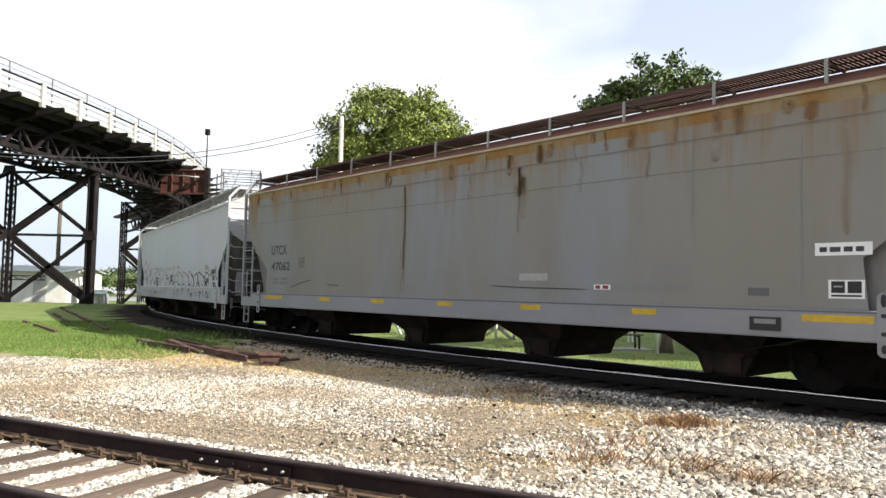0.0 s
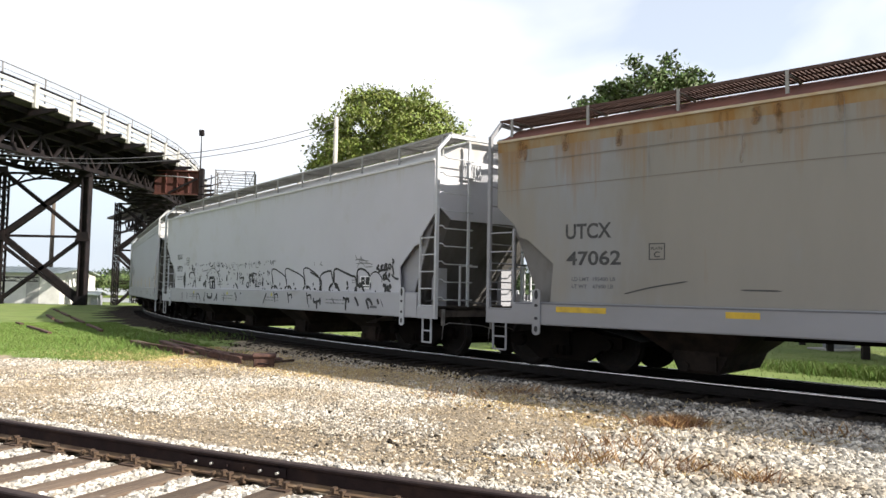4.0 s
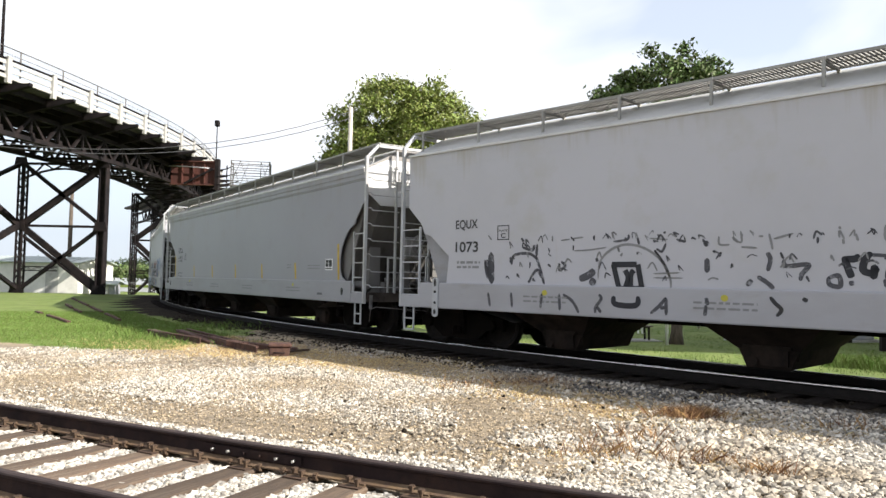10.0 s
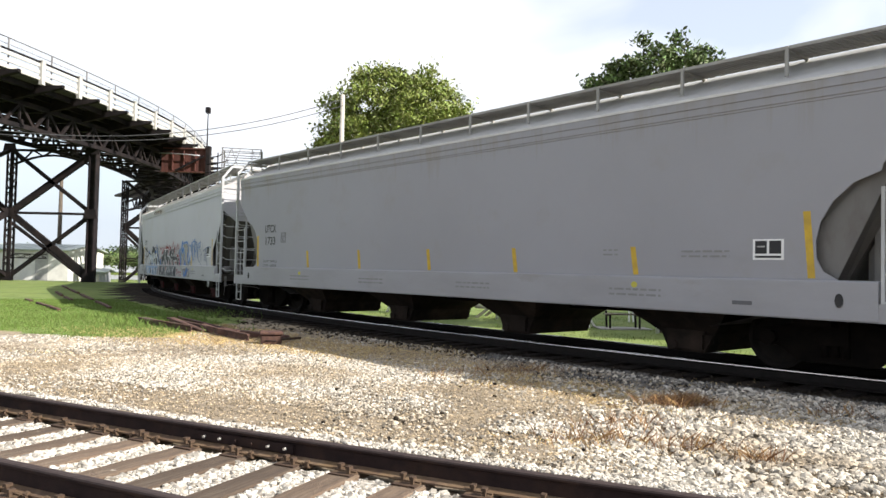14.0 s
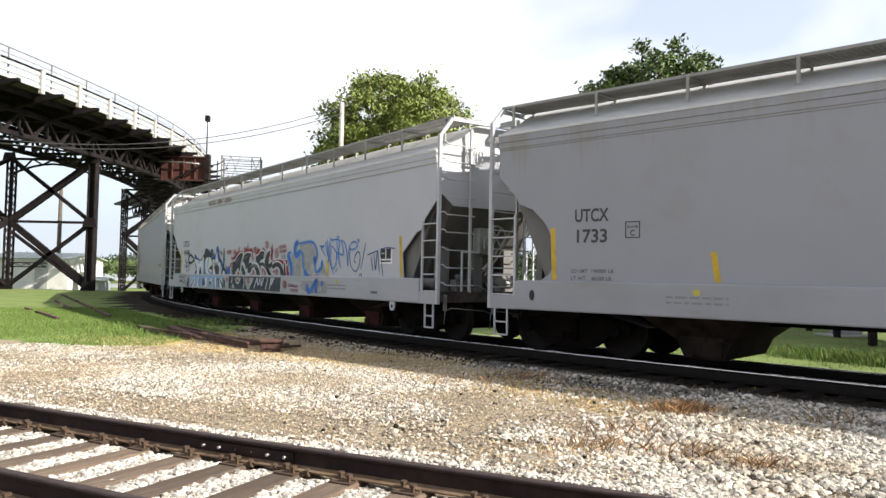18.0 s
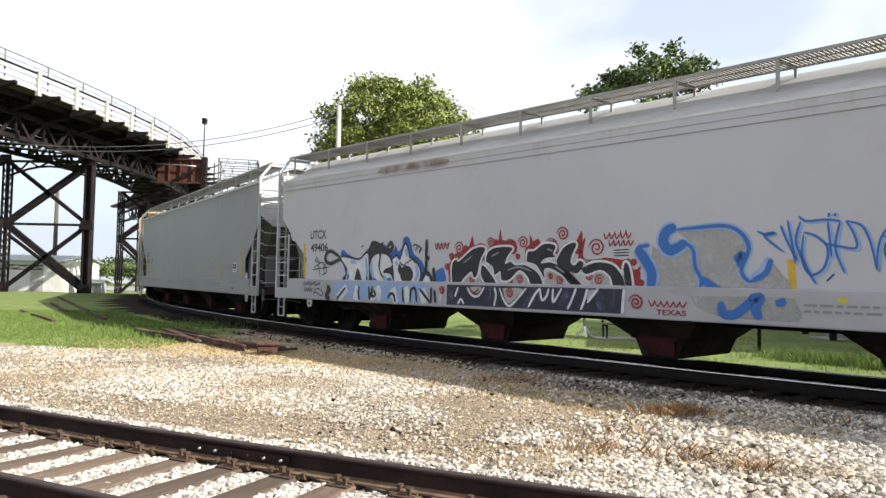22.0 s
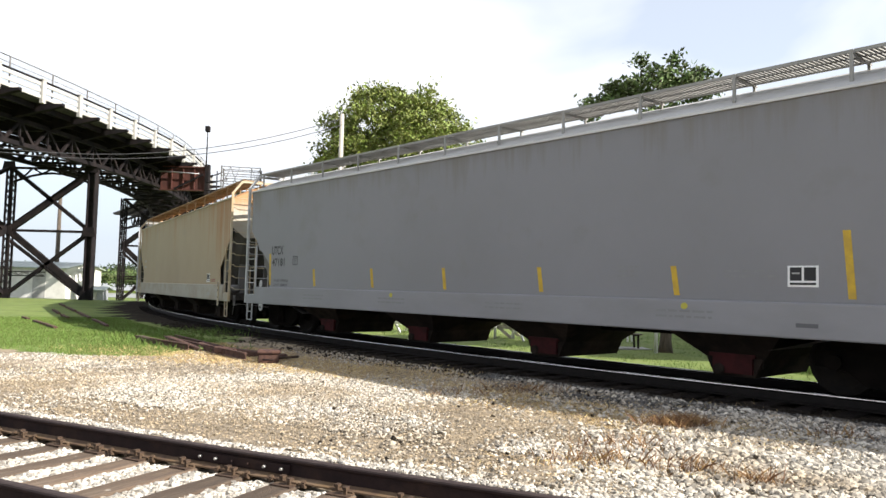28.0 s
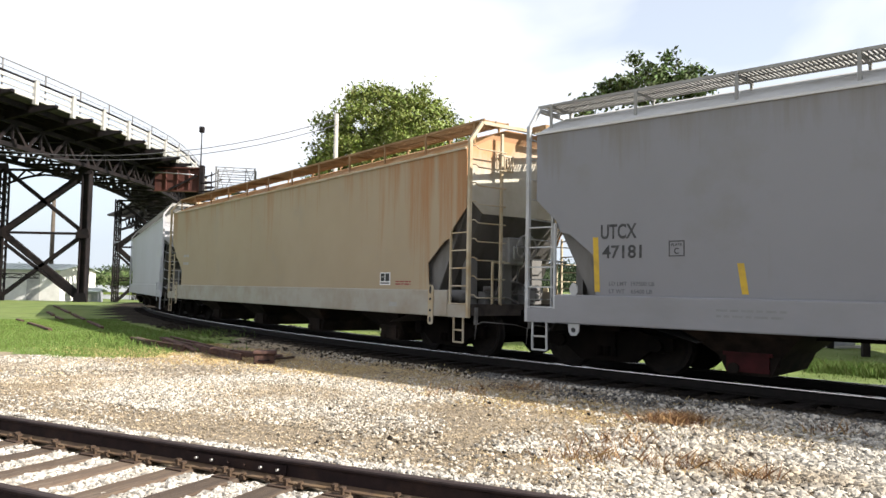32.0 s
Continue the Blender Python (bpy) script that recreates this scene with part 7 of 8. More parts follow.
strokes(D, "spray_black", [[(3.22, 2.36), (3.22, 2.09), (3.22, 1.76), (3.25, 1.60)], [(3.23, 1.63), (3.35, 1.49), (3.37, 1.34)], [(3.22, 1.63), (3.08, 1.52), (3.00, 1.35)], [(2.98, 1.72), (2.96, 1.54), (2.91, 1.35)], [(3.23, 1.96), (3.12, 1.91)]], 0.09, lift=0.012)
for pts in ([(3.23, 1.53), (3.12, 1.49), (3.05, 1.35), (3.32, 1.35)],):
    fill(D, "spray_white", pts, 0.011)
strokes(D, "spray_black", [[(6.46, 1.94), (6.66, 1.89), (6.89, 1.82), (7.12, 1.87), (7.15, 2.03), (6.97, 2.15), (6.67, 2.06), (6.46, 1.94)], [(5.19, 2.37), (5.15, 2.25)], [(5.58, 2.27), (5.56, 2.24)], [(4.78, 2.33), (4.77, 2.29)], [(4.61, 2.19), (4.48, 2.31), (4.41, 2.21), (4.48, 2.12), (4.61, 2.17)], [(4.76, 2.10), (4.67, 2.17)]], 0.1, lift=0.012)
strokes(D, "spray_black", [[(3.68, 2.22), (3.57, 2.24), (3.37, 2.14)], [(3.59, 2.10), (3.54, 2.19)], [(3.48, 2.03), (3.40, 2.16)], [(3.87, 1.81), (3.70, 1.90), (3.56, 1.80)], [(4.14, 1.85), (3.99, 1.76), (3.87, 1.85)]], 0.035, lift=0.012)
strokes(D, "blue", [[(2.82, 1.67), (2.76, 1.54), (2.71, 1.37)], [(6.42, 1.38), (6.23, 1.30)]], 0.3, lift=0.002)
# dark letters edged in white on red
for pts in ([(2.48, 1.33), (2.51, 1.76), (2.36, 1.99), (2.14, 2.07), (2.02, 2.20), (1.90, 2.17), (1.81, 2.40), (1.74, 2.19), (1.58, 2.23), (1.39, 2.16), (1.48, 2.00), (1.83, 1.96), (2.19, 1.76), (2.30, 1.33)],
            [(1.53, 1.84), (1.44, 2.06), (1.24, 2.18), (1.15, 2.31), (1.08, 2.27), (1.03, 2.51), (0.96, 2.27), (0.76, 2.30), (0.60, 2.20), (0.62, 1.99), (0.93, 1.99), (1.26, 1.90)],
            [(0.39, 1.83), (0.37, 2.10), (0.27, 2.17), (0.26, 2.38), (0.18, 2.23), (0.06, 2.28), (-0.04, 2.18), (-0.23, 2.29), (-0.41, 2.19), (-0.41, 1.97), (-0.08, 2.03), (0.15, 1.96)],
            [(-0.41, 1.85), (-0.47, 2.08), (-0.64, 2.20), (-0.77, 2.16), (-0.85, 2.25), (-0.95, 2.40), (-0.96, 2.19), (-0.92, 1.96), (-0.71, 1.99)],):
    fill(D, "red_mist", pts, 0.0025)
for pts in ([(-0.86, 1.84), (-0.91, 2.07), (-1.03, 2.27), (-0.98, 1.94), (-1.11, 1.86), (-1.46, 1.89), (-1.81, 1.85), (-1.94, 1.87), (-2.03, 1.65), (-2.16, 1.75), (-2.12, 1.55), (-2.23, 1.46), (-2.05, 1.34), (-1.35, 1.55)],):
    fill(D, "red_mist", pts, 0.0025)
for pts in ([(2.08, 1.34), (1.94, 1.49), (1.70, 1.45), (1.59, 1.66), (1.48, 1.55), (1.45, 1.35)],
            [(0.97, 1.36), (0.61, 1.56), (0.41, 1.58), (0.25, 1.38)],
            [(-0.13, 1.61), (-0.36, 1.61), (-0.52, 1.39), (-0.15, 1.39)],):
    fill(D, "spray_grey", pts, 0.0035)
for pts in ([(2.38, 1.33), (2.40, 1.76), (2.27, 1.89), (2.19, 1.84), (1.77, 2.11), (1.43, 2.12), (1.57, 1.86), (1.65, 1.55), (1.75, 1.51), (1.82, 1.63), (2.06, 1.46), (2.13, 1.34)],
            [(1.52, 1.76), (1.39, 1.70), (1.10, 1.36), (1.36, 1.35), (1.54, 1.55)],
            [(1.41, 1.84), (1.35, 2.04), (1.08, 2.13), (0.70, 2.11), (0.82, 1.95), (0.89, 1.78), (0.74, 1.83), (0.63, 1.76), (0.39, 1.76), (0.19, 1.69), (0.02, 1.57), (-0.06, 1.38), (0.21, 1.38), (0.29, 1.52), (0.49, 1.66), (0.65, 1.56), (0.78, 1.46), (0.97, 1.46), (1.01, 1.64), (1.16, 1.56), (1.21, 1.72)],
            [(0.33, 1.83), (0.30, 2.02), (0.14, 2.04), (-0.09, 2.17), (-0.36, 2.13), (-0.30, 1.97), (-0.37, 1.92), (-0.12, 1.89), (-0.02, 1.79), (-0.26, 1.81), (-0.58, 1.68), (-0.80, 1.53), (-0.91, 1.40), (-0.72, 1.40), (-0.54, 1.56), (-0.27, 1.69), (-0.10, 1.68), (-0.11, 1.51), (-0.00, 1.66), (0.11, 1.77)],):
    fill(D, "navy", pts, 0.008, "spray_white", 0.085)
for pts in ([(-0.39, 1.84), (-0.54, 2.08), (-0.76, 2.18), (-0.83, 2.13), (-0.76, 1.99), (-0.71, 1.82), (-0.80, 1.75), (-0.91, 1.84), (-1.00, 1.77), (-0.86, 1.60), (-0.69, 1.63), (-1.04, 1.32), (-0.84, 1.31), (-0.48, 1.67)],
            [(-0.94, 1.69), (-1.23, 1.80), (-1.58, 1.77), (-1.79, 1.57), (-1.86, 1.32), (-1.65, 1.32), (-1.56, 1.55), (-1.35, 1.67), (-1.06, 1.59)],
            [(-1.82, 1.69), (-1.86, 1.80), (-1.94, 1.71), (-2.00, 1.33), (-1.89, 1.32)],):
    fill(D, "navy", pts, 0.008, "spray_white", 0.085)
for pts in ([(-1.11, 1.50), (-1.33, 1.63), (-1.51, 1.53), (-1.59, 1.33), (-1.23, 1.32)],):
    fill(D, "spray_grey", pts, 0.0035)
strokes(D, "dull_grey", [[(2.07, 1.80), (1.80, 1.96)], [(1.26, 1.94), (1.04, 2.03)], [(0.82, 1.66), (0.51, 1.72), (0.21, 1.64)], [(-0.17, 2.07), (-0.30, 2.03)], [(-0.36, 1.74), (-0.59, 1.61)]], 0.035, lift=0.0105)
# blue outline letter on a grey ground
fill(D, "beige_mist", [(-2.37, 2.08), (-2.42, 1.33), (-3.2, 1.33), (-4.55, 1.34), (-4.45, 1.63), (-4.32, 1.77), (-4.21, 1.62), (-4.0, 1.5), (-3.91, 1.7), (-3.99, 2.03), (-3.86, 2.25), (-3.61, 2.36), (-3.12, 2.35), (-2.82, 2.31), (-2.99, 2.13), (-2.61, 1.99)], 0.002)
thick = [[(-2.07, 2.06), (-2.24, 1.84), (-2.36, 1.61), (-2.34, 1.32)], [(-2.8, 2.39), (-2.63, 2.32), (-2.57, 2.14), (-2.71, 2.0), (-2.98, 2.14)]]
strokes(D, "pale_blue", thick, 0.27, lift=0.003)
strokes(D, "blue", thick, 0.18, lift=0.006)
strokes(D, "blue", [[(-3.21, 1.54), (-3.41, 1.42), (-3.56, 1.32)], [(-3.77, 1.81), (-3.88, 1.91), (-3.84, 1.71)]], 0.13, lift=0.006)
strokes(D, "pale_blue", [[(-4.01, 1.52), (-4.2, 1.66), (-4.3, 1.86)]], 0.16, lift=0.003)
strokes(D, "blue", [[(-4.04, 1.51), (-4.23, 1.63), (-4.31, 1.84)]], 0.09, lift=0.006)
outline = [[(-2.8, 2.34), (-3.12, 2.36), (-3.61, 2.37), (-3.86, 2.25), (-3.98, 2.03), (-3.92, 1.82), (-3.87, 1.65), (-4.0, 1.5), (-4.22, 1.6)], [(-2.86, 2.16), (-3.08, 2.02), (-3.13, 1.72), (-3.23, 1.52), (-3.2, 1.32)], [(-2.07, 2.06), (-2.33, 2.1)]]
strokes(D, "pale_blue", outline, 0.12, lift=0.004)
strokes(D, "blue", outline, 0.06, lift=0.007)
fill(D, "beige_mist", [(-3.09, 1.25), (-3.22, 1.07), (-3.6, 0.94), (-4.18, 0.92), (-4.74, 0.93), (-4.7, 1.19), (-4.51, 1.27)], 0.002, plane=SILL)
strokes(D, "blue", [[(-3.6, 1.18), (-3.63, 1.0), (-3.79, 0.98), (-3.96, 1.1), (-4.07, 1.22)], [(-4.02, 1.23), (-4.19, 1.25), (-4.12, 1.09), (-4.19, 0.93)], [(-4.46, 1.25), (-4.51, 1.14)]], 0.15, SILL, 0.005)
# lower parts on the sill
strokes(D, "spray_white", [[(6.06, 1.20), (6.41, 0.92)], [(5.60, 1.24), (5.66, 0.89)], [(4.88, 1.23), (4.68, 0.95)], [(4.28, 1.20), (4.09, 0.89)], [(3.84, 1.23), (3.66, 0.92)], [(3.25, 1.22), (3.13, 0.92)], [(5.07, 1.15), (4.96, 0.91)]], 0.24, SILL, lift=0.004, taper=False)
strokes(D, "pale_blue", [[(5.49, 1.24), (5.43, 0.92)], [(4.59, 1.24), (4.58, 0.88)], [(4.04, 1.18), (3.95, 0.88)], [(3.55, 1.24), (3.52, 0.90)]], 0.2, SILL, lift=0.005, taper=False)
strokes(D, "spray_black", [[(6.10, 1.20), (6.49, 0.88)], [(5.54, 1.24), (5.57, 1.09), (5.53, 0.89)], [(5.15, 1.25), (5.13, 0.91)], [(5.00, 1.25), (5.13, 0.91)], [(4.97, 1.18), (4.90, 1.04), (5.03, 1.01), (5.00, 1.15)], [(4.43, 0.96), (4.34, 1.08), (4.22, 1.06), (4.15, 0.89)], [(3.90, 1.25), (3.87, 0.89)], [(3.63, 0.90), (3.61, 1.17), (3.47, 1.22), (3.41, 0.91)], [(3.34, 1.24), (2.94, 0.90)], [(2.94, 1.28), (2.94, 0.90)], [(2.84, 1.21), (2.79, 0.91)]], 0.07, SILL, lift=0.008)
strokes(D, "spray_black", [[(6.91, 1.21), (6.83, 1.11), (6.94, 0.97), (6.79, 0.87)]], 0.16, SILL, lift=0.006)
strokes(D, "spray_white", [[(2.1, 1.29), (2.2, 1.07)], [(2.11, 0.92), (2.02, 1.03), (1.92, 0.93)], [(1.84, 1.29), (1.7, 1.13), (1.51, 1.12), (1.35, 1.31)], [(1.08, 1.31), (1.03, 1.14), (1.08, 0.92)], [(0.94, 1.30), (0.82, 1.05), (0.67, 0.94), (0.47, 1.09), (0.25, 1.31)], [(-0.08, 1.31), (0.05, 1.17), (0.2, 0.93)],
                          [(-0.08, 1.31), (-0.13, 1.09), (-0.24, 1.16), (-0.29, 1.31)], [(-0.39, 1.32), (-0.4, 1.06), (-0.59, 1.32)], [(-0.91, 1.33), (-0.82, 1.12), (-0.72, 0.93)], [(-1.15, 1.33), (-1.09, 1.11), (-1.01, 0.93)], [(-1.15, 1.07), (-1.29, 1.23), (-1.38, 1.33)], [(2.59, 1.26), (2.66, 0.95)]], 0.05, SILL, lift=0.006)
strokes(D, "spray_white", [[(-1.90, 1.33), (-1.88, 1.12), (-1.87, 0.905)]], 0.055, SILL, lift=0.006, taper=False)
fill(D, "spray_grey", [(0.86, 1.29), (0.78, 1.06), (0.67, 0.99), (0.50, 1.12), (0.34, 1.29)], 0.005, plane=SILL)
fill(D, "spray_grey", [(1.76, 1.30), (1.68, 1.19), (1.53, 1.18), (1.43, 1.30)], 0.005, plane=SILL)
fill(D, "spray_grey", [(-1.17, 1.30), (-1.14, 1.12), (-1.24, 1.20), (-1.33, 1.30)], 0.005, plane=SILL)
# soft grey-blue highlights painted over the dark sill
strokes(D, "steel_mist", [[(0.0, 1.27), (0.12, 1.1), (0.3, 0.95)], [(1.2, 1.27), (1.22, 1.1), (1.3, 0.95)], [(-0.72, 1.27), (-0.62, 1.1), (-0.58, 0.95)], [(-1.45, 1.27), (-1.42, 1.1), (-1.46, 0.95)], [(-1.7, 1.27), (-1.72, 1.1), (-1.7, 0.95)], [(2.35, 1.25), (2.3, 1.1), (2.35, 0.95)]], 0.16, SILL, lift=0.0045)
strokes(D, "red", [[(1.78, 1.26), (1.64, 1.18), (1.50, 1.27)], spiral(0.67, 1.19, 0.1)], 0.035, SILL, lift=0.007)
strokes(D, "spray_black", [[(7.55, 2.02), (7.65, 1.9), (7.45, 1.86), (7.6, 1.98)], [(7.7, 1.7), (7.3, 1.85), (7.1, 1.6), (7.35, 1.5)], [(7.5, 1.85), (7.4, 1.45)], [(7.8, 1.65), (7.0, 1.72)], [(7.25, 1.85), (7.2, 1.5)]], 0.03)
patch(D, "pale_blue", 6.6, 0.92, 3.05, 1.34, SILL, "spray_paint")
strokes(D, "red", [spiral(2.19, 2.13, 0.15), spiral(2.42, 1.95, 0.08), spiral(1.28, 2.23, 0.11), spiral(0.43, 2.21, 0.13), spiral(0.56, 1.93, 0.06), spiral(-0.52, 2.35, 0.14), spiral(-1.27, 2.07, 0.17), spiral(1.8, 1.44, 0.08), spiral(0.5, 1.47, 0.09), spiral(0.74, 1.44, 0.07), spiral(-0.46, 1.46, 0.09),
                   spiral(-0.25, 1.54, 0.06), spiral(-1.11, 1.55, 0.09), spiral(-1.33, 1.49, 0.1, 2, -1), spiral(-2.06, 1.58, 0.1), spiral(-2.02, 1.80, 0.06), spiral(2.55, 1.72, 0.08)], 0.032, lift=0.005)
strokes(D, "red", [[(2.95 - 0.11 * k, 2.28), (2.9 - 0.11 * k, 2.12), (2.84 - 0.11 * k, 2.26), (2.9 - 0.11 * k, 2.2)] for k in range(4)] + [[(-1.42 - 0.11 * k, 2.34 + 0.012 * k), (-1.46 - 0.11 * k, 2.23), (-1.53 - 0.11 * k, 2.33)] for k in range(5)]
        + [[(-1.52 - 0.1 * k, 2.21), (-1.55 - 0.1 * k, 2.1), (-1.62 - 0.1 * k, 2.2)] for k in range(5)], 0.025, lift=0.004)
strokes(D, "navy", [[(-1.6, 2.02 - 0.05 * k), (-1.95, 2.03 - 0.05 * k)] for k in range(3)], 0.02)
M["sill_navy"] = material("dark_blue_spray", (0.012, 0.015, 0.032), 0.5, second=(0.02, 0.024, 0.045), scale=3)
patch(D, "sill_navy", 2.45, 0.90, -1.88, 1.335, SILL, "spray_paint")
strokes(D, "red", [spiral(-2.13, 1.11, 0.14), spiral(2.6, 1.2, 0.09)], 0.035, SILL, 0.008)
strokes(D, "red", [[(-2.36 - 0.11 * k, 1.16), (-2.42 - 0.11 * k, 1.06), (-2.48 - 0.11 * k, 1.15)] for k in range(6)], 0.025, SILL, 0.004)
first = [[(-4.1, 2.27), (-4.25, 2.21), (-4.36, 2.24), (-4.21, 2.19), (-4.49, 1.94)], [(-4.44, 2.35), (-4.54, 2.09), (-4.68, 1.81)], [(-4.54, 2.42), (-4.6, 2.09), (-4.65, 1.77)], [(-4.69, 2.47), (-4.8, 2.39), (-5.04, 2.4), (-5.25, 2.37)], [(-4.72, 2.39), (-4.66, 2.09), (-4.8, 1.72), (-4.93, 1.47)], [(-4.75, 2.23), (-4.92, 2.17), (-5.08, 1.99), (-5.03, 1.71), (-4.85, 1.61), (-4.74, 1.84), (-4.76, 2.2)]]
second = [[(-5.08, 2.38), (-5.11, 2.1), (-5.13, 1.86)], [(-5.24, 2.37), (-5.18, 1.99), (-5.3, 1.63)], [(-5.03, 2.06), (-5.24, 2.01), (-5.44, 1.99), (-5.41, 2.19), (-5.31, 2.37)], [(-5.31, 2.37), (-5.51, 2.29), (-5.62, 2.03), (-5.69, 1.67)], [(-5.09, 2.43), (-5.1, 2.5)], [(-5.16, 2.44), (-5.19, 2.49)], [(-5.69, 1.67), (-5.71, 2.02), (-5.82, 2.25), (-6.02, 2.31), (-6.15, 2.23), (-6.08, 2.14), (-5.9, 2.11), (-5.75, 2.15)]]
third = [[(-5.83, 2.13), (-5.78, 1.93), (-5.9, 1.64), (-6.12, 1.54), (-6.28, 1.72), (-6.3, 1.96), (-6.19, 2.04), (-6.05, 1.92), (-6.03, 1.79), (-6.12, 1.76)], [(-6.57, 2.28), (-6.45, 1.89), (-6.35, 1.58)], [(-6.3, 1.4), (-6.32, 1.47), (-6.39, 1.46), (-6.4, 1.36)], [(-6.16, 2.38), (-6.21, 2.27)], [(-6.23, 2.39), (-6.26, 2.27)], [(-5.06, 1.51), (-5.17, 1.63)]]
fourth = [[(-6.64, 1.95), (-6.89, 2.0), (-7.15, 2.06)], [(-6.82, 1.95), (-6.94, 1.53)], [(-6.97, 2.0), (-7.05, 1.58), (-7.13, 2.04), (-7.24, 1.47)], [(-7.25, 2.1), (-7.32, 1.74), (-7.41, 1.4)], [(-7.25, 2.09), (-7.57, 2.11), (-7.9, 2.09)]]
for k, tags in enumerate((first, second, third, fourth)):
    strokes(D, "blue" if k < 2 else "dark_blue", tags, (0.036, 0.032, 0.028, 0.03)[k], lift=0.003)
    if k < 2:
        strokes(D, "pale_blue", [[(x - 0.03, z - 0.02) for x, z in t] for t in tags], 0.05, lift=0.0015)
patch(D, "yellow", -4.56, 1.38, -4.67, 1.83, lean=0.03)
strokes(D, "spray_black", [[(8.0 - 0.09 * k, 1.32 - 0.01 * (k % 2)), (8.02 - 0.09 * k, 1.24), (7.96 - 0.09 * k, 1.22 + 0.06 * (k % 3))] for k in range(9)] + [[(8.0 - 0.1 * k, 1.17), (7.95 - 0.1 * k, 1.06), (7.9 - 0.1 * k, 1.15)] for k in range(4)]
        + [[(7.55, 1.02), (7.4, 1.14), (7.2, 1.1), (7.1, 1.0), (7.25, 0.96), (7.4, 1.04), (7.55, 1.0)], [(6.95, 1.3), (6.9, 1.12)]], 0.03, SILL)
lettering(D, "TEXAS", -2.50, -3.03, 0.92, 1.01, "red", SILL + 0.004)
sill_notes(D, 41, (-5.3,))

# pale grey car with stripes
E = cars[4]
OFF[0] = 0.0
lettering(E, "UTCX", 8.10, 7.44, 2.34, 2.60)
lettering(E, "47181", 8.07, 7.35, 2.00, 2.23)
plate_c(E, 6.89, 6.63, 2.02, 2.28)
weight_lines(E, 7.94, 7.13, "LD LMT  197500 LB", "LT WT    65400 LB", 1.53)
wide_stripes(E, (5.70, 3.06, 0.42, -2.30, -5.12), (8.16, -7.70))
placard(E, -6.85, -7.27, 1.58, 1.89)
bars(E, -4.0, -4.4, (1.72, 1.80, 1.88), 0.03, 22, SIDE)
bars(E, -5.9, -6.7, (1.72, 1.80), 0.03, 28, SIDE)
sill_notes(E, 52)

# rusting cream car
F = cars[5]
OFF[0] = 0.08
placard(F, -6.34, -6.78, 1.49, 1.79)
bars(F, 7.9, 7.3, (2.2, 2.5), 0.1, 61, SIDE, "spray_grey")
bars(F, -7.0, -7.6, (1.50, 1.56), 0.03, 62, SIDE, "red")
patch(F, "spray_grey", -6.9, 1.0, -7.2, 1.1, SILL, "tack_board")


def settle(car, tail=0.0):
    """Scales a car's parts to fit the camera's view; its trucks are built in metres. tail: stretch of its trailing end,
    also fitted to the view.
    """
    m = Matrix.Diagonal((SX, 1, SZ, 1))
    todo = [c for c in car.children if not c.name.startswith("truck")]
    while todo:
        ob = todo.pop()
        if tail and not ob.name.startswith(("stripe", "letter", "small_print", "plate_frame")):
            for v in ob.data.vertices:
                if v.co.x > 8.05:
                    v.co.x += tail
        ob.data.transform(m)
        todo += list(ob.children)


for c, st in zip(cars, STYLES):
    settle(c, st.get("tail", 0.0))


# ---- loose stones, grass and weeds ----
def scatter(n, az0, az1, r0, r1, rnd):
    a = np.radians(rnd.uniform(az0, az1, n))
    r = np.sqrt(rnd.uniform(r0 * r0, r1 * r1, n))
    return np.stack([np.sin(a) * r, np.cos(a) * r], 1)


NEAR_XY = np.array([NEAR.at(u * 0.5)[0][:] for u in range(-70, 100)])
TRAIN_XY = np.array([TRAIN.at(u * 0.5)[0][:] for u in range(-60, 160)])


def to_line(p, line):
    out = np.empty(len(p))
    for i in range(0, len(p), 4000):
        out[i:i + 4000] = np.sqrt(((p[i:i + 4000, None] - line[None]) ** 2).sum(2).min(1))
    return out


def patches(p, scale, seed):
    return np.array([noise.noise((x * scale, y * scale, seed)) for x, y in p])


PHI = (1 + 5 ** 0.5) / 2
ICO = np.array([(-1, PHI, 0), (1, PHI, 0), (-1, -PHI, 0), (1, -PHI, 0), (0, -1, PHI), (0, 1, PHI), (0, -1, -PHI), (0, 1, -PHI), (PHI, 0, -1), (PHI, 0, 1), (-PHI, 0, -1), (-PHI, 0, 1)]) / 1.9
ICO_F = np.array([(0, 11, 5), (0, 5, 1), (0, 1, 7), (0, 7, 10), (0, 10, 11), (1, 5, 9), (5, 11, 4), (11, 10, 2), (10, 7, 6), (7, 1, 8),
                  (3, 9, 4), (3, 4, 2), (3, 2, 6), (3, 6, 8), (3, 8, 9), (4, 9, 5), (2, 4, 11), (6, 2, 10), (8, 6, 7), (9, 8, 1)])
OCTA = np.array([(1, 0, 0), (0, 1, 0), (-1, 0, 0), (0, -1, 0), (0, 0, 1), (0, 0, -1)], float)
OCTA_F = np.array([(0, 1, 4), (1, 2, 4), (2, 3, 4), (3, 0, 4), (1, 0, 5), (2, 1, 5), (3, 2, 5), (0, 3, 5)])


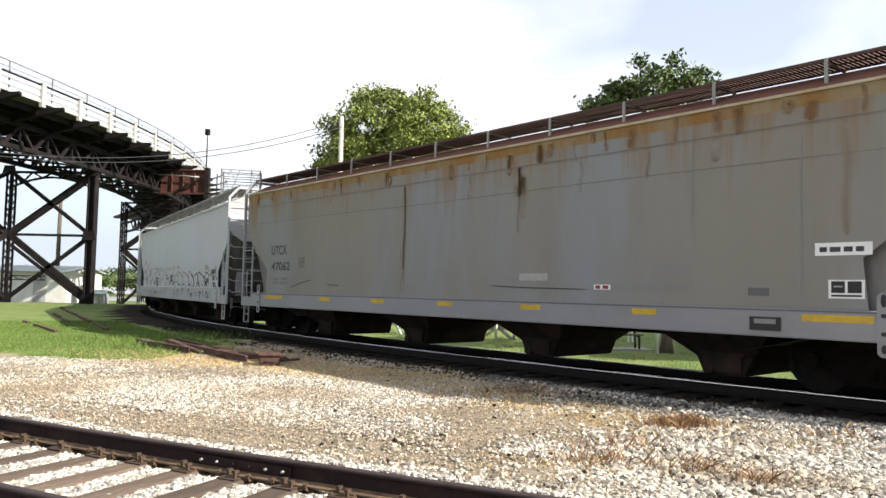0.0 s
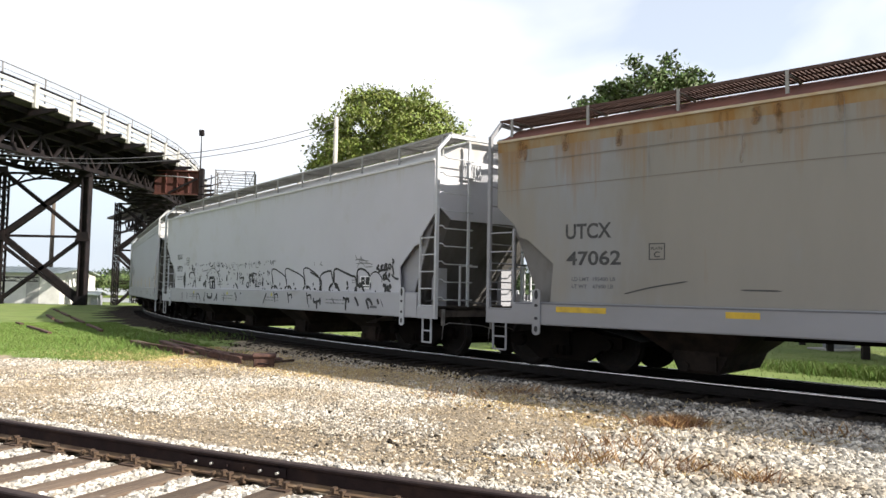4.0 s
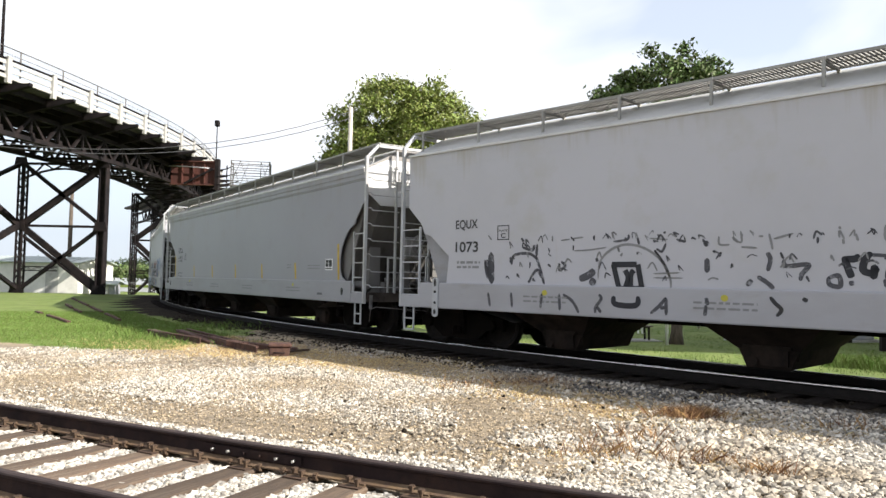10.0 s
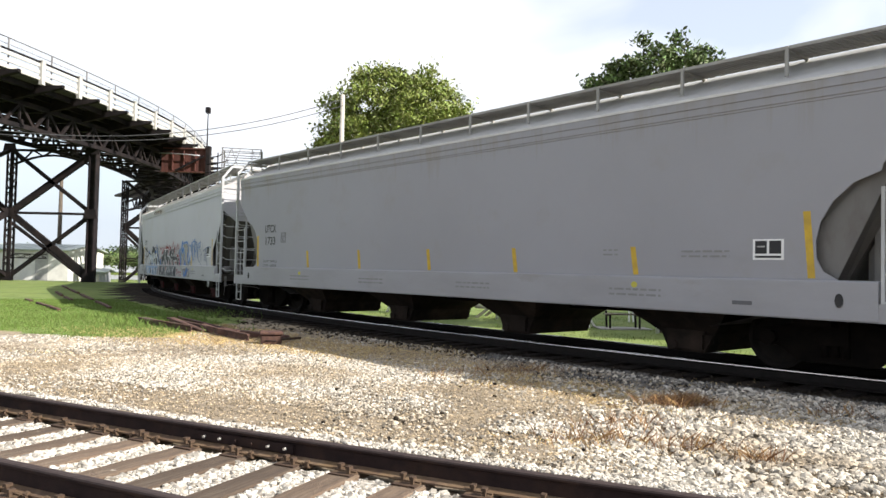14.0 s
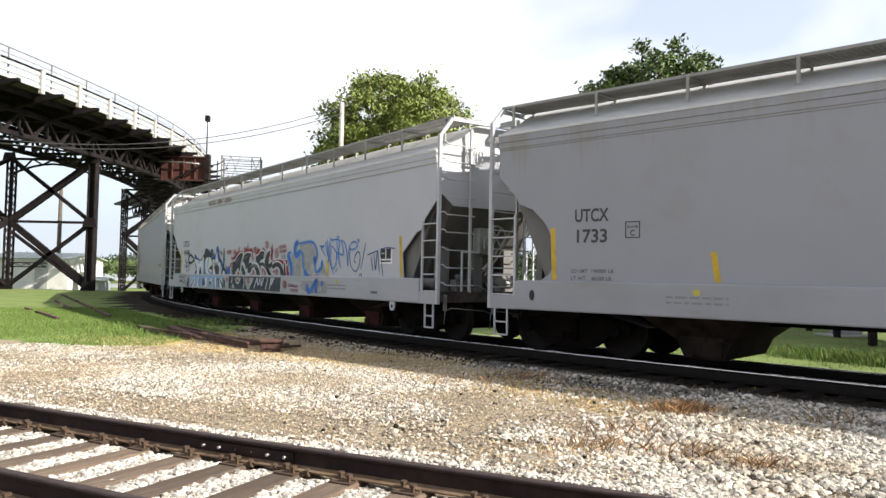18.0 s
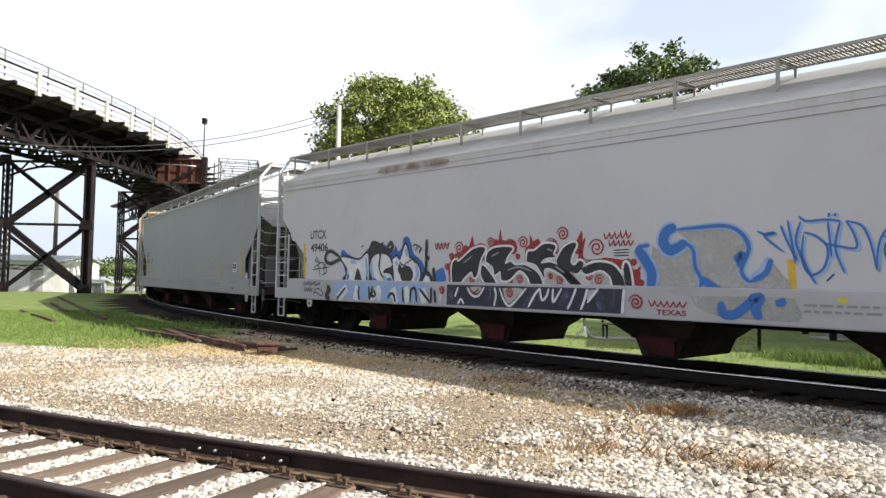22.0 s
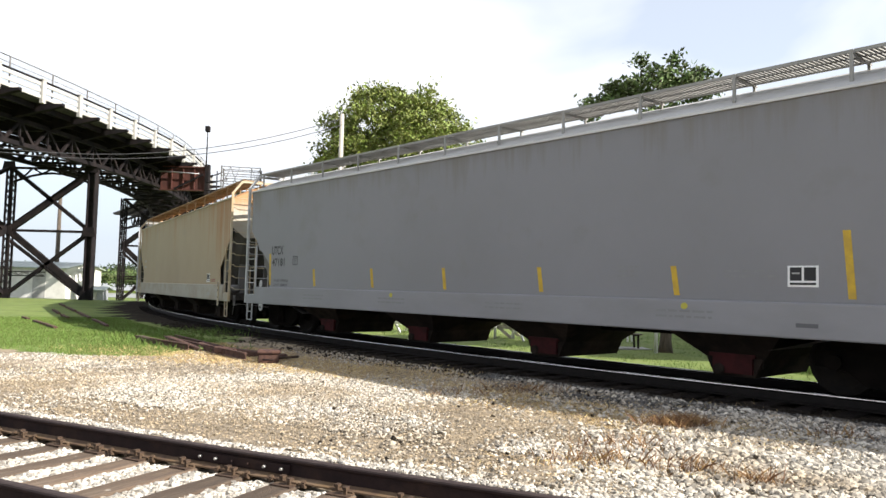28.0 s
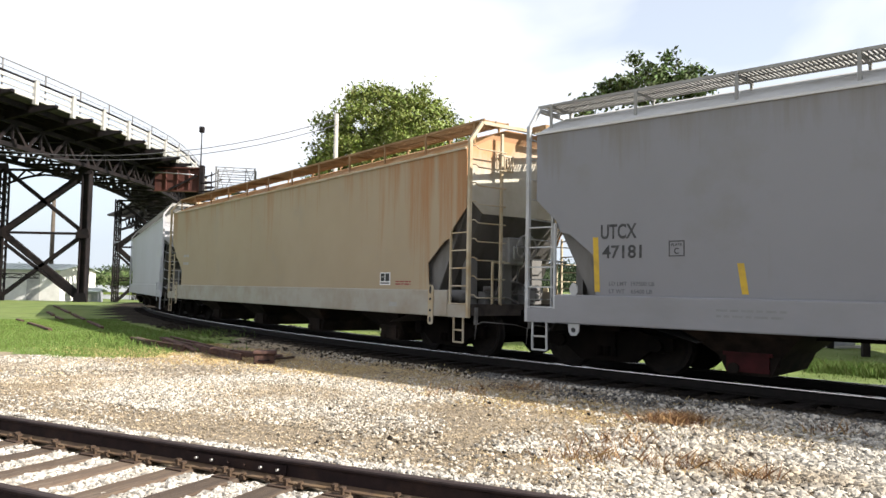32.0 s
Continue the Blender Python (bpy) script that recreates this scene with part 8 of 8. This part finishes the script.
def stones(name, p, size, z, mat, label, rnd, form=OCTA, form_f=OCTA_F):
    n, nv = len(p), len(form)
    rough = 1.0 if nv == 6 else 0.75
    v = form[None] * (1 + rough * rnd.uniform(-0.45, 0.25, (n, nv, 1))) * rnd.uniform(0.7, 1.2, (n, 1, 3)) + rnd.normal(0, 0.22 * rough, (n, nv, 3))
    a = rnd.uniform(0, 6.283, n)
    c, s = np.cos(a)[:, None], np.sin(a)[:, None]
    v = np.stack([v[..., 0] * c - v[..., 1] * s, v[..., 0] * s + v[..., 1] * c, v[..., 2] * 0.75], 2) * size[:, None, None]
    v += np.stack([p[:, 0], p[:, 1], z], 1)[:, None]
    f = (form_f[None] + (np.arange(n) * nv)[:, None, None]).reshape(-1, 3)
    me = bpy.data.meshes.new(name)
    me.from_pydata(v.reshape(-1, 3).tolist(), [], f.tolist())
    return tagged(link(name, me, mat), label, "gravel", kind="stuff")


def build_stones():
    rnd = np.random.RandomState(7)
    p = np.concatenate([scatter(60000, -37, 37, 2.4, 7.5, rnd), scatter(80000, -37, 37, 7.5, 13, rnd), scatter(32000, -37, 37, 13, 17.5, rnd), scatter(9000, -4, 9, -2.0, 2.4, rnd)])
    dn, dt = to_line(p, NEAR_XY), to_line(p, TRAIN_XY)
    den = 0.60 + 1.1 * patches(p, 0.33, 2.0) + 0.45 * patches(p, 1.5, 5.0)
    den += 0.22 * (p[:, 0] < -0.5) - 0.42 * np.exp(-(p[:, 0] - 1.3) ** 2 / 5 - (p[:, 1] - 8.3) ** 2 / 3.5)
    # a clean heap of larger stone spreads to the east
    east = np.clip((p[:, 0] + 0.25 * p[:, 1] - 5.0) / 1.6, 0, 1)
    den += 0.5 * east
    den = np.where(dn < 1.9, 1.4, den)
    den = np.where(dt < 3.4, den * 0.5 + 0.1, den)
    on_rail = (np.abs(dn - 0.7525) < 0.10)
    ties = np.array(TIES)
    along = np.full(len(p), 9.0)
    inside = np.where(dn < 1.35)[0]
    d = p[inside, None, :] - ties[None, :, :2]
    along[inside] = np.abs(d[..., 0] * ties[:, 2] + d[..., 1] * ties[:, 3]).min(1)
    on_tie = (along < 0.118) & (rnd.uniform(0, 1, len(p)) > 0.05)
    shoulder = (dn > 1.25) & (dn < 1.45) & ((p ** 2).sum(1) > (NEAR_XY[((p[:, None, 0] - NEAR_XY[None, :, 0]) ** 2 + (p[:, None, 1] - NEAR_XY[None, :, 1]) ** 2).argmin(1)] ** 2).sum(1))
    # a strip of bare dark grit behind the white shoulder
    grit = np.exp(-((p[:, 0] + 2.0) * 0.655 + (p[:, 1] - 7.15) * 0.755) ** 2 / 0.10 - ((p[:, 0] + 2.0) * -0.755 + (p[:, 1] - 7.15) * 0.655) ** 2 / 1.6)
    den = np.where(shoulder, 2.0, den - 1.3 * grit)
    den = np.where(~shoulder & (dn > 1.3) & (dn < 2.7) & (p[:, 0] < 1.0), den * 0.25, den)
    den += 0.6 * np.exp(-(p[:, 0] + 5.2) ** 2 / 7 - (p[:, 1] - 11.6) ** 2 / 2.5)
    foot = TRAIN_XY[np.concatenate([((c[:, None] - TRAIN_XY[None]) ** 2).sum(2).argmin(1) for c in np.array_split(p, 40)])]
    beyond = (p ** 2).sum(1) > (foot ** 2).sum(1)
    keep = (rnd.uniform(0, 1, len(p)) < den) & ~on_rail & ~on_tie & (dt > 1.75) & ~beyond & ~((p[:, 0] < -5.6) & (p[:, 1] > np.array([lawn_edge(x) for x in p[:, 0]]) + 0.2))
    p, dn, shoulder = p[keep], dn[keep], shoulder[keep]
    r = np.hypot(p[:, 0], p[:, 1])
    size = (0.010 + 0.022 * rnd.uniform(0, 1, len(p)) ** 2) * np.where(p[:, 0] > 1.5, 1.3, np.where(p[:, 0] < -0.5, 0.72, 0.9)) + 0.0004 * r
    size = np.where(shoulder, rnd.uniform(0.014, 0.024, len(p)), size)
    size = np.where(dn < 1.3, rnd.uniform(0.018, 0.034, len(p)), size)
    z = -0.215 + size * 0.3 + np.where(shoulder, 0.06, 0)
    # ties stand proud of the stone between them
    z = np.where(dn < 1.3, -0.215 + size * 0.4, z)
    # clean white stone between the ties and along the rails, small tan stone over the bare ground
    white = shoulder | ((dn < 1.25) & (rnd.uniform(0, 1, len(p)) < 0.9)) | (rnd.uniform(0, 1, len(p)) < 0.4 * np.clip((p[:, 0] + 0.25 * p[:, 1] - 5.0) / 1.6, 0, 1))
    stones("tie_ballast", p[white], size[white], z[white], "white_stone", "clean white ballast between the ties", rnd, ICO, ICO_F)
    p, size, z, r, dn = p[~white], size[~white], z[~white], r[~white], dn[~white]
    f = scatter(90000, -37, 37, 4.5, 13.5, rnd)
    f = f[(to_line(f, NEAR_XY) > 1.75) & (to_line(f, TRAIN_XY) > 2.2) & (rnd.uniform(0, 1, len(f)) > 0.8 * np.clip((f[:, 0] + 0.25 * f[:, 1] - 5.0) / 1.6, 0, 1))]
    fs = rnd.uniform(0.007, 0.016, len(f))
    stones("fine_stones", f, fs, -0.215 + fs * 0.2 + 0.03 * np.array([noise.noise((x * 0.6, y * 0.6, 0)) for x, y in f]), "fine_gravel", "small tan stone and grit between the ballast", rnd)
    close = r < 8.0
    stones("ballast_stones", p[close], size[close], z[close], "stone", "crushed white limestone along the rusty track", rnd, ICO, ICO_F)
    stones("gravel_stones", p[~close], size[~close], z[~close], "stone", "crushed white limestone ballast", rnd)
    dark = scatter(130, -10, 36, 6, 15, rnd)
    dd = to_line(dark, TRAIN_XY)
    dark = dark[(dd > 2.6) & (to_line(dark, NEAR_XY) > 1.2)]
    stones("dark_stones", dark, rnd.uniform(0.015, 0.035, len(dark)), np.full(len(dark), -0.2), "cinder", "scattered dark stones in the gravel", rnd, ICO, ICO_F)
    # finer stone along the train's track, greyed to paint in its shade
    g = scatter(110000, -25, 37, 7.0, 15, rnd)
    d = to_line(g, TRAIN_XY) + 0.25 * patches(g, 0.9, 8.0)
    g = g[(d > 1.55) & (d < 3.0) & (g[:, 0] > 0.8 + 1.2 * patches(g, 0.6, 9.0)) & (rnd.uniform(0, 1, len(g)) < 1.15 - 0.25 * d)]
    size = rnd.uniform(0.012, 0.030, len(g))
    stones("grey_stones", g, size, -0.215 + size * 0.25, "grey_stone", "fine stone beside the train's track, greyed for its shade", rnd)
    # loose ballast in the same shade-darkened colour
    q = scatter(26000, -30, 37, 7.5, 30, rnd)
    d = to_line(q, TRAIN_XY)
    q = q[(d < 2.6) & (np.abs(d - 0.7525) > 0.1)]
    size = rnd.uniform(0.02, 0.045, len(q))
    stones("cinder_stones", q, size, -0.225 + size * 0.3, "cinder", "ballast darkened to hold the train's shade", rnd)


def blades(name, p, h, mat, label, rnd, lean=0.35, width=0.008, category="grass"):
    n = len(p)
    a = rnd.uniform(0, 6.283, n)
    w = np.stack([np.cos(a), np.sin(a), np.zeros(n)], 1) * (width * (0.6 + h / 0.2))[:, None]
    base = np.stack([p[:, 0], p[:, 1], np.full(n, -0.24)], 1)
    tip = base + np.stack([rnd.normal(0, lean, n) * h, rnd.normal(0, lean, n) * h, h], 1)
    mid = (base + tip) / 2 + np.stack([np.zeros(n), np.zeros(n), h * 0.12], 1)
    v = np.stack([base - w, base + w, mid + w * 0.7, tip, mid - w * 0.7], 1).reshape(-1, 3)
    k = np.arange(n)[:, None] * 5
    f = (k + np.array([0, 1, 2, 3, 4])).tolist()
    me = bpy.data.meshes.new(name)
    me.from_pydata(v.tolist(), [], f)
    return tagged(link(name, me, mat), label, category, kind="stuff")


def build_grass():
    rnd = np.random.RandomState(11)
    # lawn beside the bridge
    p = scatter(120000, -36, -14, 15, 34, rnd)
    dt = to_line(p, TRAIN_XY)
    edge_y = np.where(p[:, 0] < -5.9, np.array([lawn_edge(x) for x in p[:, 0]]), 99)
    wob = patches(p, 0.5, 1.0)
    keep = (p[:, 1] > edge_y + 0.6 * wob) & (dt > 3.0)
    p = p[keep]
    blades("lawn_grass", p, rnd.uniform(0.03, 0.09, len(p)), "blade", "bright mown grass beside the gravel", rnd)
    # tall weeds along the far side of the train's track
    q = scatter(60000, -16, 37, 11, 27, rnd)
    o = np.array([TRAIN.at(u)[0][:] for u in np.arange(-14, 30, 0.5)])
    d = to_line(q, TRAIN_XY)
    foot = np.array([o[np.argmin(((o - x) ** 2).sum(1))] for x in q])
    out = np.hypot(q[:, 0], q[:, 1]) > np.hypot(foot[:, 0], foot[:, 1])
    q2 = q[out & (d > 2.0) & (d < 4.2)]
    den = rnd.uniform(0, 1, len(q2)) < 0.3 + 0.9 * patches(q2, 0.7, 4.0)
    q2 = q2[den]
    blades("track_weeds", q2, rnd.uniform(0.03, 0.10, len(q2)), "blade", "tall green weeds along the track", rnd, 0.35, 0.006)
    q3 = scatter(40000, -10, 37, 15, 30, rnd)
    q3 = q3[to_line(q3, TRAIN_XY) > 4.0]
    o3 = q3[:, 1] > 14
    blades("park_grass", q3[o3], rnd.uniform(0.03, 0.06, o3.sum()), "blade", "mown park lawn beyond the train", rnd, 0.5, 0.006)
    # dead grass in a band along the edge of the track bed, and tufts in the gravel
    b = scatter(200000, -32, 36, 8, 20, rnd)
    d = to_line(b, TRAIN_XY) + 0.5 * patches(b, 0.5, 6.0)
    inner = np.hypot(b[:, 0], b[:, 1]) < np.hypot(*TRAIN_XY[np.array([np.argmin(((TRAIN_XY - x) ** 2).sum(1)) for x in b])].T)
    pick = inner & (d > 2.8) & (d < 4.5) & (rnd.uniform(0, 1, len(b)) < 0.75 + 0.9 * patches(b, 1.1, 3.0))
    tuft = [b[pick]]
    for x, y, s, n in ((1.4, 6.65, 0.4, 900), (2.2, 6.5, 0.3, 400), (2.4, 8.7, 0.5, 400), (1.0, 10.9, 0.4, 900), (1.7, 9.95, 0.4, 900), (2.5, 9.1, 0.35, 700), (3.6, 7.8, 0.35, 500), (0.3, 11.6, 0.4, 900), (-1.0, 12.6, 0.6, 1800), (-2.2, 13.3, 0.6, 1500), (-0.2, 12.1, 0.5, 1200), (-3.2, 15.2, 0.8, 1800), (-1.8, 14.4, 0.7, 1500), (-0.6, 13.4, 0.6, 1200), (-4.6, 16.8, 0.8, 1500), (2.8, 8.9, 0.3, 330), (1.4, 11.5, 0.5, 400), (-6.5, 12.4, 0.5, 200), (-5.9, 15.7, 0.9, 3200), (-4.3, 14.9, 0.8, 3000), (-3.0, 14.2, 0.7, 2000), (-1.8, 13.4, 0.7, 1300), (-5.2, 14.5, 0.8, 1200), (3.6, 10.2, 0.5, 300), (2.4, 6.3, 0.3, 160), (-7.1, 16.9, 1.0, 1800), (0.4, 9.8, 0.4, 120)):
        tuft.append(np.stack([rnd.normal(x, s, n), rnd.normal(y, s * 0.6, n)], 1))
    p = np.concatenate(tuft)
    blades("dry_grass", p, rnd.uniform(0.02, 0.07, len(p)), "dry", "straw-coloured dead grass in the gravel", rnd, 1.3, 0.007)
    w = [np.stack([rnd.normal(x, s, n), rnd.normal(y, s * 0.5, n)], 1) for x, y, s, n in ((2.75, 8.65, 0.20, 800), (2.95, 8.8, 0.12, 300), (1.45, 6.7, 0.28, 240), (2.17, 6.5, 0.2, 170), (2.64, 6.1, 0.12, 140), (1.3, 11.3, 0.35, 200), (4.4, 8.2, 0.2, 90), (0.2, 10.8, 0.4, 150), (1.9, 7.4, 0.3, 200))]
    w = np.concatenate(w)
    blades("brown_weeds", w, rnd.uniform(0.04, 0.20, len(w)), "brown_weed", "clump of withered red-brown weeds in the gravel", rnd, 0.7, 0.003, "weeds")
    # a rank clump of weeds on the far side of the train's track
    w = np.concatenate([np.stack([rnd.normal(x, s, n), rnd.normal(y, s * 0.5, n)], 1) for x, y, s, n in ((7.9, 15.6, 0.35, 700), (8.4, 14.9, 0.4, 1500), (8.9, 14.2, 0.4, 1500), (7.4, 16.2, 0.4, 300), (9.5, 13.6, 0.4, 1200))])
    blades("rank_weeds", w, rnd.uniform(0.08, 0.30, len(w)), "blade", "rank clump of bright green weeds beyond the track", rnd, 0.45, 0.004, "weeds")
    # weeds about the scrap rails
    w = np.concatenate([np.stack([rnd.normal(x, s, n), rnd.normal(y, s, n)], 1) for x, y, s, n in ((-7.2, 18.6, 0.7, 900), (-5.6, 17.0, 0.6, 120), (-8.6, 20.5, 0.9, 700), (-7.6, 22.5, 1.0, 600))])
    blades("tall_weeds", w, rnd.uniform(0.06, 0.22, len(w)), "blade", "tall green weeds about the scrap rails", rnd, 0.45, 0.006, "weeds")


build_stones()
build_grass()


# ---- what moves ----
def motions():
    times = [0.5 * i for i in range(65)]
    for i, c in enumerate(cars):
        walk(c, [(t, car_pose(car_u(t, i))) for t in times])
        for ws, x in STYLES[i]["wheels"]:
            rows = []
            for k in range(193):
                t = k / 6
                rows.append((t, pose(x, 0, 0.46, 0, -math.degrees((car_u(0, i) - car_u(t, i)) / 0.46), 0)))
            walk(ws, rows)


motions()
